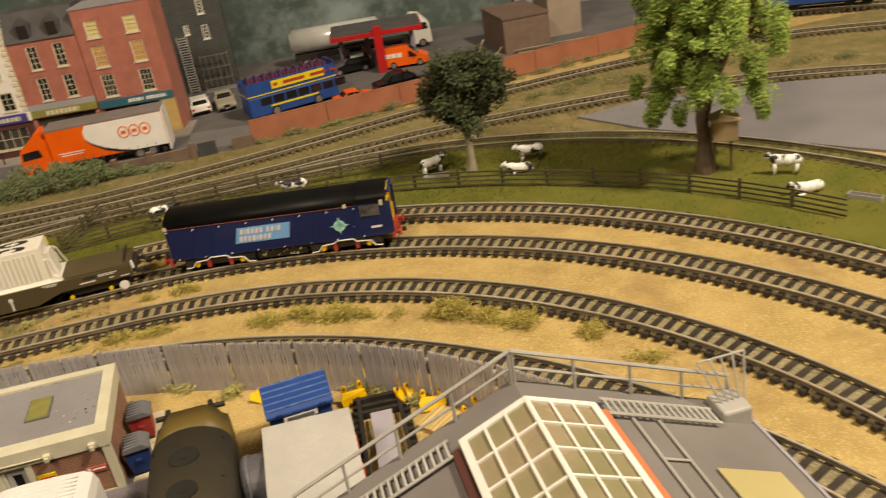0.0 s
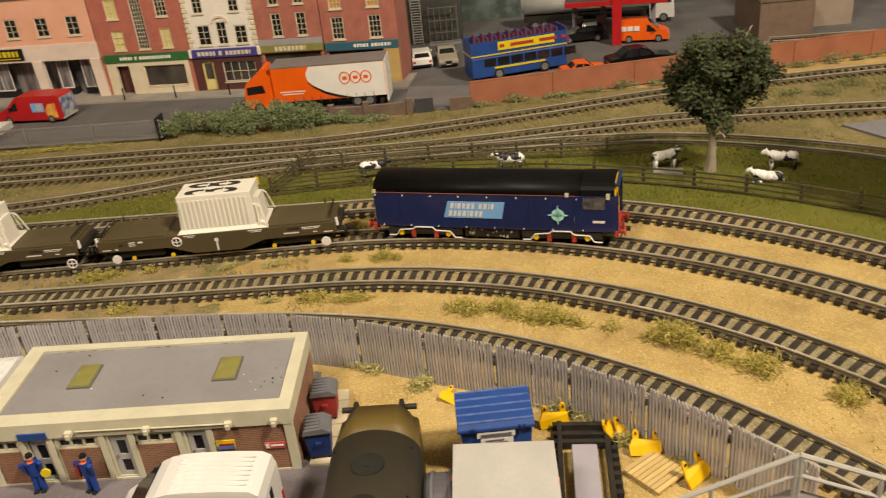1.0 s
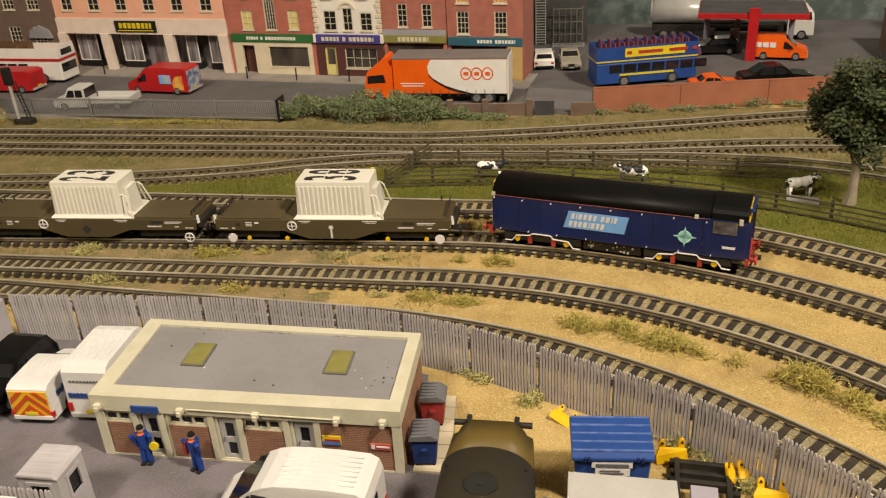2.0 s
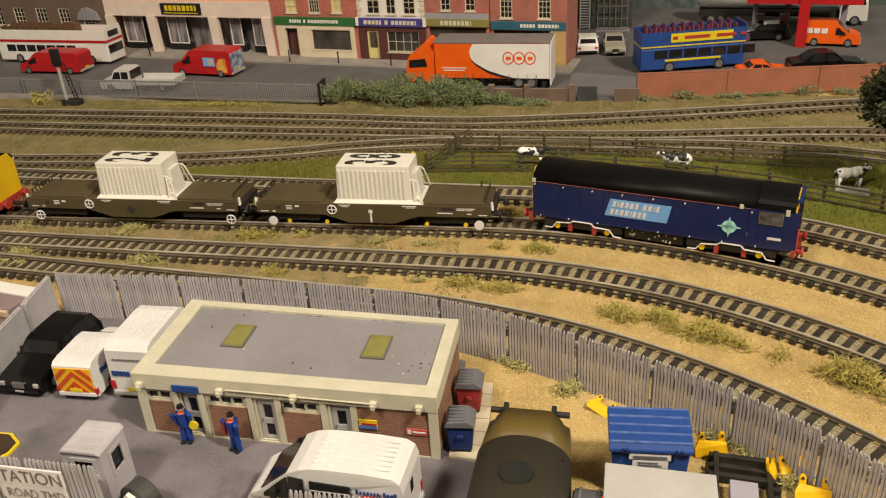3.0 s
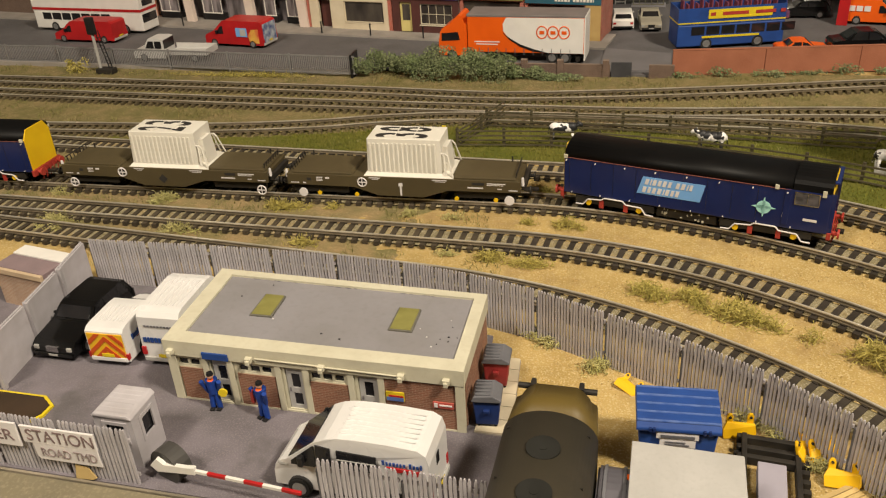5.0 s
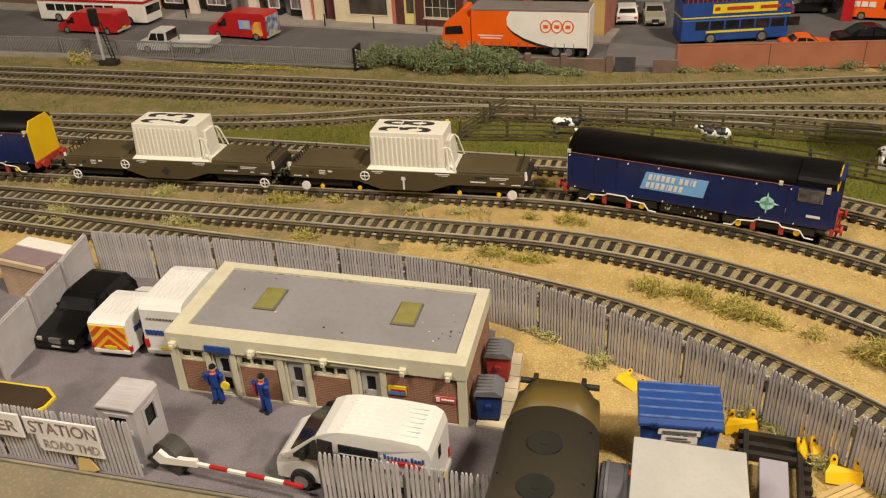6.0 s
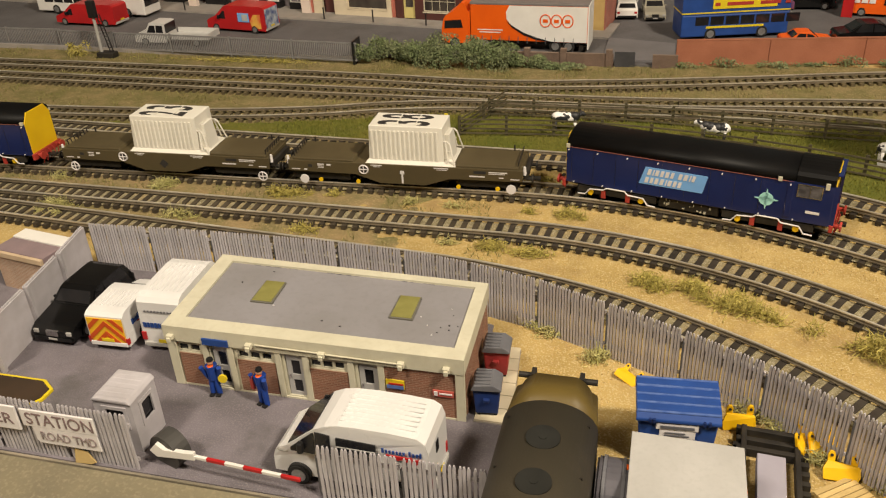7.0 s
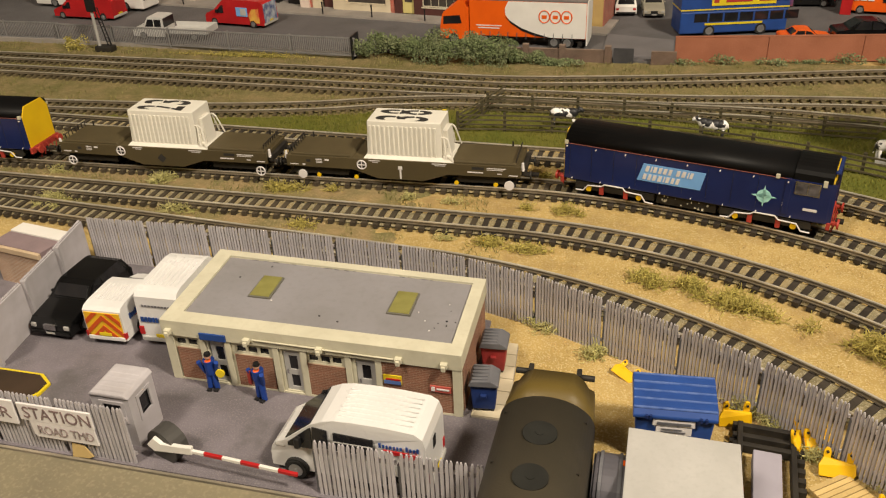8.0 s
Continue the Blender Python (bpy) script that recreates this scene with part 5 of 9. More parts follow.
def crew_van(m, paint, label):
    """A round-nosed, high-roofed minibus van, nose at +x."""
    t = thing("van", m, label, "van")
    a, w, tum, zw = 0.0340, 0.0130, 6.0, 0.0185
    o = [(-a, 0.0035), (-a, 0.0265), (-a + 0.0012, 0.0310), (-a + 0.0045, 0.0332), (-0.018, 0.0340), (-0.004, 0.0341), (0.003, 0.0337), (0.0085, 0.0325), (0.0132, 0.0302), (0.0262, 0.0194), (0.0300, 0.0172), (0.0325, 0.0146), (0.0337, 0.0110), (a, 0.0035)]
    b = bmesh.new()
    prism(b, o, -w, w, "y")
    for v in b.verts:
        if v.co.z > zw:
            v.co.y *= 1 - tum * (v.co.z - zw)
        if v.co.x > 0.020:
            v.co.y *= 1 - 14 * (v.co.x - 0.020)
    es = [e for e in b.edges if e.calc_face_angle(0) > 0.7]
    bmesh.ops.bevel(b, geom=es, offset=0.0014, segments=4, affect="EDGES", profile=0.55, clamp_overlap=True)
    part("body", b, paint, t)
    side_glass(t, [[(0.0066, 0.0195), (0.0128, 0.0195), (0.0128, 0.0290), (0.0066, 0.0282)]], w, tum, zw)
    side_glass(t, [[(0.0136, 0.0182), (0.0240, 0.0182), (0.0240, 0.0198), (0.0145, 0.0280), (0.0136, 0.0284)]], w - 0.0001, tum, zw, name="quarter_window")
    side_glass(t, [[(-0.0125, 0.0195), (0.0040, 0.0195), (0.0040, 0.0278), (-0.0125, 0.0272)]], w, tum, zw)
    for sy in (-1, 1):
        yy = sy * (w * (1 - tum * 0.0055) + 0.0002)
        b = bmesh.new()
        box(b, -0.0124, 0.0039, yy - 0.0002, yy + 0.0002, 0.0236, 0.0240)
        part("window_rail", b, LIGHTGREY, t)
        b = bmesh.new()
        box(b, 0.0100, 0.0104, sy * (w - 0.0002), sy * (w + 0.00015), 0.0055, 0.0190)
        box(b, 0.0052, 0.0056, sy * (w - 0.0002), sy * (w + 0.00015), 0.0055, 0.0190)
        box(b, -0.0136, -0.0132, sy * (w - 0.0002), sy * (w + 0.00015), 0.0055, 0.0190)
        part_each("door_seam", b, BINLID, t)
        b = bmesh.new()
        box(b, 0.0262, 0.0312, sy * w * 0.74 - 0.0017, sy * w * 0.74 + 0.0017, 0.0145, 0.0172, 0, 0.0008)
        part("headlight", b, LIGHTGREY, t)
        b = bmesh.new()
        box(b, -a - 0.0004, -a + 0.0010, sy * w * 0.86 - 0.0010, sy * w * 0.86 + 0.0010, 0.0075, 0.0125, 0, 0.0003)
        part("tail_light", b, RED, t)
        b = bmesh.new()
        box(b, 0.0175, 0.0200, sy * (w + 0.0002), sy * (w + 0.0030), 0.0195, 0.0245, 0, 0.0007)
        part("mirror", b, BLACK, t)
        # company name as bars, with a red flash below
        b = bmesh.new()
        rr = random.Random(3)
        x = -0.0312
        for q in range(11):
            if q == 4:
                x += 0.0009
            wd = rr.uniform(0.0007, 0.0010)
            hh = 0.0022 if q in (0, 3, 10) else 0.0015
            yb = sy * (w * (1 - tum * (0.0248 - zw)) + 0.0001)
            box(b, x, x + wd, yb - 0.0002, yb + 0.0002, 0.0246, 0.0246 + hh)
            x += wd + 0.00062
        part_each("bar", b, BLUE, t)
        b = bmesh.new()
        yb = sy * (w * (1 - tum * (0.0222 - zw)) + 0.0001)
        prism(b, [(-0.0168, 0.0240), (-0.0275, 0.0238), (-0.0215, 0.0219)], yb - 0.0003, yb + 0.0003, "y")
        prism(b, [(-0.0235, 0.0220), (-0.0308, 0.0237), (-0.0306, 0.0224), (-0.0285, 0.0206)], yb - 0.0003, yb + 0.0003, "y")
        part_each("logo_flash", b, RED, t)
    cross_glass(t, 0.0257, 0.01995, 0.0137, 0.02995, w * 0.84, w * 0.86)
    b = bmesh.new()
    rod(b, (0.0262, -0.008, 0.0200), (0.0210, -0.001, 0.0242), 0.0002, 5)
    part("wiper", b, BLACK, t)
    for k in range(7):
        y = -w * 0.62 + k * w * 0.207
        b = bmesh.new()
        box(b, -a + 0.006, 0.003, y - 0.0004, y + 0.0004, 0.0336, 0.03425, 0, 0.0002)
        part("roof_rib", b, paint, t)
    b = bmesh.new()
    box(b, 0.0325, 0.0345, -w * 0.78, w * 0.78, 0.0030, 0.0078, 0, 0.0008)
    part("bumper", b, LIGHTGREY, t)
    b = bmesh.new()
    box(b, -a - 0.0009, -a + 0.001, -w * 0.92, w * 0.92, 0.0035, 0.0062, 0, 0.0004)
    part("bumper", b, LIGHTGREY, t)
    b = bmesh.new()
    box(b, -a - 0.0003, -a + 0.0004, -0.0004, w * 0.22, 0.0190, 0.0245)
    part("rear_handle", b, SMOKED, t)
    b = bmesh.new()
    box(b, -a - 0.0012, -a - 0.0008, -0.0034, 0.0034, 0.0065, 0.0083)
    part("number_plate", b, SIGNYEL, t, "blank number plate")
    wheels(t, (-a + 0.0135, 0.0222), w - 0.0010, 0.0052)
    return t


# ---- the depot yard ----
Y0 = 0.0016
crew_van(pose(-0.0055, 0.3068, Y0, 0, 0, 180 - 1), WHITEPAINT, "white high-roofed crew van parked behind the front fence")
panel_van(pose(-0.1615, 0.3888, Y0, 0, 0, 92), WHITEPAINT, "small white van with red and yellow chevroned tail", length=0.054, width=0.0112, height=0.0232, stripes=True, logo=True)
panel_van(pose(-0.1315, 0.3980, Y0, 0, 0, 92), WHITEPAINT, "tall white support van backed against the hut", length=0.064, width=0.0125, height=0.0330, logo=False)
saloon(pose(-0.1930, 0.3890, Y0, 0, 0, -91), CARBLACK, "black estate car with chrome grille", 0.0570, 0.0124, 0.0200, True, grille=True)

# marks on the tall van's tail
mk = bpy.data.objects["van.002"]
b = bmesh.new()
for x, w in ((-0.0105, 0.0018), (-0.0082, 0.0013), (-0.0064, 0.0016), (-0.0043, 0.0016), (-0.0022, 0.0012), (-0.0004, 0.0015), (0.0016, 0.0014)):
    box(b, -0.0325, -0.0322, -x - w, -x, 0.0150, 0.0178)
part_each("bar", b, BLUE, mk, "blue bars in place of a company name")
b = bmesh.new()
for q in range(10):
    box(b, -0.0325, -0.0322, -0.009 + q * 0.0018, -0.0079 + q * 0.0018, 0.0243, 0.0252)
part_each("bar", b, BINLID, mk)

# gatekeeper's booth
bt = thing("gate_booth", pose(-0.1215, 0.2975, Y0), "light grey plastic gatekeeper's booth with dark windows", "booth")
BW, BD, BH = 0.0185, 0.0185, 0.0265
bm = bmesh.new()
wall_with_holes(bm, 0, BW, 0, BH, [(0.0050, 0.0150, 0.0140, 0.0235)], 0, 0.0014)
part("wall", bm, FENCEGREY, bt)
bm = bmesh.new()
wall_with_holes(bm, 0.0014, BD, 0, BH, [(0.0058, 0.0142, 0.0120, 0.0230)], 0, 0.0014)
for v in bm.verts:
    v.co = (BW - v.co.y, v.co.x, v.co.z)
part("wall", bm, FENCEGREY, bt)
bm = bmesh.new()
box(bm, 0, 0.0014, 0.0014, BD, 0, BH)
box(bm, 0.0014, BW - 0.0014, BD - 0.0014, BD, 0, BH)
part("wall", bm, FENCEGREY, bt)
bm = bmesh.new()
prism(bm, [(-0.0008, BH), (BW + 0.0008, BH), (BW - 0.0012, BH + 0.0022), (0.0012, BH + 0.0022)], -0.0008, BD + 0.0008, "y", 0, 0.0007)
rf = part("roof", bm, FENCEGREY, bt, "ribbed light grey roof")
for k in range(6):
    bm = bmesh.new()
    box(bm, 0.002, BW - 0.002, 0.001 + k * 0.003, 0.0018 + k * 0.003, BH + 0.0018, BH + 0.0023, 0, 0.0002)
    part_each("roof_rib", bm, FENCEGREY, rf)
for x0, x1, z0, z1, side in ((0.0050, 0.0150, 0.0140, 0.0235, 0), (0.0058, 0.0142, 0.0120, 0.0230, 1)):
    bm = bmesh.new()
    wall_with_holes(bm, x0 - 0.001, x1 + 0.001, z0 - 0.001, z1 + 0.001, [(x0 + 0.0006, x1 - 0.0006, z0 + 0.0006, z1 - 0.0006)], -0.0005, 0.0003)
    bg = bmesh.new()
    box(bg, x0, x1, 0.0009, 0.0013, z0, z1)
    if side:
        for q in (bm, bg):
            for v in q.verts:
                v.co = (BW - v.co.y, v.co.x, v.co.z)
    wf = part("window_frame", bm, FENCEGREY, bt)
    part("pane", bg, SMOKED, wf)

# barrier
br = thing("road_barrier", pose(-0.088, 0.2925, Y0, 0, 0, -4), "lowered red and white barrier with dark counterweight drum", "barrier")
bm = bmesh.new()
cyl(bm, (0, 0.004, 0.0065), (0.25, 1, 0), 0.0085, 0.0075, 20)
part("drum", bm, mat("drum_grey", (0.05, 0.048, 0.045), (0.07, 0.065, 0.06), 80, 0.6), br, "dark grey drum housing")
bm = bmesh.new()
prism(bm, [(-0.006, 0.009), (-0.002, 0.0135), (0.001, 0.0105), (0.011, 0.0115), (0.016, 0.0125), (0.016, 0.0085), (0.006, 0.0075), (-0.003, 0.0060)], -0.0020, 0.0000, "y", 0, 0.0003)
part("bracket", bm, WHITE, br, "white crank bracket")
for q in range(6):
    bm = bmesh.new()
    x0 = 0.0130 + q * 0.0086
    box(bm, x0, x0 + 0.0086, -0.0017, -0.0003, 0.0092, 0.0108, 0, 0.0002)
    part("boom_section", bm, RED if q % 2 else WHITE, br)

# signs on the gate fence
for x0, x1, z0, z1, rows in ((-0.1500, -0.1140, 0.0100, 0.0280, (("STATION", 0.0090, 0.0325, 0.0232, SIGNTEXT), ("ROAD TMD", 0.0066, 0.027, 0.0144, SIGNTEXT2))), (-0.200, -0.1520, 0.0155, 0.0285, (("ER", 0.0085, 0.0095, 0.0215, SIGNTEXT),))):
    sg = thing("sign_board", pose((x0 + x1) / 2, 0.2868, 0), "white card sign fixed to the grey palisade fence", "sign", "gate signs")
    bm = bmesh.new()
    w = (x1 - x0) / 2
    box(bm, -w, w, -0.0006, 0.0004, z0 + (0.0088 if len(rows) > 1 else 0), z1, 0, 0.0003)
    part("board", bm, SIGNWHITE, sg)
    if len(rows) > 1:
        bm = bmesh.new()
        prism(bm, [(-w + 0.0045, z0 + 0.0012), (-w + 0.006, z0), (w, z0), (w - 0.0004, z0 + 0.0090), (-w + 0.004, z0 + 0.0090)], -0.0005, 0.0003, "y", 0, 0.0002)
        part("board", bm, SIGNWHITE, sg)
    for text, size, width, z, ink in rows:
        lettering(text, size, width, ink, sg, pose(w - 0.0075 if text == "ER" else (0.003 if "R" in text else 0.001), -0.0007, z, 90, 0, 0))

bm = bmesh.new()
prism(bm, [(-0.0050, 0.0), (0.0030, 0.0004), (0.0055, 0.0016), (0.0015, 0.0062), (-0.0046, 0.0070)], -0.0009, -0.0003, "y", 0, 0.0001)
solid("card_scrap", bm, PALEWOOD, "torn tan card scrap leaning on the fence", "scrap", m=pose(-0.1240, 0.2866, 0.0016, -12, 0, 0))

# yellow-edged dark pit cover
pit = thing("pit_cover", pose(-0.205, 0.325, Y0), "dark brown plate with yellow edging on the yard tarmac", "plate")
bm = bmesh.new()
prism(bm, [(-0.06, -0.018), (0.026, -0.018), (0.0345, -0.006), (0.0345, 0.002), (0.0265, 0.0075), (-0.06, 0.0075)], 0, 0.0012, "z")
part("edging", bm, SIGNYEL, pit)
bm = bmesh.new()
prism(bm, [(-0.06, -0.0165), (0.0255, -0.0165), (0.0330, -0.0055), (0.0330, 0.0012), (0.0258, 0.0060), (-0.06, 0.0060)], 0.0005, 0.0016, "z")
part("plate", bm, mat("dark_brown_plate", (0.035, 0.022, 0.012), (0.05, 0.03, 0.017), 60, 0.7), pit)

# brick building past the west fence
wb = thing("brick_outbuilding", pose(-0.2255, 0.4010, 0, 0, 0, -9), "low brick outbuilding with mauve flat roof and white edge", "building")
bm = bmesh.new()
box(bm, -0.0365, 0, 0, 0.024, 0, 0.0228)
part("wall", bm, brick_mat("pale_brick", (0.47, 0.30, 0.21), (0.40, 0.255, 0.175), (0.56, 0.47, 0.37)), wb, "pale pinkish brick wall")
bm = bmesh.new()
box(bm, -0.0372, 0.0004, -0.0012, 0.0010, 0.0228, 0.0262, 0, 0.0003)
part("fascia", bm, mat("cream_fascia", (0.56, 0.43, 0.29), (0.48, 0.36, 0.24), 60, 0.8), wb, "cream band under the roof edge")
bm = bmesh.new()
box(bm, -0.0374, 0.0006, 0.0010, 0.0150, 0.0228, 0.0266, 0, 0.0003)
part("roof", bm, mat("mauve_roof", (0.25, 0.185, 0.195), (0.20, 0.15, 0.16), 60, 0.8, 0.2), wb, "dull mauve felt roof")
bm = bmesh.new()
box(bm, -0.0374, 0.0006, 0.0152, 0.0250, 0.0228, 0.0274, 0, 0.0004)
part("parapet", bm, WHITE, wb, "white roof edge")


PEACHY = mat("dull_peach_paint", (0.50, 0.27, 0.18), (0.44, 0.23, 0.15), 200, 0.6)


# two workers cast in plastic, one plain mesh each
def figurine(m, lean, label, extra):
    b = bmesh.new()
    for sx in (-1, 1):
        cyl(b, (sx * 0.0014, 0, 0.0050), (sx * -0.06, 0, 1), 0.0013, 0.0095, 8, 0.0015)
        box(b, sx * 0.0016 - 0.0011, sx * 0.0016 + 0.0011, -0.0028, 0.0010, 0, 0.0012, 1, 0.0003)
        cyl(b, (sx * 0.0034, -0.0008, 0.0132), (sx * 0.25, -0.25, 1), 0.0009, 0.0078, 8, 0.0011)
    cyl(b, (0, 0, 0.0132), (0, 0, 1), 0.0022, 0.0078, 10, 0.0029)
    cyl(b, (0, -0.0006, 0.0168), (0, 0.2, 1), 0.0021, 0.0012, 10, 0.0013, 4)
    head = bmesh.ops.create_uvsphere(b, u_segments=10, v_segments=8, radius=0.0016, matrix=Matrix.Translation((0, -0.0002, 0.0190)))
    for v in head["verts"]:
        for q in v.link_faces:
            q.material_index = 5
    cyl(b, (0, 0, 0.0204), (0, 0, 1), 0.0018, 0.0012, 10, 0.0014, 1)
    if extra:
        cyl(b, (0.0052, -0.0016, 0.0105), (0, 1, 0), 0.0022, 0.0010, 12, mi=2)
    else:
        box(b, -0.0052, -0.0030, -0.0022, -0.0008, 0.0085, 0.0165, 3, 0.0003)
    return solid("worker_figurine", b, [mat("overall_blue", (0.014, 0.055, 0.30), (0.01, 0.04, 0.22), 200, 0.5), BLACK, SIGNYEL, BUFFRED, ORANGE, PEACHY], label, "figurine", "painted figurines", m=m)


figurine(pose(-0.0900, 0.3405, Y0, 0, 0, 8), 0, "plain blue painted worker figurine with yellow disc", True)
figurine(pose(-0.0640, 0.3380, Y0, 0, 0, -20), 0, "plain blue painted worker figurine holding something red", False)


# wheelie bins
def bin_box(m, paint, label):
    t = thing("wheeled_bin", m, label, "bin", "bins beside the hut")
    b = bmesh.new()
    prism(b, [(-0.0050, 0.0015), (0.0050, 0.0015), (0.0062, 0.0150), (-0.0062, 0.0150)], -0.0050, 0.0050, "y", 0, 0.0006)
    part("tub", b, paint, t)
    b = bmesh.new()
    prism(b, [(-0.0068, 0.0148), (0.0068, 0.0148), (0.0066, 0.0160), (0.003, 0.0184), (-0.0055, 0.0178)], -0.0062, 0.0062, "y", 0, 0.0004)
    for k in range(5):
        box(b, -0.0050, 0.0020, -0.0052 + k * 0.0024, -0.0042 + k * 0.0024, 0.0168, 0.0188, 0, 0.0002)
    part("lid", b, BINLID, t, "ribbed grey lid")
    b = bmesh.new()
    box(b, -0.0014, 0.0014, -0.0066, -0.0048, 0.0088, 0.0104, 0, 0.0003)
    part("handle", b, paint, t)
    for sx in (-1, 1):
        for sy in (-1, 1):
            b = bmesh.new()
            cyl(b, (sx * 0.0038, sy * 0.0036, 0.0009), (0, 1, 0), 0.0009, 0.0010, 8)
            part("castor", b, RUBBER, t)
    return t


bin_box(pose(0.0385, 0.3540, 0.0022, 0, 0, 6), BINBLUE, "navy blue wheeled bin with grey ribbed lid")
bin_box(pose(0.0375, 0.3820, 0.0022, 0, 0, 4), BINRED, "red wheeled bin with grey ribbed lid")

# dark green round-roofed loco body standing on the yard siding
gl = thing("green_diesel_shunter", pose(0.0720, 0.2860, 0), "dark green round-roofed diesel body with two roof fans", "locomotive")
GP = [(-0.0182, 0.0065), (-0.0182, 0.0340)] + [(-0.0182 * math.cos(math.pi * i / 28), 0.0340 + 0.0131 * math.sin(math.pi * i / 28)) for i in range(1, 28)] + [(0.0182, 0.0340), (0.0182, 0.0065)]
bm = bmesh.new()
prism(bm, [(x, z) for x, z in GP], -0.105, 0.0260, "y")
part("body", bm, DARKGREEN, gl, "very dark green body and roof", smooth=True)
bm = bmesh.new()
prism(bm, [(x * 0.985, z * 0.99) for x, z in GP], 0.0260, 0.0450, "y")
for v in bm.verts:
    if v.co.y > 0.04:
        v.co.z = min(v.co.z, 0.0445)
        v.co.x *= 0.92 if v.co.z < 0.037 else 0.82
part("nose", bm, OLIVEGREEN, gl, "glossier olive green end section", smooth=True)
for y in (0.0061, -0.0157):
    bm = bmesh.new()
    cyl(bm, (0, y, 0.0467), (0, 0, 1), 0.0062, 0.0010, 28)
    fan = part("roof_fan", bm, FANBLACK, gl, "round dark roof fan")
    bm = bmesh.new()
    cyl(bm, (0, y, 0.0473), (0, 0, 1), 0.0015, 0.0003, 12)
    part("hub", bm, FANBLACK, fan)
bm = bmesh.new()
for sx in (-1, 1):
    for y in (0.0203, -0.0062):
        box(bm, sx * 0.0142 - 0.0013, sx * 0.0142 + 0.0013, y - 0.0002, y + 0.0002, 0.0405, 0.0420)
part_each("lifting_lug", bm, FRAMEDARK, gl)
bm = bmesh.new()
box(bm, -0.0156, 0.0156, 0.0451, 0.0470, 0.0065, 0.0135)
box(bm, -0.0080, 0.0085, 0.0451, 0.0464, 0.0360, 0.0412)
for sx in (-1, 1):
    cyl(bm, (sx * 0.0115, 0.0488, 0.0115), (0, 1, 0), 0.0013, 0.004, 10)
    cyl(bm, (sx * 0.0115, 0.0512, 0.0115), (0, 1, 0), 0.0030, 0.0014, 14)
    box(bm, sx * 0.0096 - 0.0010, sx * 0.0096 + 0.0010, 0.0451, 0.0496, 0.0310, 0.0437, 0, 0.0003)
    cyl(bm, (sx * 0.0132, 0.0480, 0.0405), (1, 0, 0), 0.0013, 0.0052, 10)
part_each("buffer_beam", bm, FRAMEDARK, gl)
bm = bmesh.new()
box(bm, -0.013, 0.013, -0.10, 0.044, 0.0035, 0.0068)
part("underframe", bm, FRAMEDARK, gl)
for sx in (-1, 1):
    bm = bmesh.new()
    cyl(bm, (sx * 0.0087, 0, 0.0045), (1, 0, 0), 0.0045, 0.0022, 18)
    w0 = part("wheel", bm, FRAMEDARK, gl)
    for y in (0.030, 0.015, -0.045, -0.07):
        twin(w0, gl, pose(0, y, 0))

# pipes lying beside it
pp = thing("steel_drum_tank", pose(0.0975, 0.2990, 0), "dark purple-grey drum tank lying in a cradle", "tank")
bm = bmesh.new()
cyl(bm, (0, 0, 0.0165), (1, 0, 0), 0.0140, 0.0128, 32)
bmesh.ops.bevel(bm, geom=[q for q in bm.edges if q.calc_face_angle(0) > 1.0], offset=0.0008, segments=2, affect="EDGES")
part("drum", bm, mat("drum_purple_grey", (0.10, 0.095, 0.11), (0.075, 0.072, 0.082), 90, 0.5), pp)
for x in (-0.0035, 0.0035):
    bm = bmesh.new()
    cyl(bm, (x, 0, 0.0165), (1, 0, 0), 0.0146, 0.0012, 32)
    part("hoop", bm, BINLID, pp)
bm = bmesh.new()
box(bm, -0.005, 0.005, -0.009, 0.009, 0, 0.0062)
part("cradle", bm, FRAMEDARK, pp)

# big blue skip bin
RUBBEDBLUE = mat("rubbed_blue_edge", (0.10, 0.16, 0.38), (0.04, 0.09, 0.29), 260, 0.5)
dp = thing("blue_skip", pose(0.1195, 0.3437, 0.0022, 0, 0, 4), "bright blue wheeled skip with ribbed lid and white label", "skip")
bm = bmesh.new()
prism(bm, [(-0.0140, 0.002), (0.0140, 0.002), (0.0158, 0.0240), (-0.0158, 0.0240)], -0.0080, 0.0135, "y", 0, 0.0006)
part("tub", bm, BLUE, dp)
bm = bmesh.new()
prism(bm, [(-0.0098, 0.0225), (0.0142, 0.0240), (0.0142, 0.0262), (0.0105, 0.0292), (-0.0070, 0.0268), (-0.0098, 0.0240)], -0.0165, 0.0165, "x", 0, 0.0004)
lid = part("lid", bm, BLUE, dp, "blue ribbed lid")
for z, y in ((0.0263, -0.0074), (0.0272, -0.0030), (0.0278, 0.0015), (0.0285, 0.0060), (0.0290, 0.0105)):
    bm = bmesh.new()
    rod(bm, (-0.0162, y, z), (0.0162, y, z), 0.0006, 8)
    part("rib", bm, RUBBEDBLUE, lid)
bm = bmesh.new()
box(bm, -0.0085, 0.0080, -0.0093, -0.0081, 0.0188, 0.0218, 0, 0.0001)
lb = part("label_plate", bm, SIGNWHITE, dp, "white label plate")
bm = bmesh.new()
box(bm, -0.0068, 0.0064, -0.0096, -0.0092, 0.0196, 0.0209)
part_each("bar", bm, BINLID, lb)
bm = bmesh.new()
box(bm, -0.0070, 0.0070, -0.0091, -0.0081, 0.0145, 0.0183, 0, 0.0001)
lb = part("label_plate", bm, SIGNWHITE, dp, "white label plate")
bm = bmesh.new()
box(bm, -0.0050, 0.0045, -0.0094, -0.0090, 0.0156, 0.0162)
box(bm, -0.0050, 0.0030, -0.0094, -0.0090, 0.0169, 0.0175)
part_each("bar", bm, BINLID, lb)
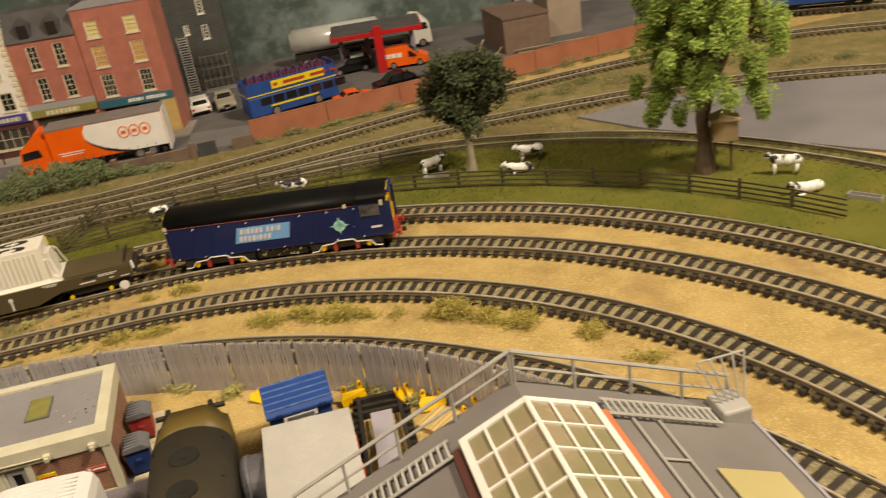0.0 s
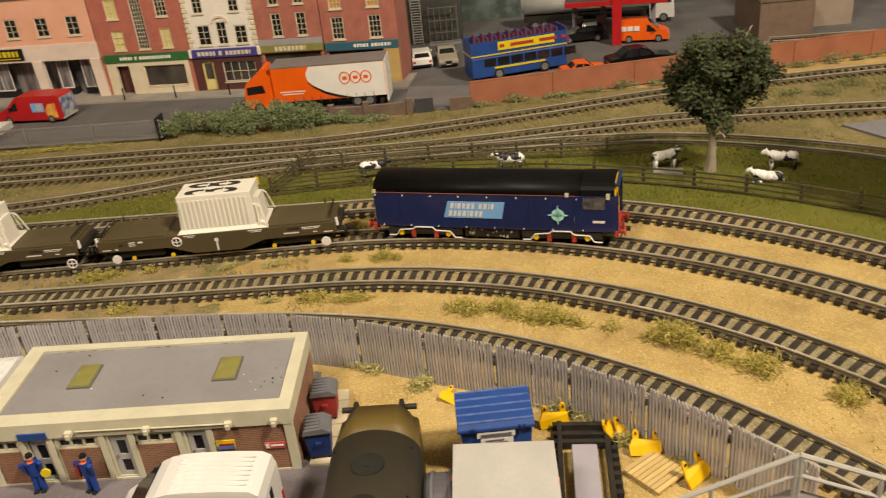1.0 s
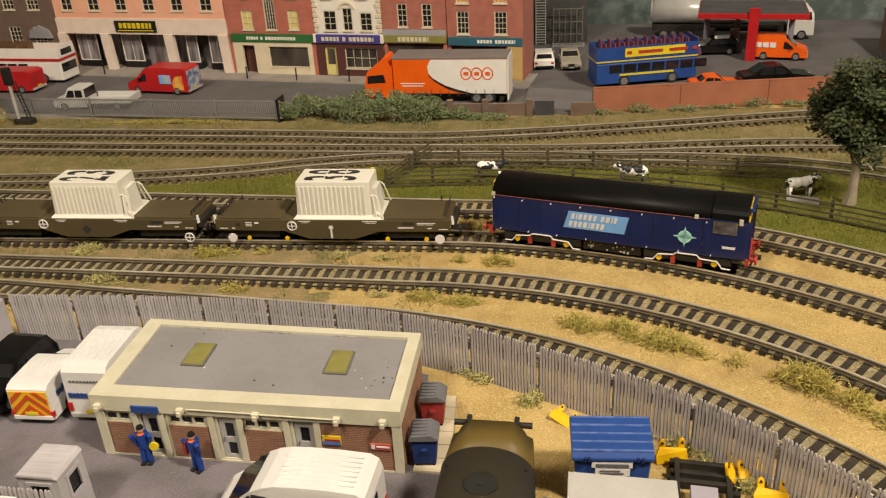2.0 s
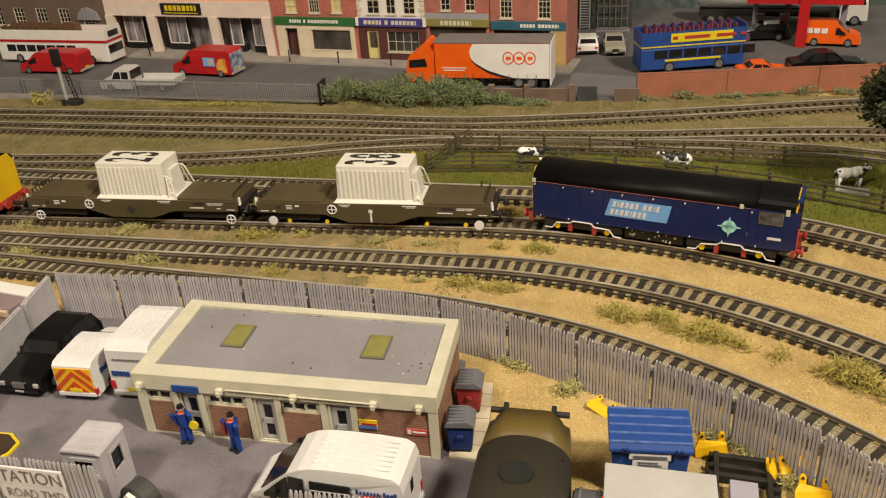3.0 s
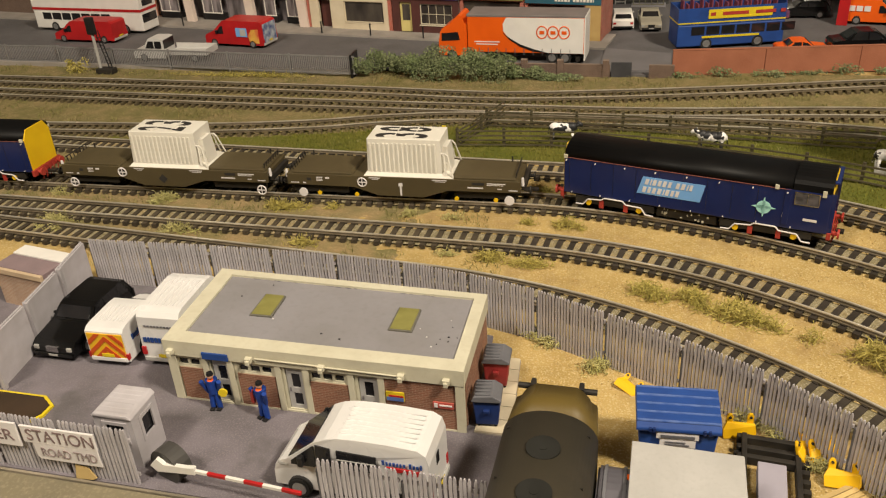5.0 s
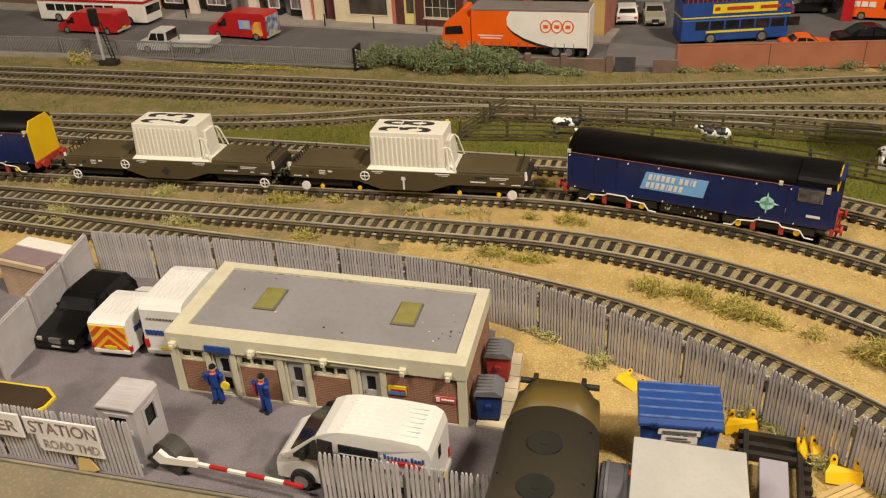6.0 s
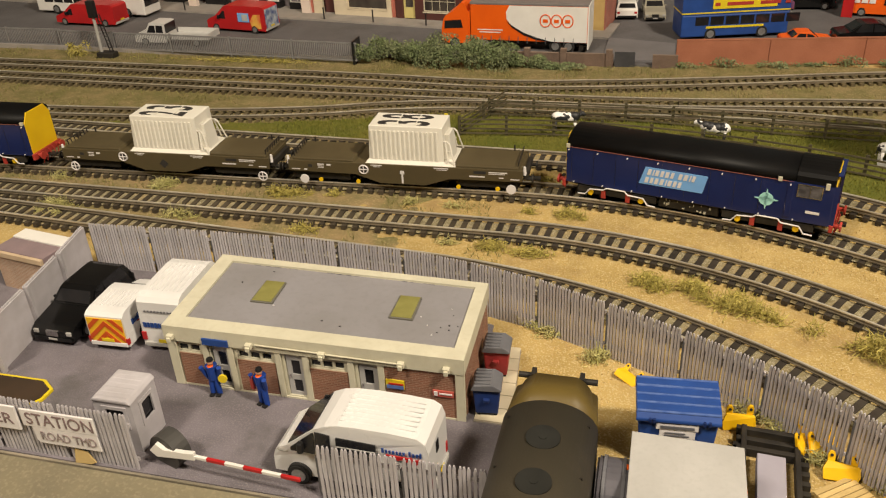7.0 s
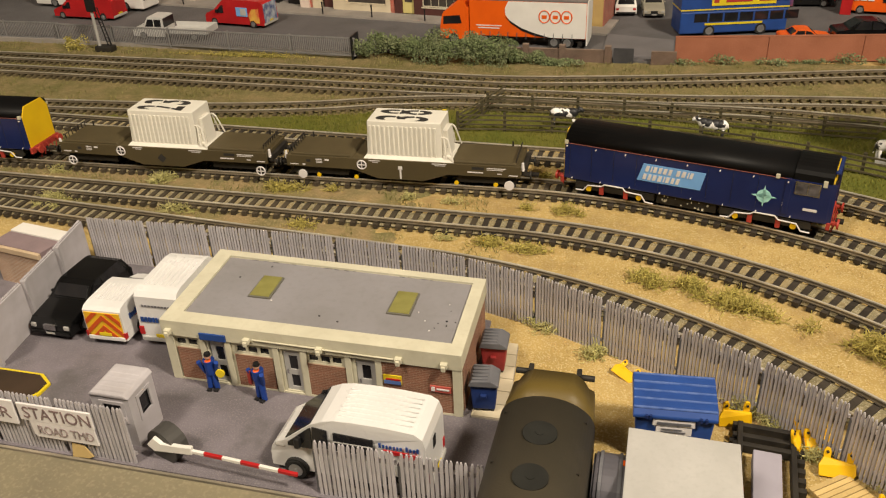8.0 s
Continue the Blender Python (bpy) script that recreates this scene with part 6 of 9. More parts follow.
for x in (-0.011, -0.0095, 0.010, 0.012):
    bm = bmesh.new()
    box(bm, x - 0.0005, x + 0.0005, -0.0104, -0.0084, 0.0225, 0.0245, 0, 0.0001)
    part("latch", bm, BINBLUE, dp)
for sx in (-1, 1):
    for y in (-0.005, 0.010):
        bm = bmesh.new()
        cyl(bm, (sx * 0.011, y, 0.0012), (1, 0, 0), 0.0012, 0.0015, 10)
        part("castor", bm, RUBBER, dp)

# pale container
wc = thing("site_container", pose(0.1225, 0.2880, 0), "pale grey site container with plain weathered roof", "container")
bm = bmesh.new()
box(bm, -0.0195, 0.0195, -0.035, 0.0275, 0.001, 0.0325, 0, 0.0004)
part("body", bm, LIGHTGREY, wc)
bm = bmesh.new()
prism(bm, [(-0.0200, -0.0355), (0.0200, -0.0355), (0.0204, 0.0270), (-0.0200, 0.0282)], 0.0325, 0.0340, "z", 0, 0.0003)
part("roof", bm, LIGHTGREY, wc, "flat pale grey card roof")
bm = bmesh.new()
for x, y in ((-0.0202, 0.0120), (0.0202, 0.0080), (0.0202, -0.012)):
    box(bm, x - 0.0006, x + 0.0006, y - 0.0012, y + 0.0012, 0.022, 0.031)
part("lamp", bm, ORANGE, wc)

# bogie frame with lilac box
bf = thing("wagon_frame", pose(0.1575, 0.3355, 0, 0, 0, -4), "black plastic bogie frame lying on the sand", "frame")
bm = bmesh.new()
for x in (-0.0105, 0.0105):
    box(bm, x - 0.0011, x + 0.0011, -0.036, 0.0260, 0.0005, 0.0055, 0, 0.0003)
part("side_beam", bm, FRAMEDARK, bf)
bm = bmesh.new()
for y in (0.0245, 0.0180, 0.0125):
    box(bm, -0.0135, 0.0125, y - 0.0012, y + 0.0012, 0.001, 0.0050, 0, 0.0002)
part("cross_beam", bm, FRAMEDARK, bf)
bm = bmesh.new()
for k in range(9):
    y = 0.015 - k * 0.0055
    box(bm, 0.0105, 0.0150, y - 0.0013, y + 0.0013, 0.0, 0.0035)
    box(bm, -0.0145, -0.0105, y - 0.0013, y + 0.0013, 0.0, 0.0035)
part_each("sleeper_end", bm, FRAMEDARK, bf)
bm = bmesh.new()
box(bm, -0.0055, 0.0055, -0.034, 0.0095, 0.0010, 0.0068, 0, 0.0004)
solid("lilac_box", bm, LILAC, "smooth lilac-grey box lying in the black frame", "box", m=pose(0.1575, 0.3340, 0, 0, 0, -4))


# yellow snowplough blades dumped by the fence
def plough(m, label):
    t = thing("plough_blade", m, label, "plough", "yellow plough blades")
    b = bmesh.new()
    pts = [(-0.0075, 0.0), (0.0070, 0.0), (0.0085, 0.0030), (0.0080, 0.0075), (-0.0060, 0.0085), (-0.0080, 0.0050)]
    prism(b, pts, -0.0008, 0.0008, "y", 0, 0.0003)
    for v in b.verts:
        v.co.y += 0.0035 * math.cos(v.co.x * 170) - 0.0028 + 0.25 * v.co.z
    part("blade", b, YELLOW, t)
    for x in (-0.0045, 0.0058):
        b = bmesh.new()
        prism(b, [(x - 0.0016, 0.0060), (x + 0.0016, 0.0060), (x + 0.0017, 0.0115), (x + 0.0008, 0.0132), (x - 0.0008, 0.0132), (x - 0.0017, 0.0115)], 0.0010, 0.0024, "y", 0, 0.0003)
        lg = part("lug", b, YELLOW, t)
        b = bmesh.new()
        cyl(b, (x, 0.0010, 0.0112), (0, 1, 0), 0.0007, 0.0012, 10)
        part("eye", b, FRAMEDARK, lg)
    return t


p0 = plough(pose(0.1465, 0.3650, 0.0006, 0, 0, 10) @ Matrix.Scale(0.85, 4), "yellow plastic plough blade with two lugs")
for m in (pose(0.0965, 0.3875, 0.0002, -62, 14, -30) @ Matrix.Scale(0.85, 4), pose(0.1725, 0.3560, 0.0006, -12, 0, 75), pose(0.1800, 0.3545, 0.0004, -20, 0, 35), pose(0.1845, 0.3410, 0.0006, -25, 0, -4), pose(0.2030, 0.3230, 0.0004, -20, 0, 40)):
    copy_thing(p0, m)

# pallet
pl = thing("pallet", pose(0.1865, 0.3285, 0.0004, 0, 0, 38), "pale wooden pallet lying on the sand", "pallet")
bm = bmesh.new()
box(bm, -0.0095, 0.0095, -0.0010, 0.0010, 0.0016, 0.0024)
sl = part("slat", bm, PALEWOOD, pl)
sl.matrix_basis = pose(0, -0.0085, 0)
for k in range(1, 8):
    twin(sl, pl, pose(0, -0.0085 + k * 0.00245, 0))
bm = bmesh.new()
box(bm, -0.0009, 0.0009, -0.0095, 0.0095, 0, 0.0016)
r0 = part("runner", bm, PALEWOOD, pl)
r0.matrix_basis = pose(-0.008, 0, 0)
for x in (0, 0.008):
    twin(r0, pl, pose(x, 0, 0))


# ---- the town ----
TOWN = Matrix.Translation((-0.32, 1.019, 0.0024)) @ Matrix.Rotation(radians(-7.8), 4, "Z")
REDBRICK = brick_mat("town_red_brick", (0.52, 0.125, 0.085), (0.44, 0.105, 0.072), (0.44, 0.25, 0.19))
DARKRED = brick_mat("town_dark_red_brick", (0.47, 0.13, 0.095), (0.39, 0.11, 0.08), (0.38, 0.23, 0.17))
BROWNBRICK = brick_mat("town_brown_brick", (0.16, 0.10, 0.075), (0.12, 0.08, 0.06), (0.22, 0.16, 0.12))
DARKSTONE = brick_mat("dark_stone", (0.055, 0.058, 0.058), (0.045, 0.047, 0.048), (0.075, 0.075, 0.07), 0.006, 0.003)
PEACH = mat("peach_render", (0.80, 0.43, 0.30), (0.74, 0.38, 0.26), 40, 0.8, 0.1)
PINKSTONE = mat("pale_pink_stone", (0.76, 0.64, 0.56), (0.69, 0.57, 0.49), 60, 0.8, 0.1)
SHOPCREAM = mat("shop_cream", (0.70, 0.61, 0.45), (0.63, 0.54, 0.39), 60, 0.7)
RENDERW = mat("white_render", (0.80, 0.76, 0.70), (0.74, 0.70, 0.64), 40, 0.8, 0.1)
SLATE = mat("slate_roof", (0.085, 0.082, 0.085), (0.065, 0.062, 0.064), 60, 0.7, 0.4)
FRAMEW = mat("window_cream", (0.66, 0.60, 0.46), (0.60, 0.54, 0.40), 90, 0.6)
BLIND = mat("yellow_blind", (0.70, 0.60, 0.24), (0.64, 0.54, 0.20), 50, 0.7)
GREENSIGN = mat("fascia_green", (0.035, 0.15, 0.045), (0.03, 0.12, 0.035), 60, 0.5)
VIOLET = mat("fascia_violet", (0.075, 0.06, 0.27), (0.06, 0.05, 0.22), 60, 0.5)
OLIVESIGN = mat("fascia_olive", (0.26, 0.25, 0.07), (0.22, 0.21, 0.06), 60, 0.6)
TEALSIGN = mat("fascia_teal", (0.035, 0.13, 0.19), (0.03, 0.11, 0.16), 60, 0.5)
SHOPGLASS = mat("shop_glass", (0.10, 0.085, 0.07), (0.035, 0.03, 0.028), 45, 0.15, stretch=(1, 1, 0.35))
LILACGLASS = mat("curtained_glass", (0.34, 0.30, 0.31), (0.09, 0.08, 0.085), 80, 0.3, stretch=(2, 1, 0.3))
WINEWOOD = mat("wine_shopfront", (0.10, 0.035, 0.03), (0.08, 0.03, 0.026), 60, 0.6)
TANDOOR = mat("tan_door", (0.52, 0.36, 0.14), (0.46, 0.31, 0.12), 60, 0.6)


def bars_text(x0, x1, z0, h, y, material, parent, gaps=(), seed=1):
    """A row of upright bars that stands in for a shop's name."""
    rr = random.Random(seed)
    b = bmesh.new()
    x, i = x0, 0
    while x < x1:
        w = rr.uniform(0.55, 0.9) * h
        if i in gaps:
            x += h * 0.7
        box(b, x, min(x1, x + w), y - 0.0004, y + 0.0003, z0, z0 + h)
        x += w + h * 0.28
        i += 1
    part_each("bar", b, material, parent, "bars in place of a shop name")


def sash(parent, x0, x1, z0, z1, cols, rows, pane_mat, y=0.0, depth=0.0022, sill=True, frame=None, arch=False):
    fr = frame or FRAMEW
    b = bmesh.new()
    holes = []
    e = 0.0009
    cw, rh = (x1 - x0 - 2 * e) / cols, (z1 - z0 - 2 * e) / rows
    for i in range(cols):
        for j in range(rows):
            holes.append((x0 + e + cw * i + 0.00022, x0 + e + cw * (i + 1) - 0.00022, z0 + e + rh * j + 0.00022, z0 + e + rh * (j + 1) - 0.00022))
    wall_with_holes(b, x0, x1, z0, z1, holes, y + 0.0006, y + 0.0013)
    w = part("window", b, fr, parent)
    b = bmesh.new()
    box(b, x0 + 0.0002, x1 - 0.0002, y + 0.0014, y + depth - 0.0003, z0 + 0.0002, z1 - 0.0002)
    part("pane", b, pane_mat, w)
    if sill:
        b = bmesh.new()
        box(b, x0 - 0.0010, x1 + 0.0010, y - 0.0012, y + 0.0004, z0 - 0.0013, z0)
        part("sill", b, fr, w)
    return w


def shop_house(u0, u1, top, wall_mat, openings, label, depth=0.05, roof="flat"):
    """A town house front with true openings; openings: (x0, x1, z0, z1, cols, rows, pane material)."""
    t = thing("town_house", TOWN @ Matrix.Translation((u0, 0, 0)), label, "building", "town houses")
    b = bmesh.new()
    W = u1 - u0
    wall_with_holes(b, 0, W, 0.0, top, [(o[0] - u0, o[1] - u0, o[2], o[3]) for o in openings], 0, 0.0030)
    part("wall", b, wall_mat, t)
    b = bmesh.new()
    box(b, 0, 0.002, 0.003, depth, 0, top)
    box(b, W - 0.002, W, 0.003, depth, 0, top)
    box(b, 0.002, W - 0.002, depth - 0.002, depth, 0, top)
    part_each("side_wall", b, wall_mat, t)
    for o in openings:
        if o[4]:
            sash(t, o[0] - u0, o[1] - u0, o[2], o[3], o[4], o[5], o[6])
    b = bmesh.new()
    if roof == "flat":
        box(b, -0.0008, W + 0.0008, -0.0008, depth, top, top + 0.002)
    else:
        prism(b, [(-0.0015, top), (depth, top), (depth, top + 0.030), (0.016, top + 0.030), (0.004, top + 0.010)], 0, W, "x")
    part("roof", b, SLATE if roof != "flat" else CONCRETE, t)
    return t


# peach shop
t = shop_house(-0.237, 0.004, 0.1185, PEACH, [(-0.234, 0.001, 0.0, 0.0465, 0, 0, None)] + [(-0.2245 + 0.0395 * i, -0.2085 + 0.0395 * i, 0.0745, 0.0965, 2, 3, SMOKED) for i in range(6)], "long peach-rendered shop with pale columns and black sign", 0.06, "slope")
D = 0.237
b = bmesh.new()
box(b, -0.001, 0.242, -0.0012, 0.0006, 0.0465, 0.0655)
fa = part("fascia", b, PINKSTONE, t, "pale pinkish stone fascia band")
b = bmesh.new()
box(b, D - 0.150, D - 0.0915, -0.0028, -0.0010, 0.0495, 0.0630, 0, 0.0003)
sg = part("shop_sign", b, BLACK, t, "black shop sign with yellow marks")
bars_text(D - 0.1435, D - 0.0975, 0.0540, 0.0065, -0.0028, SIGNYEL, sg, seed=3)
b = bmesh.new()
box(b, D - 0.146, D - 0.0955, -0.0030, -0.0026, 0.0508, 0.0518)
part_each("bar", b, SIGNYEL, sg)
for u in (-0.236, -0.172, -0.0805, -0.0055):
    b = bmesh.new()
    prism(b, [(D + u - 0.0005, 0.0), (D + u + 0.0115, 0.0), (D + u + 0.0095, 0.0468), (D + u - 0.0025, 0.0468)], -0.0030, 0.0030, "y")
    part("column", b, PINKSTONE, t)
b = bmesh.new()
box(b, 0.002, 0.238, 0.022, 0.024, 0.0, 0.0465)
part("shop_back", b, LILACGLASS, t, "dim shop interior with greyish curtains")
b = bmesh.new()
box(b, 0.002, 0.238, 0.0031, 0.022, 0.0, 0.0016)
part("shop_floor", b, PAVING, t)
for u0, u1 in ((-0.222, -0.192), (-0.155, -0.126), (-0.062, -0.046), (-0.030, -0.008)):
    sash(t, D + u0, D + u1, 0.0100, 0.0440, 2 if u1 - u0 > 0.02 else 1, 1, LILACGLASS, y=0.010, sill=False, frame=RENDERW)
    b = bmesh.new()
    box(b, D + u0 - 0.001, D + u1 + 0.001, 0.0100, 0.0200, 0.0, 0.0100)
    part("stall_riser", b, BLACK, t)

# red brick shop with green fascia
t = shop_house(0.0055, 0.1180, 0.136, REDBRICK, [(0.010, 0.113, 0.0, 0.0375, 0, 0, None), (0.026, 0.0405, 0.0535, 0.0755, 2, 3, BLIND), (0.0862, 0.0992, 0.0540, 0.0760, 2, 3, BLIND), (0.0565, 0.0705, 0.0535, 0.128, 4, 16, SMOKED), (0.0255, 0.0400, 0.0890, 0.1110, 2, 3, BLIND), (0.0865, 0.1004, 0.0890, 0.1110, 3, 4, SMOKED)], "tall red brick shop with green fascia and yellow blinds")
b = bmesh.new()
box(b, 0.0035, 0.1105, -0.0022, 0.0006, 0.0395, 0.0490, 0, 0.0003)
sg = part("fascia", b, GREENSIGN, t, "dark green shop fascia")
bars_text(0.0245, 0.0880, 0.0425, 0.0036, -0.0022, RENDERW, sg, gaps=(5, 6), seed=4)
b = bmesh.new()
wall_with_holes(b, 0.0045, 0.1075, 0.0, 0.0395, [(0.0165, 0.0325, 0.0, 0.0355), (0.0505, 0.1020, 0.0100, 0.0345)], -0.0012, 0.0026)
part("shopfront", b, SHOPCREAM, t, "cream shopfront")
sash(t, 0.0505, 0.1020, 0.0100, 0.0345, 1, 1, SHOPGLASS, y=-0.0004, frame=SHOPCREAM)
b = bmesh.new()
box(b, 0.0165, 0.0325, 0.0060, 0.0070, 0.0, 0.0360)
part("door", b, WINEWOOD, t)

# white rendered shop with quoins
t = shop_house(0.1190, 0.2010, 0.142, RENDERW, [(0.1215, 0.1985, 0.0, 0.0375, 0, 0, None), (0.1310, 0.1465, 0.0535, 0.0760, 2, 3, SMOKED), (0.1545, 0.1665, 0.0535, 0.0790, 2, 3, SMOKED), (0.1755, 0.1900, 0.0535, 0.0740, 2, 3, SMOKED), (0.1310, 0.1430, 0.0890, 0.1140, 2, 4, SMOKED), (0.1735, 0.1855, 0.0890, 0.1140, 2, 4, SMOKED)], "white rendered shop with quoins and violet fascia")
b = bmesh.new()
box(b, -0.0015, 0.0825, -0.0030, 0.0006, 0.0400, 0.0495, 0, 0.0003)
sg = part("fascia", b, VIOLET, t, "violet blue shop fascia")
bars_text(0.0080, 0.0720, 0.0425, 0.0046, -0.0030, FRAMEW, sg, gaps=(5, 6), seed=6)
b = bmesh.new()
box(b, -0.0025, 0.0010, -0.0036, 0.0006, 0.0405, 0.0500, 0, 0.0006)
box(b, 0.0800, 0.0840, -0.0036, 0.0006, 0.0405, 0.0500, 0, 0.0006)
part("console", b, RENDERW, t)
b = bmesh.new()
for k in range(16):
    z = 0.0515 + k * 0.0056
    w = 0.0062 if k % 2 else 0.0042
    box(b, -0.0006, w, -0.0010, 0.0004, z, z + 0.0042, 0, 0.0003)
    box(b, 0.0820 - w, 0.0826, -0.0010, 0.0004, z, z + 0.0042, 0, 0.0003)
part_each("quoin", b, SHOPCREAM, t, "pale toothed corner quoins")
b = bmesh.new()
for k in range(13):
    a0, a1 = math.pi * k / 13, math.pi * (k + 1) / 13
    prism(b, [(0.0415 + 0.0075 * math.cos(a0), 0.0780 + 0.0055 * math.sin(a0)), (0.0415 + 0.0100 * math.cos(a0), 0.0780 + 0.0080 * math.sin(a0)), (0.0415 + 0.0100 * math.cos(a1), 0.0780 + 0.0080 * math.sin(a1)), (0.0415 + 0.0075 * math.cos(a1), 0.0780 + 0.0055 * math.sin(a1))], -0.0012, 0.0005, "y")
part("window_arch", b, SHOPCREAM, t)
b = bmesh.new()
wall_with_holes(b, 0.0, 0.0820, 0.0, 0.0400, [(0.0090, 0.0240, 0.0020, 0.0360), (0.0345, 0.0740, 0.0110, 0.0345)], -0.0012, 0.0026)
part("shopfront", b, WINEWOOD, t, "wine-brown shopfront")
b = bmesh.new()
box(b, 0.0090, 0.0240, 0.0014, 0.0024, 0.0020, 0.0360)
d = part("door", b, BLIND, t, "pale yellow shop door")
b = bmesh.new()
box(b, 0.0120, 0.0210, 0.0009, 0.0016, 0.0150, 0.0330)
part("pane", b, SHOPGLASS, d)
sash(t, 0.0345, 0.0740, 0.0110, 0.0345, 4, 2, SHOPGLASS, y=-0.0004, frame=FRAMEW)

# red-brown brick house with olive fascia and dormers
t = shop_house(0.2020, 0.2765, 0.124, DARKRED, [(0.206, 0.272, 0.0, 0.040, 0, 0, None)] + [(u, u + 0.0115, z, z + 0.0255, 2, 4, SMOKED) for u in (0.2205, 0.2490) for z in (0.0585, 0.0930)], "red-brown brick house with olive fascia and slate mansard", 0.055, "slope")
b = bmesh.new()
box(b, 0.0, 0.0740, -0.0022, 0.0006, 0.0415, 0.0500, 0, 0.0003)
sg = part("fascia", b, OLIVESIGN, t, "olive green shop fascia")
bars_text(0.0180, 0.0540, 0.0430, 0.0050, -0.0022, FRAMEW, sg, seed=8)
b = bmesh.new()
prism(b, [(-0.0020, 0.0500), (0.0006, 0.0500), (0.0006, 0.0560), (-0.0010, 0.0560)], 0.0, 0.0740, "x")
part("ledge", b, CONCRETE, t)
b = bmesh.new()
box(b, 0.004, 0.070, 0.0032, 0.0042, 0, 0.040)
part("shop_back", b, SHOPGLASS, t)
for u in (0.013, 0.044):
    b = bmesh.new()
    prism(b, [(u, 0.124), (u + 0.017, 0.124), (u + 0.017, 0.142), (u + 0.0085, 0.149), (u, 0.142)], 0.001, 0.020, "y")
    dm = part("dormer", b, SLATE, t)
    b = bmesh.new()
    box(b, u + 0.003, u + 0.014, 0.0000, 0.0012, 0.127, 0.141)
    part("pane", b, SMOKED, dm)

# dark red corner house with teal fascia
LIT = mat("amber_pane", (0.55, 0.30, 0.08), (0.48, 0.25, 0.06), 60, 0.5)
t = shop_house(0.2775, 0.3620, 0.148, DARKRED, [(0.281, 0.343, 0.0, 0.0385, 0, 0, None)] + [(u, u + 0.0140, z0, z1, 3, 4, pm) for u in (0.2885, 0.3305) for z0, z1, pm in ((0.0515, 0.0760, SMOKED), (0.0845, 0.1080, LIT), (0.1165, 0.1350, BLIND))], "dark red brick corner house with teal fascia", 0.055)
b = bmesh.new()
box(b, 0.001, 0.0835, -0.0022, 0.0006, 0.0395, 0.0485, 0, 0.0003)
sg = part("fascia", b, TEALSIGN, t, "teal blue shop fascia")
bars_text(0.0340, 0.0760, 0.0425, 0.0036, -0.0022, RENDERW, sg, gaps=(5,), seed=9)
b = bmesh.new()
box(b, 0.0670, 0.0835, -0.0016, 0.0004, 0.0, 0.0395)
part("door_pier", b, TANDOOR, t, "tan panelled door pier")
b = bmesh.new()
box(b, 0.004, 0.066, 0.0032, 0.0042, 0, 0.0385)
part("shop_back", b, SHOPGLASS, t)

# brown house at the west end
t = shop_house(-0.52, -0.2385, 0.125, BROWNBRICK, [(-0.505 + 0.038 * i, -0.487 + 0.038 * i, z, z + 0.024, 3, 4, SMOKED) for i in range(7) for z in (0.030, 0.075)], "long dark brown brick house with white sash windows", 0.06)
b = bmesh.new()
prism(b, [(0.236, 0.040), (0.272, 0.040), (0.268, 0.050), (0.254, 0.056), (0.240, 0.050)], -0.003, 0.0006, "y")
part("door_hood", b, CONCRETE, t)

# dark stone building down the lane
t = thing("stone_mill", pose(0.024, 1.145, 0.0024), "tall dark grey stone mill with ladder and cage", "building")
b = bmesh.new()
ops = [(0.052, 0.060, 0.098, 0.116), (0.052, 0.060, 0.066, 0.084), (0.030, 0.036, 0.075, 0.087)]
wall_with_holes(b, -0.02, 0.082, 0, 0.21, ops, 0, 0.003)
box(b, 0.079, 0.082, 0.003, 0.07, 0, 0.21)
part("wall", b, DARKSTONE, t)
for o in ops:
    sash(t, *o, 3, 4, SMOKED, frame=RENDERW)
b = bmesh.new()
for s in (0.0180, 0.0300):
    rod(b, (s, -0.003, 0), (s, -0.003, 0.075), 0.0007)
for k in range(22):
    rod(b, (0.018, -0.003, 0.003 + k * 0.0033), (0.030, -0.003, 0.003 + k * 0.0033), 0.0006, 5)
part("ladder", b, TIN, t, "grey ladder")
b = bmesh.new()
for s in np.linspace(0.040, 0.076, 6):
    rod(b, (s, -0.012, 0.0), (s, -0.012, 0.046), 0.0006, 5)
for z in (0.002, 0.015, 0.030, 0.046):
    rod(b, (0.040, -0.012, z), (0.076, -0.012, z), 0.0006, 5)
    rod(b, (0.040, -0.012, z), (0.040, 0, z), 0.0006, 5)
    rod(b, (0.076, -0.012, z), (0.076, 0, z), 0.0006, 5)
part_each("cage_bar", b, mat("cage_grey", (0.20, 0.185, 0.13), (0.15, 0.14, 0.10), 90, 0.6), t, "dull grey-green wire cage")
b = bmesh.new()
box(b, 0.038, 0.079, -0.016, -0.0002, 0.0, 0.0016)
part("plinth", b, CONCRETE, t)

# pavement, kerb, bollards
b = bmesh.new()
prism(b, [(-0.53, -0.0285), (0.372, -0.0265), (0.372, 0.03), (-0.53, 0.03)], 0.0, 0.0020, "z", 0)
solid("pavement", b, PAVING, "pale slab pavement along the shop fronts", "pavement", kind="structure", m=TOWN)
bo = thing("bollard", TOWN @ pose(0.036, -0.024, 0.0020), "thin dark grey pavement bollard", "bollard", "pavement bollards")
b = bmesh.new()
cyl(b, (0, 0, 0.0062), (0, 0, 1), 0.0009, 0.0124, 8, 0.0008)
cyl(b, (0, 0, 0.0130), (0, 0, 1), 0.0011, 0.0012, 8)
part("shaft", b, BLACK, bo)
for u in (0.100, 0.166, -0.163, -0.06, -0.26):
    copy_thing(bo, TOWN @ pose(u, -0.024, 0.0020))
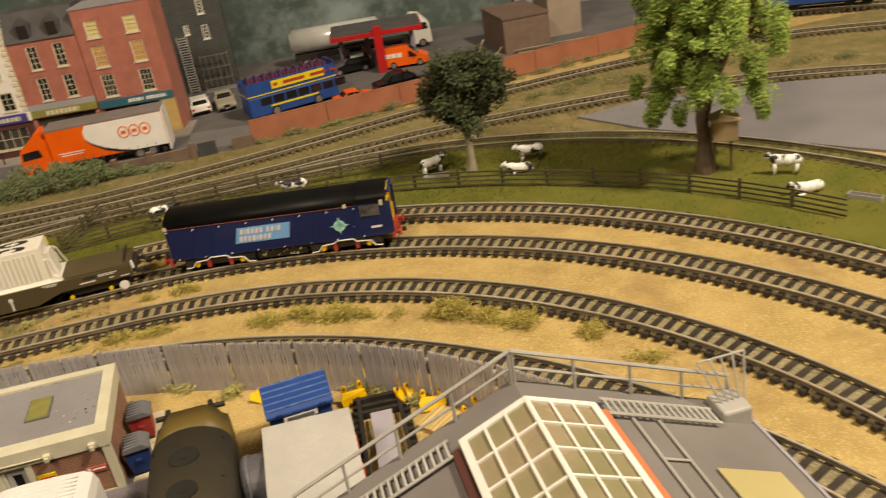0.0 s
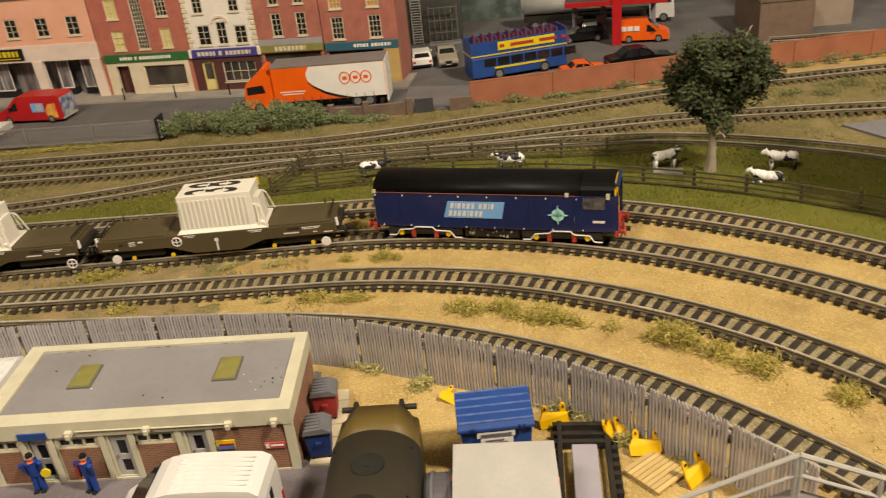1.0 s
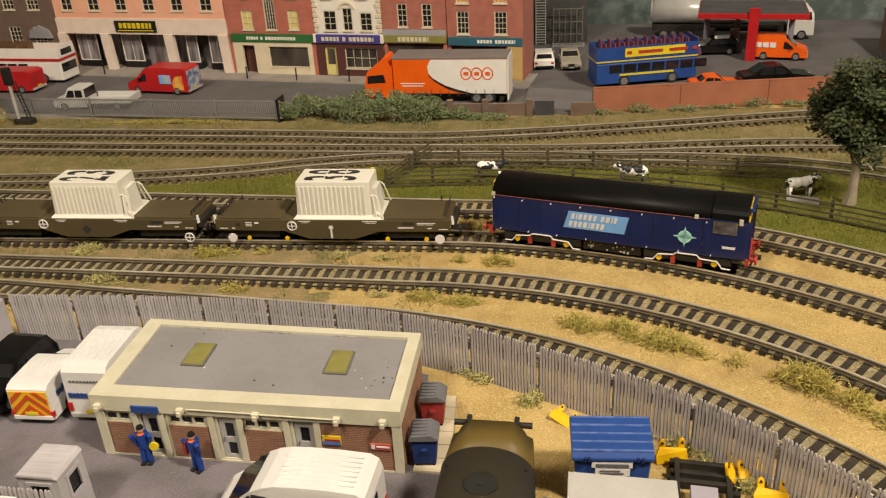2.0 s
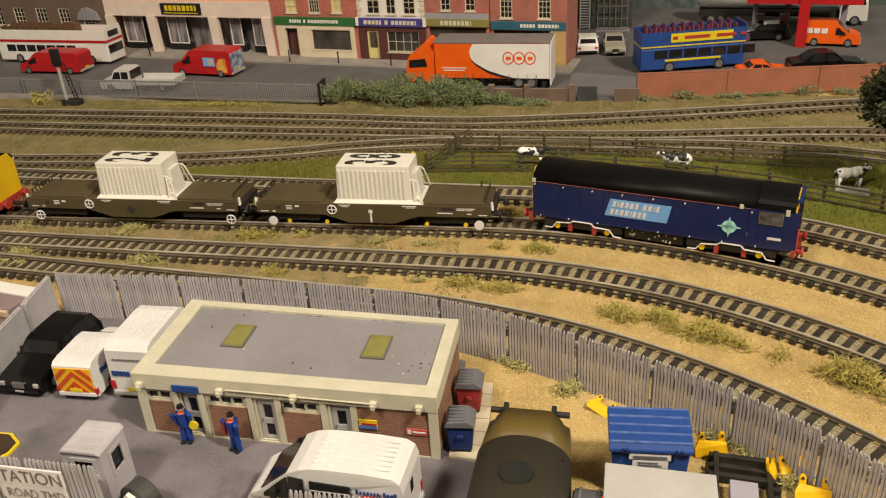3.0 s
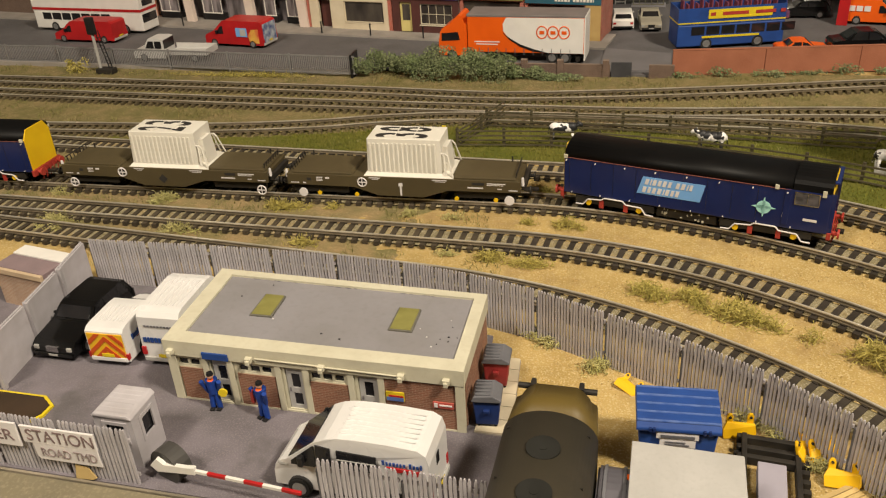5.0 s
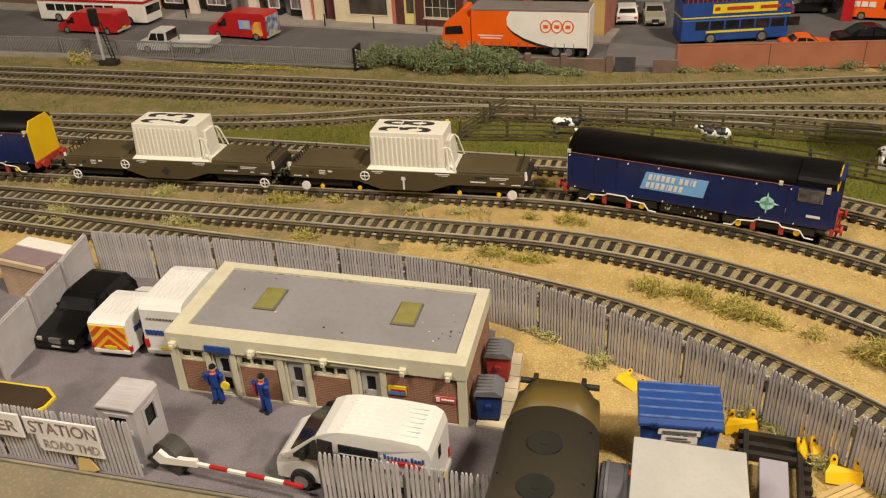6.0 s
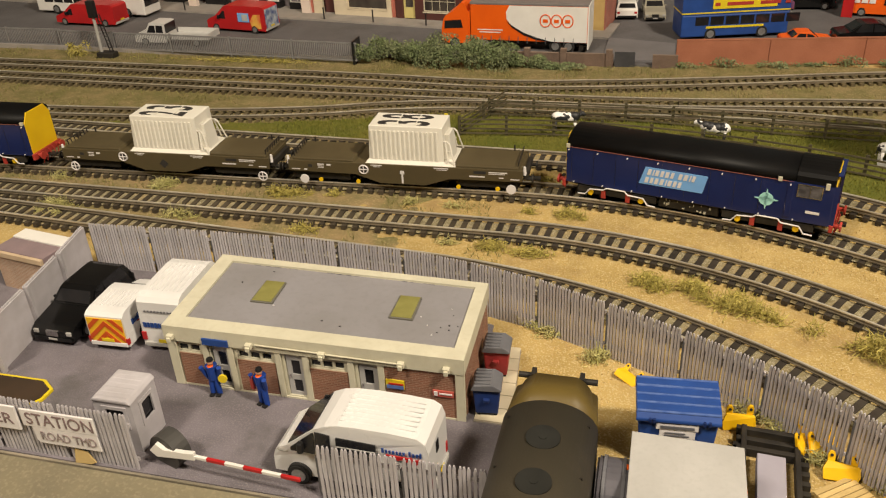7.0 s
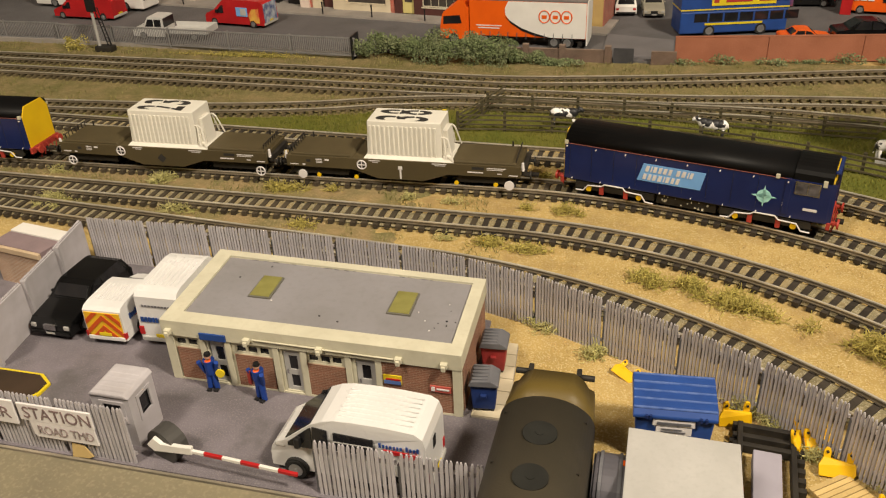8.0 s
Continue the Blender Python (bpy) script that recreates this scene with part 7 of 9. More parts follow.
# grey road railing
RAILMESH = mat("dark_mesh_grey", (0.24, 0.235, 0.235), (0.18, 0.175, 0.175), 90, 0.6)
rl = thing("road_railing", pose(-0.62, 0.8615, 0.002), "grey mesh road railing panel beside the tracks", "railing", "road railings")
b = bmesh.new()
box(b, 0, 0.0008, -0.0003, 0.0003, 0.0015, 0.0205)
bar0 = part("upright", b, RAILMESH, rl)
for k in range(1, 34):
    twin(bar0, rl, pose(k * 0.0021, 0, 0))
b = bmesh.new()
box(b, 0, 0.071, -0.0006, 0.0006, 0.0190, 0.0204)
box(b, 0, 0.071, -0.0006, 0.0006, 0.0020, 0.0032)
part("rail", b, RAILMESH, rl)
b = bmesh.new()
box(b, -0.0008, 0.0008, -0.0008, 0.0008, 0, 0.0215)
part("post", b, RAILMESH, rl)
for k in range(1, 6):
    copy_thing(rl, pose(-0.62 + k * 0.0711, 0.8615 - k * 0.0036, 0.002, 0, 0, -2.9))
for k in range(1, 6):
    copy_thing(rl, pose(-0.62 - k * 0.0711, 0.8615 + k * 0.0036, 0.002, 0, 0, -2.9))
b = bmesh.new()
box(b, -1.2, -0.195, -0.004, 0.0, 0, 0.005)
solid("kerb_wall", b, PAVING, "low pale kerb below the road railing", "kerb", kind="structure", m=pose(0, 0.8485, 0, 0, 0, -1.0))
b = bmesh.new()
box(b, 0, 0.002, 0, 0.020, 0, 0.024, 0, 0.0003)
solid("railing_end", b, BLACK, "black end panel of the road railing", "panel", m=pose(-0.198, 0.838, 0))

# brick boundary wall
bw = thing("boundary_wall", pose(0.113, 0.8690, 0, 0, 0, 8.2), "reddish brick-card boundary wall above the track", "wall")
b = bmesh.new()
WALLRED = mat("red_card_wall", (0.36, 0.135, 0.075), (0.30, 0.11, 0.06), 50, 0.85, 0.3, speck=(0.42, 0.19, 0.12), speck_amt=0.25, fine=900)
for k in range(6):
    b = bmesh.new()
    box(b, 0.0842 * k, 0.0842 * k + 0.0838, 0, 0.0030, 0.0, 0.0235 + (0.0005 if k % 2 else 0), 0, 0.0003)
    part("wall_panel", b, WALLRED, bw)
b = bmesh.new()
box(b, 0.0, 0.505, -0.0002, 0.0032, 0.0238, 0.0246)
part("coping", b, WALLRED, bw)
# low dark wall by the lane and the small ramp
lw = thing("low_wall", pose(-0.060, 0.8560, 0, 0, 0, 1), "low dark brown brick wall with piers", "wall")
b = bmesh.new()
box(b, 0, 0.116, 0, 0.003, 0, 0.0130)
box(b, 0.152, 0.175, 0, 0.003, 0, 0.0130)
part("wall", b, BROWNBRICK, lw)
b = bmesh.new()
for x in (-0.003, 0.031, 0.066, 0.109):
    box(b, x, x + 0.006, -0.0012, 0.0042, 0, 0.0170, 0, 0.0003)
part("pier", b, BROWNBRICK, lw)
b = bmesh.new()
box(b, 0.117, 0.136, 0.0005, 0.0015, 0.0005, 0.0150)
part("gate", b, mat("gate_grey", (0.06, 0.06, 0.065), (0.045, 0.045, 0.05), 90, 0.6), lw, "dark grey metal gate")
b = bmesh.new()
prism(b, [(0.045, 0.870), (0.112, 0.873), (0.112, 0.93), (0.045, 0.945)], 0.0024, 0.0040, "z")
solid("lane_ramp", b, mat("lane_tarmac", (0.17, 0.16, 0.165), (0.135, 0.128, 0.13), 26, 0.8, 0.3), "mid-grey lane ramp between wall and road", "ramp", kind="structure")


# ---- road vehicles in the town ----
Z2 = 0.0024
# orange and white curtain-side lorry
tk = thing("lorry", pose(-0.052, 0.9100, Z2, 0, 0, 180 - 2.0), "orange lorry with white and orange curtain-sided trailer", "lorry")
HL = 0.0805
b = bmesh.new()
box(b, -HL, 0.037, -0.0165, 0.0165, 0.0105, 0.0460, 0, 0.0004)
part("trailer_body", b, ORANGE, tk, "orange curtain side")
b = bmesh.new()
box(b, -HL - 0.0006, 0.0376, -0.0168, 0.0168, 0.0458, 0.0482, 0, 0.0004)
part("trailer_roof", b, mat("trailer_roof_grey", (0.20, 0.18, 0.175), (0.17, 0.155, 0.15), 40, 0.6), tk, "grey trailer roof")
for sy in (-1, 1):
    b = bmesh.new()
    pts = [(-HL + 0.0004, 0.0110), (-HL + 0.0004, 0.0455), (-0.0030, 0.0455), (0.0005, 0.0390), (0.0000, 0.0320), (-0.0060, 0.0245), (-0.0170, 0.0175), (-0.0300, 0.0130), (-0.0440, 0.0110)]
    prism(b, pts, sy * 0.0164, sy * 0.0168, "y")
    wp = part("white_curtain", b, WHITE, tk, "white curtain panel with curved edge")
    b = bmesh.new()
    sw = [(0.0000, 0.0300), (-0.0060, 0.0238), (-0.0170, 0.0168), (-0.0300, 0.0123), (-0.0500, 0.0100), (-0.0420, 0.0118), (-0.0300, 0.0148), (-0.0170, 0.0192), (-0.0060, 0.0256)]
    prism(b, sw, sy * 0.0165, sy * 0.0170, "y")
    part("swoosh", b, BLACK, wp)
    for cx in (-0.0610, -0.0500, -0.0390):
        b = bmesh.new()
        for i in range(20):
            a0, a1 = 2 * math.pi * i / 20, 2 * math.pi * (i + 1) / 20
            rod(b, (cx + 0.0052 * math.cos(a0), sy * 0.0169, 0.0315 + 0.0060 * math.sin(a0)), (cx + 0.0052 * math.cos(a1), sy * 0.0169, 0.0315 + 0.0060 * math.sin(a1)), 0.0006, 4)
        box(b, cx - 0.0024, cx + 0.0024, sy * 0.0168 - 0.0002, sy * 0.0168 + 0.0004, 0.0298, 0.0330)
        part("logo_ring", b, ORANGE, wp, "orange ring with a plain bar")
    b = bmesh.new()
    for i in range(12):
        box(b, 0.034 - i * 0.0092, 0.0345 - i * 0.0092, sy * 0.0165, sy * 0.0172, 0.0085, 0.0150)
    part_each("strap", b, BINLID, tk)
    b = bmesh.new()
    box(b, 0.004, 0.030, sy * 0.0164, sy * 0.0168, 0.0205, 0.0215)
    box(b, 0.006, 0.028, sy * 0.0164, sy * 0.0168, 0.0180, 0.0190)
    part_each("bar", b, SIGNWHITE, tk)
b = bmesh.new()
box(b, -HL, 0.034, -0.012, 0.012, 0.0065, 0.0106)
box(b, -HL + 0.004, -HL + 0.008, -0.0155, 0.0155, 0.0030, 0.0075)
part("chassis", b, FRAMEDARK, tk)
b = bmesh.new()
box(b, -HL - 0.0014, -HL, -0.0166, 0.0166, 0.0040, 0.0475, 0, 0.0003)
part("rear_door", b, WHITE, tk)
cb = [(0.0400, 0.0060), (0.0400, 0.0380), (0.0440, 0.0460), (0.0470, 0.0470), (0.0560, 0.0380), (0.0640, 0.0330), (0.0660, 0.0300), (0.0680, 0.0200), (0.0685, 0.0060)]
part("cab", shell(cb, 0.0158, 3.0, 0.03, 0.0012), ORANGE, tk, "orange high-roofed cab")
side_glass(tk, [[(0.0455, 0.0220), (0.0650, 0.0205), (0.0645, 0.0285), (0.0475, 0.0300)]], 0.0158, 3.0, 0.03)
cross_glass(tk, 0.0680, 0.0210, 0.0663, 0.0298, 0.0140, 0.0136)
b = bmesh.new()
box(b, 0.0380, 0.0402, -0.0150, 0.0150, 0.0080, 0.0380)
part("air_deflector", b, ORANGE, tk)
wheels(tk, (-0.062, -0.049, 0.022, 0.0545), 0.0140, 0.0062, 0.0040)


def bus(m, paint, band, label, advert=None, L=0.125):
    """An open-topped double-deck bus, nose at +x."""
    t = thing("open_top_bus", m, label, "bus")
    a, w = L / 2, 0.0160
    b = bmesh.new()
    box(b, -a, a, -w, w, 0.0035, 0.0255, 0, 0.0012)
    part("lower_body", b, paint, t)
    b = bmesh.new()
    wall_with_holes(b, -a, a, 0.0255, 0.0420, [], -w, -w + 0.0010)
    wall_with_holes(b, -a, a, 0.0255, 0.0420, [], w - 0.0010, w)
    box(b, -a, -a + 0.001, -w + 0.001, w - 0.001, 0.0255, 0.0420)
    box(b, a - 0.001, a, -w + 0.001, w - 0.001, 0.0255, 0.0450)
    part("upper_side", b, paint, t, "open upper deck sides")
    b = bmesh.new()
    box(b, -a - 0.0002, a + 0.0002, -w - 0.0003, w + 0.0003, 0.0268, 0.0300 if band is RED else 0.0280)
    part("band", b, band, t)
    b = bmesh.new()
    box(b, -a + 0.001, a - 0.001, -w + 0.001, w - 0.001, 0.0252, 0.0262)
    part("upper_floor", b, BINLID, t)
    seat = None
    for i in range(11):
        for sy in (-1, 1):
            x = -a + 0.012 + i * 0.0098
            if seat is None:
                b = bmesh.new()
                box(b, -0.0018, 0.0024, -0.0052, 0.0052, 0.0262, 0.0335, 0, 0.0004)
                box(b, -0.0024, -0.0010, -0.0052, 0.0052, 0.0335, 0.0455, 0, 0.0005)
                seat = part("seat", b, mat("seat_brown", (0.16, 0.09, 0.045), (0.12, 0.07, 0.035), 80, 0.6) if band is RED else mat("seat_violet", (0.09, 0.05, 0.16), (0.28, 0.06, 0.05), 90, 0.6), t)
                seat.matrix_basis = pose(x, sy * 0.0085, 0)
            else:
                twin(seat, t, pose(x, sy * 0.0085, 0))
    for sy in (-1, 1):
        for i in range(7):
            b = bmesh.new()
            x0 = -a + 0.014 + i * 0.0152
            box(b, x0, x0 + 0.0132, sy * (w - 0.0002), sy * (w + 0.0002), 0.0150, 0.0235)
            part("side_window", b, SMOKED, t)
        if advert:
            b = bmesh.new()
            box(b, -a + 0.030, a - 0.014, sy * (w - 0.0002), sy * (w + 0.0006), 0.0310, 0.0400)
            ad = part("advert_board", b, SIGNYEL, t, "yellow advert board with dark bars")
            b = bmesh.new()
            for x0, wd in ((0.002, 0.005), (0.014, 0.026), (0.047, 0.020), (0.072, 0.005)):
                box(b, -a + 0.030 + x0, -a + 0.030 + x0 + wd, sy * (w + 0.0003), sy * (w + 0.0009), 0.0340, 0.0372)
            part_each("bar", b, advert, ad)
            b = bmesh.new()
            box(b, -a + 0.025, a - 0.025, sy * (w - 0.0002), sy * (w + 0.0005), 0.0118, 0.0138)
            part("stripe", b, SIGNYEL, t, "yellow lower stripe")
    b = bmesh.new()
    box(b, a - 0.0004, a + 0.0005, -w * 0.85, w * 0.85, 0.0135, 0.0235, 0, 0.0003)
    part("windscreen", b, SMOKED, t)
    b = bmesh.new()
    box(b, a - 0.0004, a + 0.0006, -w * 0.6, w * 0.6, 0.0330, 0.0400)
    part("destination_box", b, SMOKED, t)
    wheels(t, (-a + 0.030, a - 0.026), w - 0.0010, 0.0062, 0.0034)
    return t


bus(pose(-0.600, 1.0060, Z2, 0, 0, -5), WHITE, RED, "white open-top bus with red band and brown seats", L=0.165)
bus(pose(0.1640, 0.9720, Z2, 0, 0, 15.5), BLUE, SIGNYEL, "blue open-top bus with yellow advert and stripe", advert=BUFFRED, L=0.108)
# the red van, ice-cream van, pickup
panel_van(pose(-0.575, 0.9560, Z2, 0, 0, 176), RED, "small red van parked beside the white bus", 0.085, 0.0135, 0.0260, ribs=False)
ic = panel_van(pose(-0.370, 0.9480, Z2, 0, 0, 172), RED, "red ice cream van with bright painted hatch", 0.078, 0.0150, 0.0300, ribs=False)
for sy in (-1, 1):
    b = bmesh.new()
    box(b, -0.019, -0.004, sy * 0.0148, sy * 0.0155, 0.0125, 0.0225, 0, 0.0003)
    hw = part("serving_hatch", b, PANELBLUE, ic, "blue framed serving hatch")
    b = bmesh.new()
    box(b, -0.0175, -0.0100, sy * 0.0153, sy * 0.0158, 0.0140, 0.0212)
    part("pane", b, LIGHTGREY, hw)
    b = bmesh.new()
    prism(b, [(-0.034, 0.006), (-0.022, 0.006), (-0.020, 0.014), (-0.025, 0.021), (-0.034, 0.022)], sy * 0.0148, sy * 0.0154, "y")
    part("picture_panel", b, mat("sweet_colours", (0.75, 0.45, 0.08), (0.65, 0.12, 0.05), 150, 0.5), ic, "orange and yellow painted panel")
b = bmesh.new()
box(b, -0.0398, -0.0388, -0.0125, 0.0125, 0.006, 0.027)
part("rear_picture", b, mat("rear_colours", (0.45, 0.50, 0.55), (0.04, 0.07, 0.22), 170, 0.5), ic, "pale and navy painted tail")
pk = thing("flatbed_truck", pose(-0.418, 0.8850, Z2, 0, 0, 180), "white flatbed pickup truck parked by the railing", "truck")
b = bmesh.new()
PW = mat("dull_white", (0.58, 0.57, 0.55), (0.52, 0.51, 0.49), 60, 0.5)
part("cab", shell([(0.008, 0.004), (0.008, 0.0240), (0.012, 0.0250), (0.026, 0.0250), (0.032, 0.0160), (0.044, 0.0130), (0.046, 0.0100), (0.046, 0.004)], 0.0120, 8, 0.015, 0.0010), PW, pk)
side_glass(pk, [[(0.0105, 0.0150), (0.0185, 0.0150), (0.0185, 0.0225), (0.0105, 0.0225)], [(0.0198, 0.0150), (0.0300, 0.0150), (0.0260, 0.0225), (0.0198, 0.0225)]], 0.0120, 8, 0.015)
cross_glass(pk, 0.0325, 0.0162, 0.0268, 0.0240, 0.0105, 0.0098)
b = bmesh.new()
box(b, 0.0074, 0.0079, -0.0105, 0.0105, 0.0140, 0.0235)
part("rear_window", b, BLACK, pk)
b = bmesh.new()
box(b, -0.044, 0.006, -0.0130, 0.0130, 0.0085, 0.0100)
for y in (-0.0130, 0.0120):
    box(b, -0.044, 0.006, y, y + 0.0010, 0.0100, 0.0150)
box(b, -0.044, -0.043, -0.012, 0.012, 0.0100, 0.0150)
part("flatbed", b, PW, pk)
wheels(pk, (-0.028, 0.034), 0.0110, 0.0048)

saloon(pose(0.0560, 1.0440, Z2, 0, 0, 96), WHITE, "white hatchback parked nose-in down the lane", 0.052, 0.0115, 0.0190, True)
saloon(pose(0.0865, 1.0400, Z2, 0, 0, -84), mat("champagne_paint", (0.42, 0.39, 0.31), (0.36, 0.33, 0.26), 60, 0.35, metal=0.3), "champagne grey saloon parked down the lane", 0.054, 0.0112, 0.0185)
saloon(pose(0.2510, 1.0870, Z2, 0, 0, 184), CARBLACK, "glossy black car waiting under the petrol canopy", 0.056, 0.0112, 0.0190, True)
saloon(pose(0.2960, 0.9480, Z2, 0, 0, 8), CARBLACK, "long black limousine parked behind the brick wall", 0.074, 0.0118, 0.0230)
saloon(pose(0.2350, 0.9380, Z2, 0, 0, 8), ORANGE, "low orange sports car behind the brick wall", 0.050, 0.0110, 0.0150)
panel_van(pose(0.3200, 1.0620, Z2, 0, 0, -10), ORANGE, "orange breakdown van with white lettering bars", 0.060, 0.0130, 0.0265, logo=False, ribs=False)
ov = bpy.data.objects["van.005"]
b = bmesh.new()
for x in (-0.025, -0.0175, -0.010):
    box(b, x, x + 0.0062, -0.0134, -0.0128, 0.0145, 0.0200)
part_each("bar", b, SIGNWHITE, ov, "white bars in place of lettering")

# petrol station canopy
pc = thing("petrol_canopy", pose(0.289, 1.060, Z2, 0, 0, -8), "petrol station canopy with red edge and red post", "canopy")
b = bmesh.new()
box(b, -0.060, 0.057, -0.010, 0.066, 0.0460, 0.0520, 0, 0.0004)
part("canopy_edge", b, RED, pc, "red canopy fascia")
b = bmesh.new()
box(b, -0.0585, 0.0555, -0.0085, 0.0645, 0.0515, 0.0530)
part("canopy_roof", b, SLATE, pc, "dark grey canopy roof")
b = bmesh.new()
box(b, -0.0055, 0.0055, -0.0125, -0.0085, 0.0, 0.0585, 0, 0.0004)
part("post", b, RED, pc)
for x, y in ((-0.05, 0.055), (0.045, 0.055), (-0.015, 0.055)):
    b = bmesh.new()
    box(b, x - 0.003, x + 0.003, y - 0.003, y + 0.003, 0, 0.0460)
    part("post", b, LILAC, pc)
for x in (-0.045, -0.018):
    b = bmesh.new()
    box(b, x - 0.005, x + 0.005, 0.030, 0.038, 0.0, 0.026, 0, 0.0008)
    part("fuel_pump", b, LILAC, pc, "lilac-grey fuel pump")
# tanker lorry behind the canopy
tl = thing("tanker_lorry", pose(0.292, 1.168, Z2, 0, 0, -6), "silver tanker lorry with white cab", "lorry")
b = bmesh.new()
cyl(b, (-0.045, 0, 0.0335), (1, 0, 0), 0.0165, 0.125, 28)
bmesh.ops.bevel(b, geom=[e for e in b.edges if e.calc_face_angle(0) > 1.0], offset=0.004, segments=3, affect="EDGES")
part("tank", b, mat("polished_tank", (0.72, 0.72, 0.70), (0.62, 0.62, 0.60), 60, 0.22, metal=0.35), tl, "polished silver tank", smooth=True)
b = bmesh.new()
box(b, -0.105, 0.085, -0.010, 0.010, 0.0090, 0.0170)
part("chassis", b, FRAMEDARK, tl)
part("cab", shell([(0.055, 0.006), (0.055, 0.0400), (0.060, 0.0460), (0.072, 0.0440), (0.0835, 0.0320), (0.0850, 0.0180), (0.0855, 0.006)], 0.0155, 3, 0.03, 0.0014), WHITE, tl)
side_glass(tl, [[(0.0640, 0.0250), (0.0820, 0.0245), (0.0800, 0.0335), (0.0660, 0.0345)]], 0.0155, 3, 0.03)
cross_glass(tl, 0.0848, 0.0230, 0.0838, 0.0315, 0.014, 0.0135)
wheels(tl, (-0.09, -0.078, 0.040, 0.072), 0.0135, 0.0062, 0.004)

# brown shed
sh = thing("brown_shed", pose(0.440, 1.012, Z2), "plain brown brick shed with flat roof", "shed")
b = bmesh.new()
box(b, 0, 0.060, 0, 0.095, 0, 0.0420)
part("wall", b, brick_mat("shed_brick", (0.20, 0.125, 0.09), (0.165, 0.105, 0.075), (0.22, 0.16, 0.12)), sh)
b = bmesh.new()
box(b, -0.001, 0.061, -0.001, 0.096, 0.0420, 0.0445)
part("roof", b, BROWNBRICK, sh)
tw = thing("brown_block", pose(0.515, 1.055, Z2), "tall pale brown block behind the shed", "building")
b = bmesh.new()
box(b, 0, 0.045, 0, 0.06, 0, 0.12)
part("wall", b, mat("pale_brown_render", (0.34, 0.27, 0.21), (0.29, 0.23, 0.18), 40, 0.8), tw)
b = bmesh.new()
box(b, -0.002, 0.047, -0.002, 0.062, 0.12, 0.124)
part("roof", b, CONCRETE, tw)
# old coaches at the layout's far end
for k, (u, c1, c2) in enumerate(((0.02, RED, WHITE), (0.155, BLUE, LOCOYEL))):
    ln = Line(smooth_line([(0.62, 0.985), (0.74, 0.955), (0.88, 0.88), (1.0, 0.78)]))
    x, y, a = ln.at(u + 0.055)
    co = thing("railway_coach", pose(x, y, 0.0066, 0, 0, math.degrees(a)), ("red and white" if k == 0 else "blue and yellow") + " railway coach standing on the end track", "coach", "standing coaches")
    b = bmesh.new()
    box(b, -0.062, 0.062, -0.0165, 0.0165, 0.008, 0.024, 0, 0.0008)
    part("body", b, c1, co)
    b = bmesh.new()
    box(b, -0.062, 0.062, -0.0166, 0.0166, 0.024, 0.034, 0, 0.0006)
    part("upper_body", b, c2, co)
    b = bmesh.new()
    prism(b, [(-0.0166, 0.034), (0.0166, 0.034), (0.012, 0.041), (0, 0.043), (-0.012, 0.041)], -0.062, 0.062, "x")
    part("roof", b, LIGHTGREY, co)
    for i in range(7):
        for sy in (-1, 1):
            b = bmesh.new()
            box(b, -0.056 + i * 0.0165, -0.044 + i * 0.0165, sy * 0.0165, sy * 0.0169, 0.0255, 0.0325)
            part("side_window", b, SMOKED, co)
    for xc in (-0.042, 0.042):
        wheelset(co, xc - 0.01, 0.006)
        wheelset(co, xc + 0.01, 0.006)
    b = bmesh.new()
    box(b, -0.058, 0.058, -0.012, 0.012, 0.0055, 0.0082)
    part("underframe", b, FRAMEDARK, co)

# colour light signal
sgn_ = thing("railway_signal", pose(-0.482, 0.8350, 0.0006, 0, 0, 0), "grey-posted railway signal with dark head", "signal")
b = bmesh.new()
cyl(b, (0, 0, 0.024), (0, 0, 1), 0.0017, 0.048, 10)
part("post", b, TIN, sgn_)
b = bmesh.new()
box(b, -0.0045, 0.0045, -0.003, 0.003, 0.042, 0.060, 0, 0.0012)
part("head", b, BLACK, sgn_)
b = bmesh.new()
for s in (0.006, 0.010):
    rod(b, (s + 0.004, 0.002, 0), (s - 0.004, 0.002, 0.046), 0.0006)
for k in range(11):
    rod(b, (0.0095 - 0.0008 * k, 0.002, 0.004 * k + 0.002), (0.0135 - 0.0008 * k, 0.002, 0.004 * k + 0.002), 0.0004, 5)
part("ladder", b, BLACK, sgn_)
b = bmesh.new()
box(b, -0.004, 0.016, -0.005, 0.006, 0, 0.006, 0, 0.001)
part("base", b, FRAMEDARK, sgn_)

# ---- backscene and the room ----
BACK = mat("painted_backscene", (0.10, 0.135, 0.13), (0.055, 0.075, 0.065), 9, 0.9, fine=60, speck=(0.16, 0.19, 0.19), speck_amt=0.35, patch=(0.26, 0.32, 0.33), patch_scale=6)
b = bmesh.new()
box(b, -1.45, 0.53, 0, 0.01, 0, 0.42)
solid("backdrop", b, BACK, "dull teal painted backscene board behind the town", "backdrop", kind="structure", m=pose(0, 1.262, 0))
b = bmesh.new()
box(b, 0, 0.9, 0, 0.01, 0, 0.42)
solid("backdrop", b, mat("grey_blue_backscene", (0.30, 0.33, 0.40), (0.22, 0.24, 0.29), 7, 0.9), "grey-blue painted backscene board", "backdrop", kind="structure", m=pose(0.535, 1.262, 0, 0, 0, -14))
ROOMW = mat("room_wall", (0.44, 0.40, 0.34), (0.40, 0.36, 0.31), 3, 0.9)
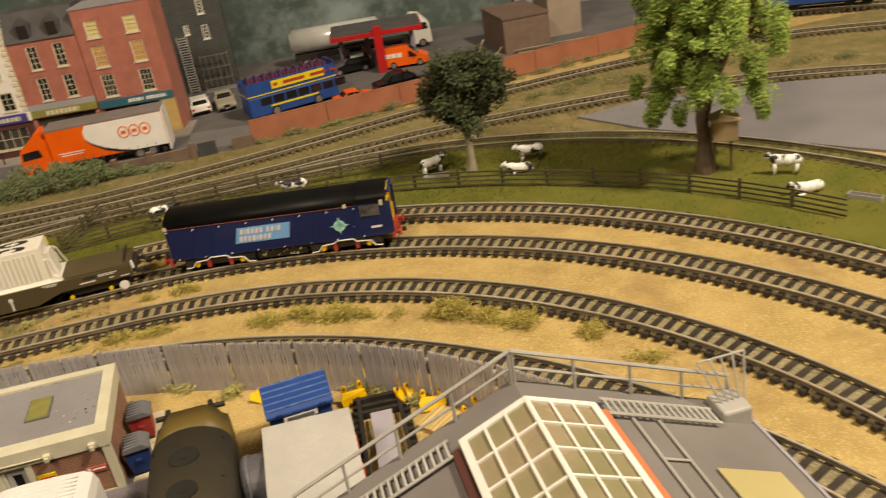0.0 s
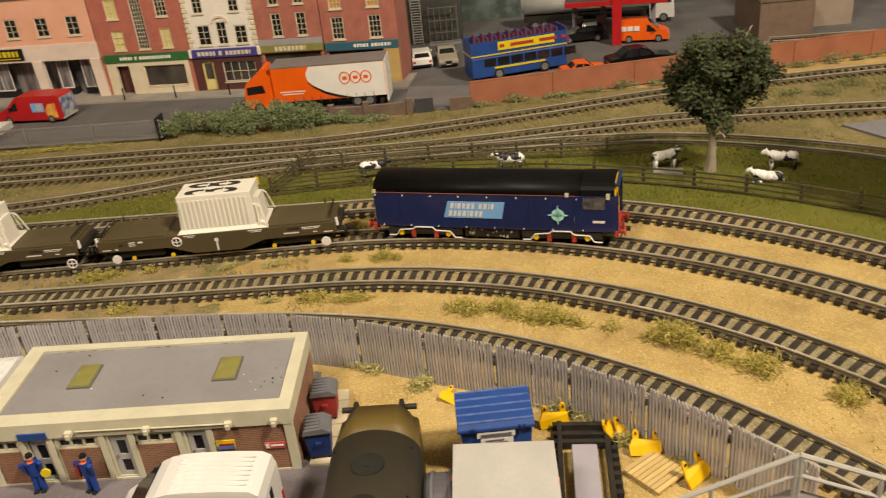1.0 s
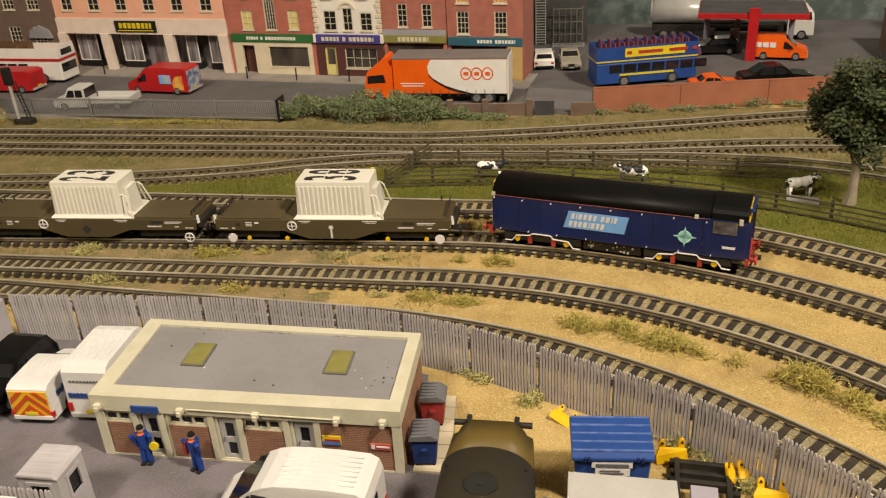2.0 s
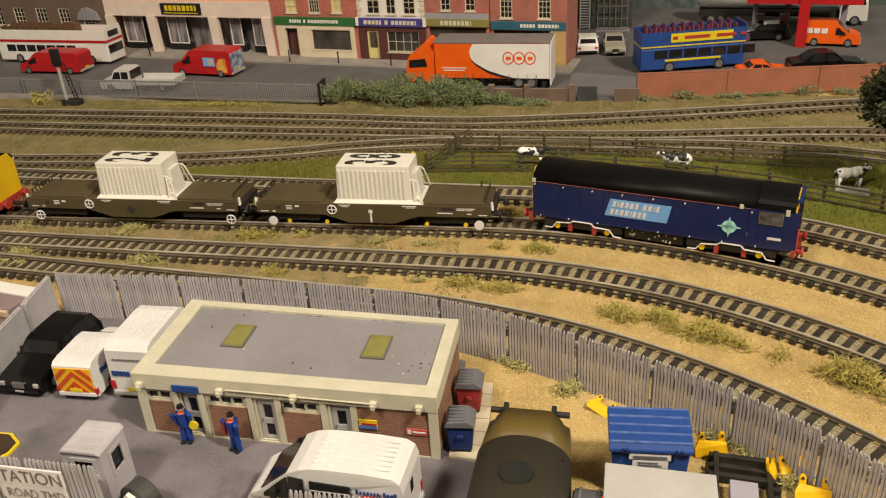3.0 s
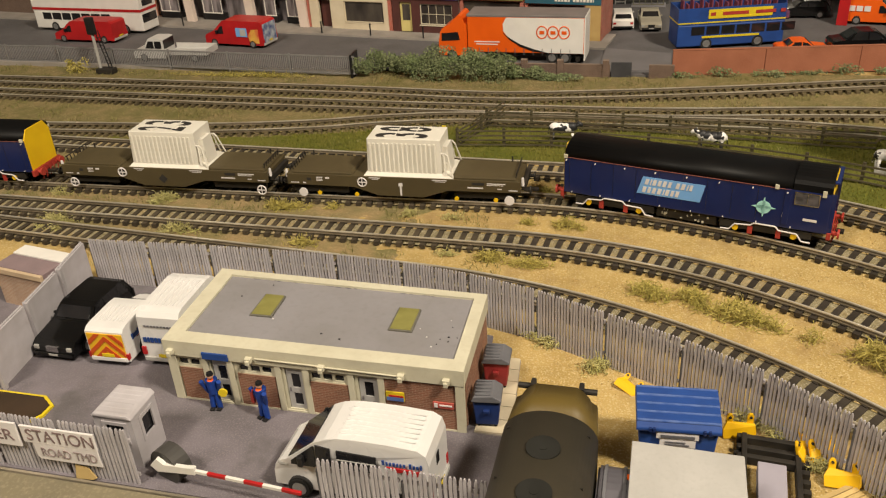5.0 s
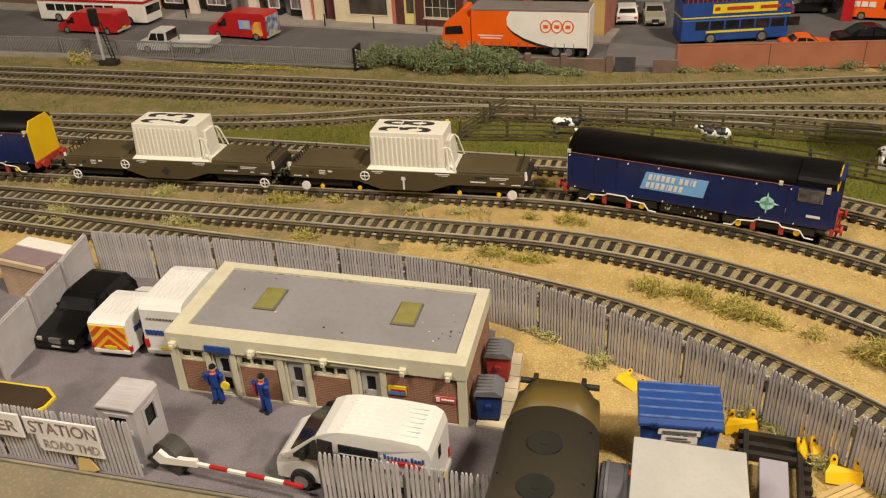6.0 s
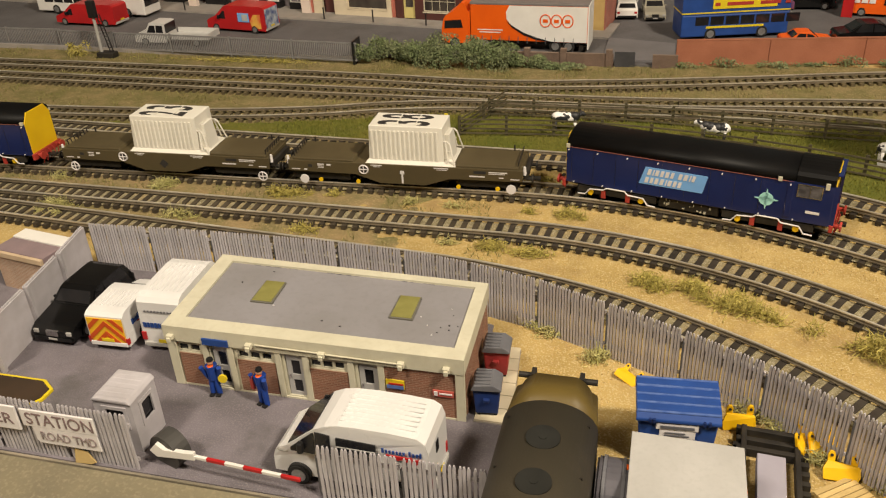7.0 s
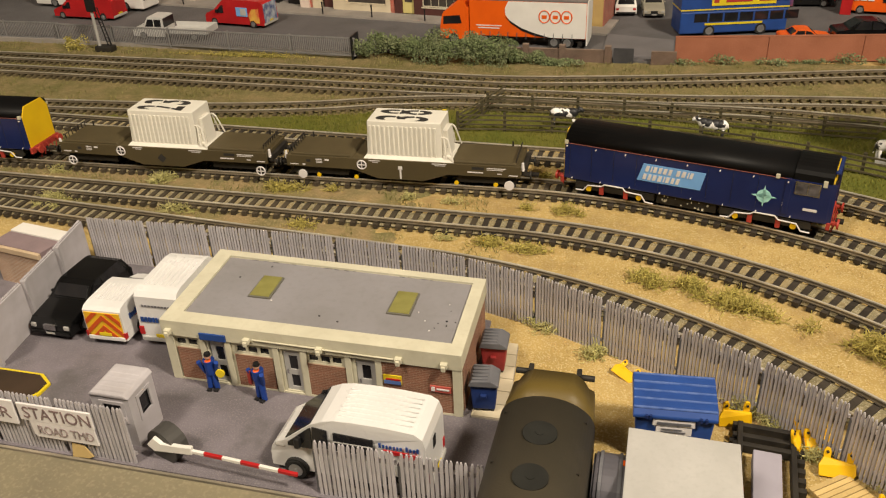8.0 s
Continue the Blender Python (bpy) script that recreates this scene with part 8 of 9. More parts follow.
for nm, x0, x1, y0, y1, z0, z1 in (("wall_north", -2.6, 2.6, 2.4, 2.5, -0.95, 1.45), ("wall_south", -2.6, 2.6, -2.1, -2.0, -0.95, 1.45), ("wall_west", -2.7, -2.6, -2.1, 2.5, -0.95, 1.45), ("wall_east", 2.6, 2.7, -2.1, 2.5, -0.95, 1.45), ("ceiling", -2.7, 2.7, -2.1, 2.5, 1.45, 1.5), ("floor", -2.7, 2.7, -2.1, 2.5, -1.0, -0.95)):
    b = bmesh.new()
    box(b, x0, x1, y0, y1, z0, z1)
    solid(nm, b, mat("carpet", (0.18, 0.15, 0.13), None, 20, 0.95) if nm == "floor" else ROOMW, "plain room " + nm.split("_")[0], nm.split("_")[0], kind="structure")


# ---- meadow between the curves ----
def side_of(line, x, y):
    """Distance from a track's centre line, positive on its far (left-hand) side."""
    d = np.hypot(line.p[:, 0] - x, line.p[:, 1] - y)
    i = int(min(max(int(d.argmin()), 1), len(line.p) - 2))
    t = line.p[i + 1] - line.p[i - 1]
    return float((t[0] * (y - line.p[i, 1]) - t[1] * (x - line.p[i, 0])) / np.hypot(*t))


def in_meadow(x, y, edge=0.0):
    return side_of(T3, x, y) > 0.0165 + edge and side_of(T4, x, y) < (0.0170 if x > 0.22 else -0.0150) - edge


STEP = 0.0035
gx, gy = np.arange(-0.60, 0.62, STEP), np.arange(0.30, 0.74, STEP)
idx, verts, faces = {}, [], []
for j, y in enumerate(gy):
    for i, x in enumerate(gx):
        if in_meadow(x, y, 0.002 * noise.noise((x * 90, y * 90, 7))):
            idx[i, j] = len(verts)
            verts.append((x, y, 0.0019 + 0.0005 * noise.noise((x * 80, y * 80, 2))))
for (i, j) in idx:
    q = [(i, j), (i + 1, j), (i + 1, j + 1), (i, j + 1)]
    if all(k in idx for k in q):
        faces.append([idx[k] for k in q])
me = pydata("meadow", verts, faces, GRASS)
me.polygons.foreach_set("use_smooth", [True] * len(me.polygons))
tagged(new("meadow", me), "green static grass meadow between the curved tracks", "ground", kind="structure")


def blades(name, spots, material, label, h0, h1, w, lean=0.5, category="grass", seed=1):
    """Many single blades, each one bent triangle pair, as one stuff mesh."""
    rr = random.Random(seed)
    V, F = [], []
    for x, y, z in spots:
        a = rr.uniform(0, 6.283)
        h = rr.uniform(h0, h1)
        l = rr.uniform(0, lean) * h
        b = rr.uniform(0, 6.283)
        dx, dy = math.cos(a) * w / 2, math.sin(a) * w / 2
        ex, ey = math.cos(b) * l, math.sin(b) * l
        n = len(V)
        V += [(x - dx, y - dy, z), (x + dx, y + dy, z), (x + ex * 0.4 + dx * 0.7, y + ey * 0.4 + dy * 0.7, z + h * 0.6), (x + ex * 0.4 - dx * 0.7, y + ey * 0.4 - dy * 0.7, z + h * 0.6), (x + ex, y + ey, z + h)]
        F += [(n, n + 1, n + 2, n + 3), (n + 3, n + 2, n + 4)]
    return tagged(new(name, pydata(name, V, F, material)), label, category, kind="stuff")


rg = random.Random(11)
spots, dry = [], []
while len(spots) < 26000:
    x, y = rg.uniform(-0.58, 0.60), rg.uniform(0.42, 0.73)
    if rg.random() < 0.5:
        x, y = rg.uniform(-0.2, 0.45), rg.uniform(0.58, 0.72)
    if in_meadow(x, y, -0.0015):
        spots.append((x, y, 0.0016))
blades("meadow_grass", spots, BLADE, "short green and yellowish static grass", 0.0012, 0.0030, 0.0005, 0.8)


def near_any(x, y, lim=0.0155):
    return any(abs(side_of(l, x, y)) < lim for l in (T0, T1, T2, T3, T4, T5, T6))


# moss and weeds along the older tracks, by noise patches
moss, straw = [], []
while len(moss) < 15000:
    x, y = rg.uniform(-0.68, 0.50), rg.uniform(0.455, 0.860)
    if x > 0.02 and y < 0.66:
        continue
    n = noise.noise((x * 34, y * 34, 9)) + 0.35 * noise.noise((x * 120, y * 120, 3))
    if n > (0.04 if y > 0.74 else 0.12) and (not near_any(x, y, 0.0150) or rg.random() < 0.10):
        moss.append((x, y, 0.0010))
blades("trackside_weeds", moss, mat("weed_blade", (0.17, 0.17, 0.05), (0.27, 0.24, 0.09), 40, 0.85, island=0.4), "patchy olive weeds and moss between the tracks", 0.0010, 0.0034, 0.0005, 1.2, "weeds", 3)

# loose grains on the sand and ballast
grains_v, grains_f = [], []
for k in range(30000):
    x, y = rg.uniform(-0.55, 0.46), rg.uniform(0.36, 0.66)
    if k % 3 == 0:
        x, y = rg.uniform(0.03, 0.30), rg.uniform(0.30, 0.56)
    if x < 0.035 and y < 0.437:
        continue
    r = rg.uniform(0.0002, 0.00055)
    n = len(grains_v)
    a = rg.uniform(0, 6.28)
    for q in range(3):
        grains_v.append((x + r * math.cos(a + q * 2.09), y + r * math.sin(a + q * 2.09), 0.0004))
    grains_v.append((x + rg.uniform(-r, r) * 0.4, y + rg.uniform(-r, r) * 0.4, 0.0006 + r * 0.7))
    grains_f += [(n, n + 1, n + 3), (n + 1, n + 2, n + 3), (n + 2, n, n + 3)]
me = pydata("ballast_grains", grains_v, grains_f, mat("sand_grain", (0.55, 0.39, 0.165), (0.43, 0.295, 0.11), 300, 0.9, island=0.28))
tagged(new("ballast_grains", me), "loose sandy ballast grains", "gravel", kind="stuff")


def tangle(name, m, rx, ry, h, n, material, label, category="bush", seg=7, w=0.00036, seed=1, curl=1.0):
    """A loose clump of long curling foam or fibre threads, three-sided and thin."""
    rr = random.Random(seed)
    V, F = [], []
    hubs = [(rr.gauss(0, 0.28) * rx, rr.gauss(0, 0.28) * ry, rr.uniform(0.35, 0.6)) for _ in range(5)]
    for _ in range(n):
        cx, cy, k = rr.choice(hubs)
        p = Vector((cx + rr.gauss(0, k * 0.6) * rx, cy + rr.gauss(0, k * 0.6) * ry, 0))
        q2 = min(1.0, (p.x / rx) ** 2 + (p.y / ry) ** 2)
        p.z = h * (1.05 - q2) * rr.random() ** 0.8 + 0.0003
        d = Vector((rr.gauss(0, 1), rr.gauss(0, 1), rr.gauss(0.2, 0.5))).normalized()
        L = rr.uniform(0.4, 1.2) * (0.0045 + 0.25 * h)
        axis = Vector((rr.gauss(0, 1), rr.gauss(0, 1), rr.gauss(0, 1))).normalized()
        turn = Matrix.Rotation(rr.uniform(0.2, 0.75) * curl, 3, axis)
        k0 = len(V)
        for s_ in range(seg + 1):
            u = d.orthogonal().normalized() * w * 0.5
            v = d.cross(u).normalized() * w * 0.5
            V += [tuple(p + u), tuple(p - u * 0.5 + v * 0.87), tuple(p - u * 0.5 - v * 0.87)]
            d = (turn @ d + Vector((rr.gauss(0, 1), rr.gauss(0, 1), rr.gauss(0, 0.8))) * 0.22).normalized()
            p = p + d * (L / seg)
            p.z = max(p.z, 0.0003)
        for s_ in range(seg):
            for q in range(3):
                a, b = k0 + 3 * s_ + q, k0 + 3 * s_ + (q + 1) % 3
                F.append((a, b, b + 3, a + 3))
    ob = new(name, pydata(name, V, F, material))
    ob.matrix_basis = m
    return tagged(ob, label, category, kind="stuff")


def leafy(name, m, rx, ry, h, n, material, label, size=0.0012, seed=1, category="bush"):
    """A bush of many small leaf flakes with an uneven outline."""
    rr = random.Random(seed)
    V, F = [], []
    lumps = [(rr.uniform(-0.75, 0.75) * rx, rr.uniform(-0.6, 0.6) * ry, rr.uniform(0.25, 0.75) * h, rr.uniform(0.28, 0.5)) for _ in range(9)]
    for _ in range(n):
        cx, cy, cz, k = rr.choice(lumps)
        d = Vector((rr.gauss(0, 1), rr.gauss(0, 1), rr.gauss(0, 1))).normalized() * rr.uniform(0.55, 1.0)
        p = Vector((cx + d.x * rx * k, cy + d.y * ry * k * 1.2, max(0.0003, cz + d.z * h * k)))
        u = Vector((rr.gauss(0, 1), rr.gauss(0, 1), rr.gauss(0, 1))).normalized()
        v = u.orthogonal().normalized()
        s = size * rr.uniform(0.5, 1.2)
        k0 = len(V)
        V += [tuple(p + u * s), tuple(p + v * s * 0.5), tuple(p - u * s), tuple(p - v * s * 0.5)]
        F.append((k0, k0 + 1, k0 + 2, k0 + 3))
    ob = new(name, pydata(name, V, F, material))
    ob.matrix_basis = m
    return tagged(ob, label, category)


# yellowish fibre clumps on the sand
for i, (x, y, rx, ry, h, n, mt) in enumerate((
        (0.104, 0.474, 0.015, 0.008, 0.005, 380, STRAWBLADE), (0.127, 0.470, 0.015, 0.009, 0.006, 420, STRAWBLADE), (0.152, 0.459, 0.016, 0.010, 0.008, 560, STRAWBLADE), (0.168, 0.452, 0.010, 0.005, 0.004, 120, STRAWBLADE),
        (0.216, 0.424, 0.018, 0.012, 0.011, 700, STRAWBLADE), (0.235, 0.411, 0.013, 0.009, 0.007, 300, STRAWBLADE), (0.186, 0.443, 0.007, 0.005, 0.006, 60, STRAWBLADE), (0.012, 0.499, 0.013, 0.006, 0.004, 260, STRAWBLADE), (0.034, 0.495, 0.014, 0.006, 0.004, 260, STRAWBLADE),
        (0.060, 0.418, 0.010, 0.006, 0.005, 240, PALEFIBRE), (0.048, 0.424, 0.010, 0.006, 0.005, 200, PALEFIBRE), (0.082, 0.402, 0.009, 0.006, 0.005, 220, PALEFIBRE), (0.150, 0.376, 0.010, 0.005, 0.006, 240, PALEFIBRE),
        (0.162, 0.367, 0.009, 0.005, 0.005, 200, PALEFIBRE), (0.178, 0.349, 0.008, 0.005, 0.004, 160, PALEFIBRE), (0.205, 0.338, 0.010, 0.005, 0.005, 200, PALEFIBRE),
        (-0.110, 0.604, 0.009, 0.006, 0.005, 160, STRAWBLADE), (-0.004, 0.600, 0.009, 0.006, 0.005, 160, STRAWBLADE), (0.030, 0.597, 0.007, 0.004, 0.004, 120, STRAWBLADE), (-0.075, 0.598, 0.007, 0.004, 0.003, 90, STRAWBLADE),
        (-0.150, 0.548, 0.013, 0.006, 0.005, 260, STRAWBLADE), (-0.24, 0.552, 0.013, 0.006, 0.004, 200, PALEFIBRE), (0.052, 0.545, 0.010, 0.007, 0.006, 220, STRAWBLADE), (0.026, 0.550, 0.006, 0.004, 0.003, 100, STRAWBLADE),
        (-0.205, 0.506, 0.017, 0.006, 0.005, 240, PALEFIBRE), (-0.30, 0.506, 0.02, 0.006, 0.005, 240, PALEFIBRE), (-0.11, 0.500, 0.012, 0.005, 0.004, 160, STRAWBLADE),
        (0.255, 0.395, 0.016, 0.012, 0.008, 420, STRAWBLADE), (0.285, 0.370, 0.012, 0.010, 0.006, 260, STRAWBLADE), (0.30, 0.335, 0.014, 0.008, 0.004, 160, STRAWBLADE))):
    tangle("scrub_clump", pose(x, y, 0.0006, 0, 0, -25 if x > 0.09 else 0), rx, ry, h, n, mt, "tangled straw-yellow fibre clump on the sand" if mt is STRAWBLADE else "pale dry fibre tuft lying on the ground", "weeds", seed=i + 3)
# small dry tufts between the older tracks
rt = random.Random(52)
for i in range(26):
    x, y = rt.uniform(-0.46, -0.01), rt.choice((0.497, 0.548, 0.552, 0.601, 0.604)) + rt.uniform(-0.004, 0.004)
    pale = rt.random() < 0.55
    tangle("scrub_clump", pose(x, y, 0.0008), rt.uniform(0.006, 0.014), rt.uniform(0.003, 0.006), rt.uniform(0.002, 0.005), rt.randint(60, 150), PALEFIBRE if pale else STRAWBLADE, "small dry fibre tuft between the tracks", "weeds", seed=200 + i)
# sage bushes below the lorry
for i, (x, y, rx, ry, h, n) in enumerate(((-0.172, 0.850, 0.026, 0.014, 0.026, 2300), (-0.128, 0.846, 0.028, 0.016, 0.024, 2400), (-0.092, 0.842, 0.028, 0.016, 0.032, 2600), (-0.056, 0.842, 0.026, 0.014, 0.026, 2200), (-0.022, 0.846, 0.020, 0.010, 0.014, 1100), (0.010, 0.846, 0.022, 0.007, 0.008, 700))):
    leafy("lineside_bush", pose(x, y, 0), rx, ry, h, int(n * 1.8), BUSHGREEN, "dusty sage green foam bush beside the track", seed=i + 2)
# low growth along the brick wall
for i in range(13):
    x = 0.125 + i * 0.036
    leafy("wall_weed", pose(x, 0.8635 + (x - 0.113) * 0.144 - 0.004, 0), 0.017, 0.005, 0.006 + 0.004 * (i % 3 == 1), 330, BUSHGREEN, "low sage green growth at the wall's foot", seed=i + 20, category="weeds")
for i in range(8):
    x = 0.42 + i * 0.042
    leafy("bank_bush", pose(x, 0.815 + 0.02 * math.sin(i * 1.7) - max(0, i - 3) * 0.018, 0), 0.026, 0.014, 0.008, 420, mat("bank_leaf", (0.11, 0.13, 0.045), (0.17, 0.17, 0.07), 60, 0.9, island=0.4) if i == 0 else bpy.data.materials["bank_leaf"], "olive scrub on the bank between far tracks", seed=i + 40, category="weeds")
leafy("signal_shrub", pose(-0.512, 0.835, 0), 0.013, 0.008, 0.017, 700, STRAWBLADE, "yellow-green shrub at the signal's foot", seed=77)
tangle("scrub_clump", pose(-0.30, 0.8345, 0.001), 0.09, 0.003, 0.003, 700, STRAWBLADE, "thin straw growth along the kerb", "weeds", seed=90)

# ---- timber fences of the meadow ----
fe = thing("timber_fence", Matrix(), "dark brown post and rail fence length round the meadow", "fence", "meadow fences")
bm = bmesh.new()
box(bm, -0.0011, 0.0011, -0.0009, 0.0009, 0.0, 0.0165, 0, 0.0002)
part("post", bm, FENCEWOOD, fe)
bm = bmesh.new()
box(bm, 0.0, 0.0368, -0.0015, -0.0008, -0.0006, 0.0006)
r0 = part("rail", bm, FENCEWOOD, fe)
r0.matrix_basis = pose(0, 0, 0.0028)
for z in (0.0066, 0.0104, 0.0142):
    twin(r0, fe, pose(0, 0, z))
near_f = Line(smooth_line([(-0.049, 0.6705), (0.026, 0.677), (0.096, 0.673), (0.167, 0.660), (0.234, 0.638), (0.30, 0.606), (0.36, 0.566), (0.414, 0.520), (0.463, 0.457), (0.498, 0.395)]))
far_f = Line(smooth_line([(-0.034, 0.7145), (0.07, 0.7165), (0.148, 0.708), (0.221, 0.699), (0.262, 0.697)]))
end_f = Line([(-0.049, 0.6705), (-0.034, 0.7145)])
made = False
for line in (near_f, far_f, end_f):
    n = int(line.length / 0.0368) + (1 if line is end_f else 0)
    for i in range(n):
        x, y, _ = line.at(i * 0.0368)
        x2, y2, _ = line.at((i + 1) * 0.0368)
        m = pose(x, y, 0.0012, 0, 0, math.degrees(math.atan2(y2 - y, x2 - x)))
        if not made:
            fe.matrix_basis, made = m, True
        else:
            copy_thing(fe, m)
mp = thing("marker_post", pose(-0.0595, 0.6705, 0.0012), "thin black marker post with yellow top", "post")
bm = bmesh.new()
cyl(bm, (0, 0, 0.006), (0, 0, 1), 0.0006, 0.012, 8)
part("shaft", bm, BLACK, mp)
bm = bmesh.new()
box(bm, -0.0016, 0.0016, -0.0006, 0.0006, 0.0115, 0.0180, 0, 0.0004)
part("plate", bm, SIGNYEL, mp)

# ---- cows: plain cast shapes with patched paint ----
COWHIDE = bpy.data.materials.new("patched_paint")
COWHIDE.use_nodes = True
nt = COWHIDE.node_tree
tc, nz, cr = nt.nodes.new("ShaderNodeTexCoord"), nt.nodes.new("ShaderNodeTexNoise"), nt.nodes.new("ShaderNodeValToRGB")
oi, vm = nt.nodes.new("ShaderNodeObjectInfo"), nt.nodes.new("ShaderNodeVectorMath")
cr.color_ramp.interpolation = "CONSTANT"
cr.color_ramp.elements[0].color = (0.86, 0.84, 0.81, 1)
cr.color_ramp.elements[1].color, cr.color_ramp.elements[1].position = (0.02, 0.02, 0.022, 1), 0.55
nz.inputs["Scale"].default_value = 150
nt.links.new(tc.outputs["Object"], vm.inputs[0])
nt.links.new(oi.outputs["Location"], vm.inputs[1])
nt.links.new(vm.outputs[0], nz.inputs["Vector"])
nt.links.new(nz.outputs["Fac"], cr.inputs[0])
nt.links.new(cr.outputs[0], nt.nodes["Principled BSDF"].inputs["Base Color"])
nt.nodes["Principled BSDF"].inputs["Roughness"].default_value = 0.5


DARKHIDE = COWHIDE.copy()
DARKHIDE.name = "dark_patched_paint"
DARKHIDE.node_tree.nodes["Color Ramp"].color_ramp.elements[1].position = 0.455


def cow(m, label, lying=False, mt=None):
    b = bmesh.new()
    dz = -0.0065 if lying else 0.0
    for sx, r, z in ((-0.0065, 0.0042, 0.0118), (-0.002, 0.0043, 0.0114), (0.003, 0.0042, 0.0116), (0.0065, 0.0038, 0.0124)):
        bmesh.ops.create_uvsphere(b, u_segments=12, v_segments=8, radius=r, matrix=Matrix.Translation((sx, 0, z + dz)) @ Matrix.Diagonal((1.15, 0.85, 1, 1)))
    cyl(b, (0.0098, 0, 0.0138 + dz), (1, 0, 0.5), 0.0022, 0.0055, 8, 0.0017)
    bmesh.ops.create_uvsphere(b, u_segments=10, v_segments=8, radius=0.0020, matrix=Matrix.Translation((0.0128, 0, 0.0148 + dz)) @ pose(0, 0, 0, 0, 35, 0) @ Matrix.Diagonal((1.5, 0.8, 0.9, 1)))
    for sy in (-1, 1):
        rod(b, (0.0115, sy * 0.0012, 0.0162 + dz), (0.0112, sy * 0.0030, 0.0166 + dz), 0.0005, 5)
        if not lying:
            for sx in (-0.0078, 0.0072):
                cyl(b, (sx, sy * 0.0020, 0.0045), (0.04 * (1 if sx > 0 else -1), 0, 1), 0.0008, 0.0092, 8, 0.0013)
        else:
            cyl(b, (0.006, sy * 0.0036, 0.0012), (1, sy * 0.2, 0), 0.0009, 0.006, 8)
    rod(b, (-0.0108, 0, 0.0135 + dz), (-0.0118, 0, max(0.001, 0.0065 + dz)), 0.0004, 5)
    return solid("cow_figurine", b, mt or COWHIDE, label, "figurine", "meadow cows", m=m, smooth=True)


for k, (x, y, rz, ly, pale) in enumerate(((0.032, 0.690, 5, 0, 0), (0.143, 0.683, 172, 0, 0), (0.261, 0.662, 15, 0, 1), (0.326, 0.622, 155, 1, 0), (0.343, 0.642, 170, 0, 1), (0.494, 0.505, 150, 0, 0), (0.487, 0.468, 170, 1, 0))):
    cow(pose(x, y, 0.0016, 0, 0, rz), "plain black and white painted cow figurine" + (" lying down" if ly else " on the grass") if not pale else "plain white and black patched cow figurine on the grass", bool(ly), DARKHIDE if k < 2 else None)
tr_ = thing("feed_trough", pose(0.262, 0.6535, 0.0014, 0, 0, -14), "grey metal feed trough on the meadow", "trough")
bm = bmesh.new()
wall_with_holes(bm, -0.011, 0.011, -0.003, 0.003, [(-0.0104, 0.0104, -0.0025, 0.0025)], 0, 0.0035)
for v in bm.verts:
    v.co = (v.co.x, v.co.z, v.co.y)
part("sides", bm, TIN, tr_)
bm = bmesh.new()
box(bm, -0.0104, 0.0104, -0.0025, 0.0025, 0.0004, 0.0012)
part("bottom", bm, BINLID, tr_)
copy_thing(tr_, pose(0.512, 0.441, 0.0014, 0, 0, -55))


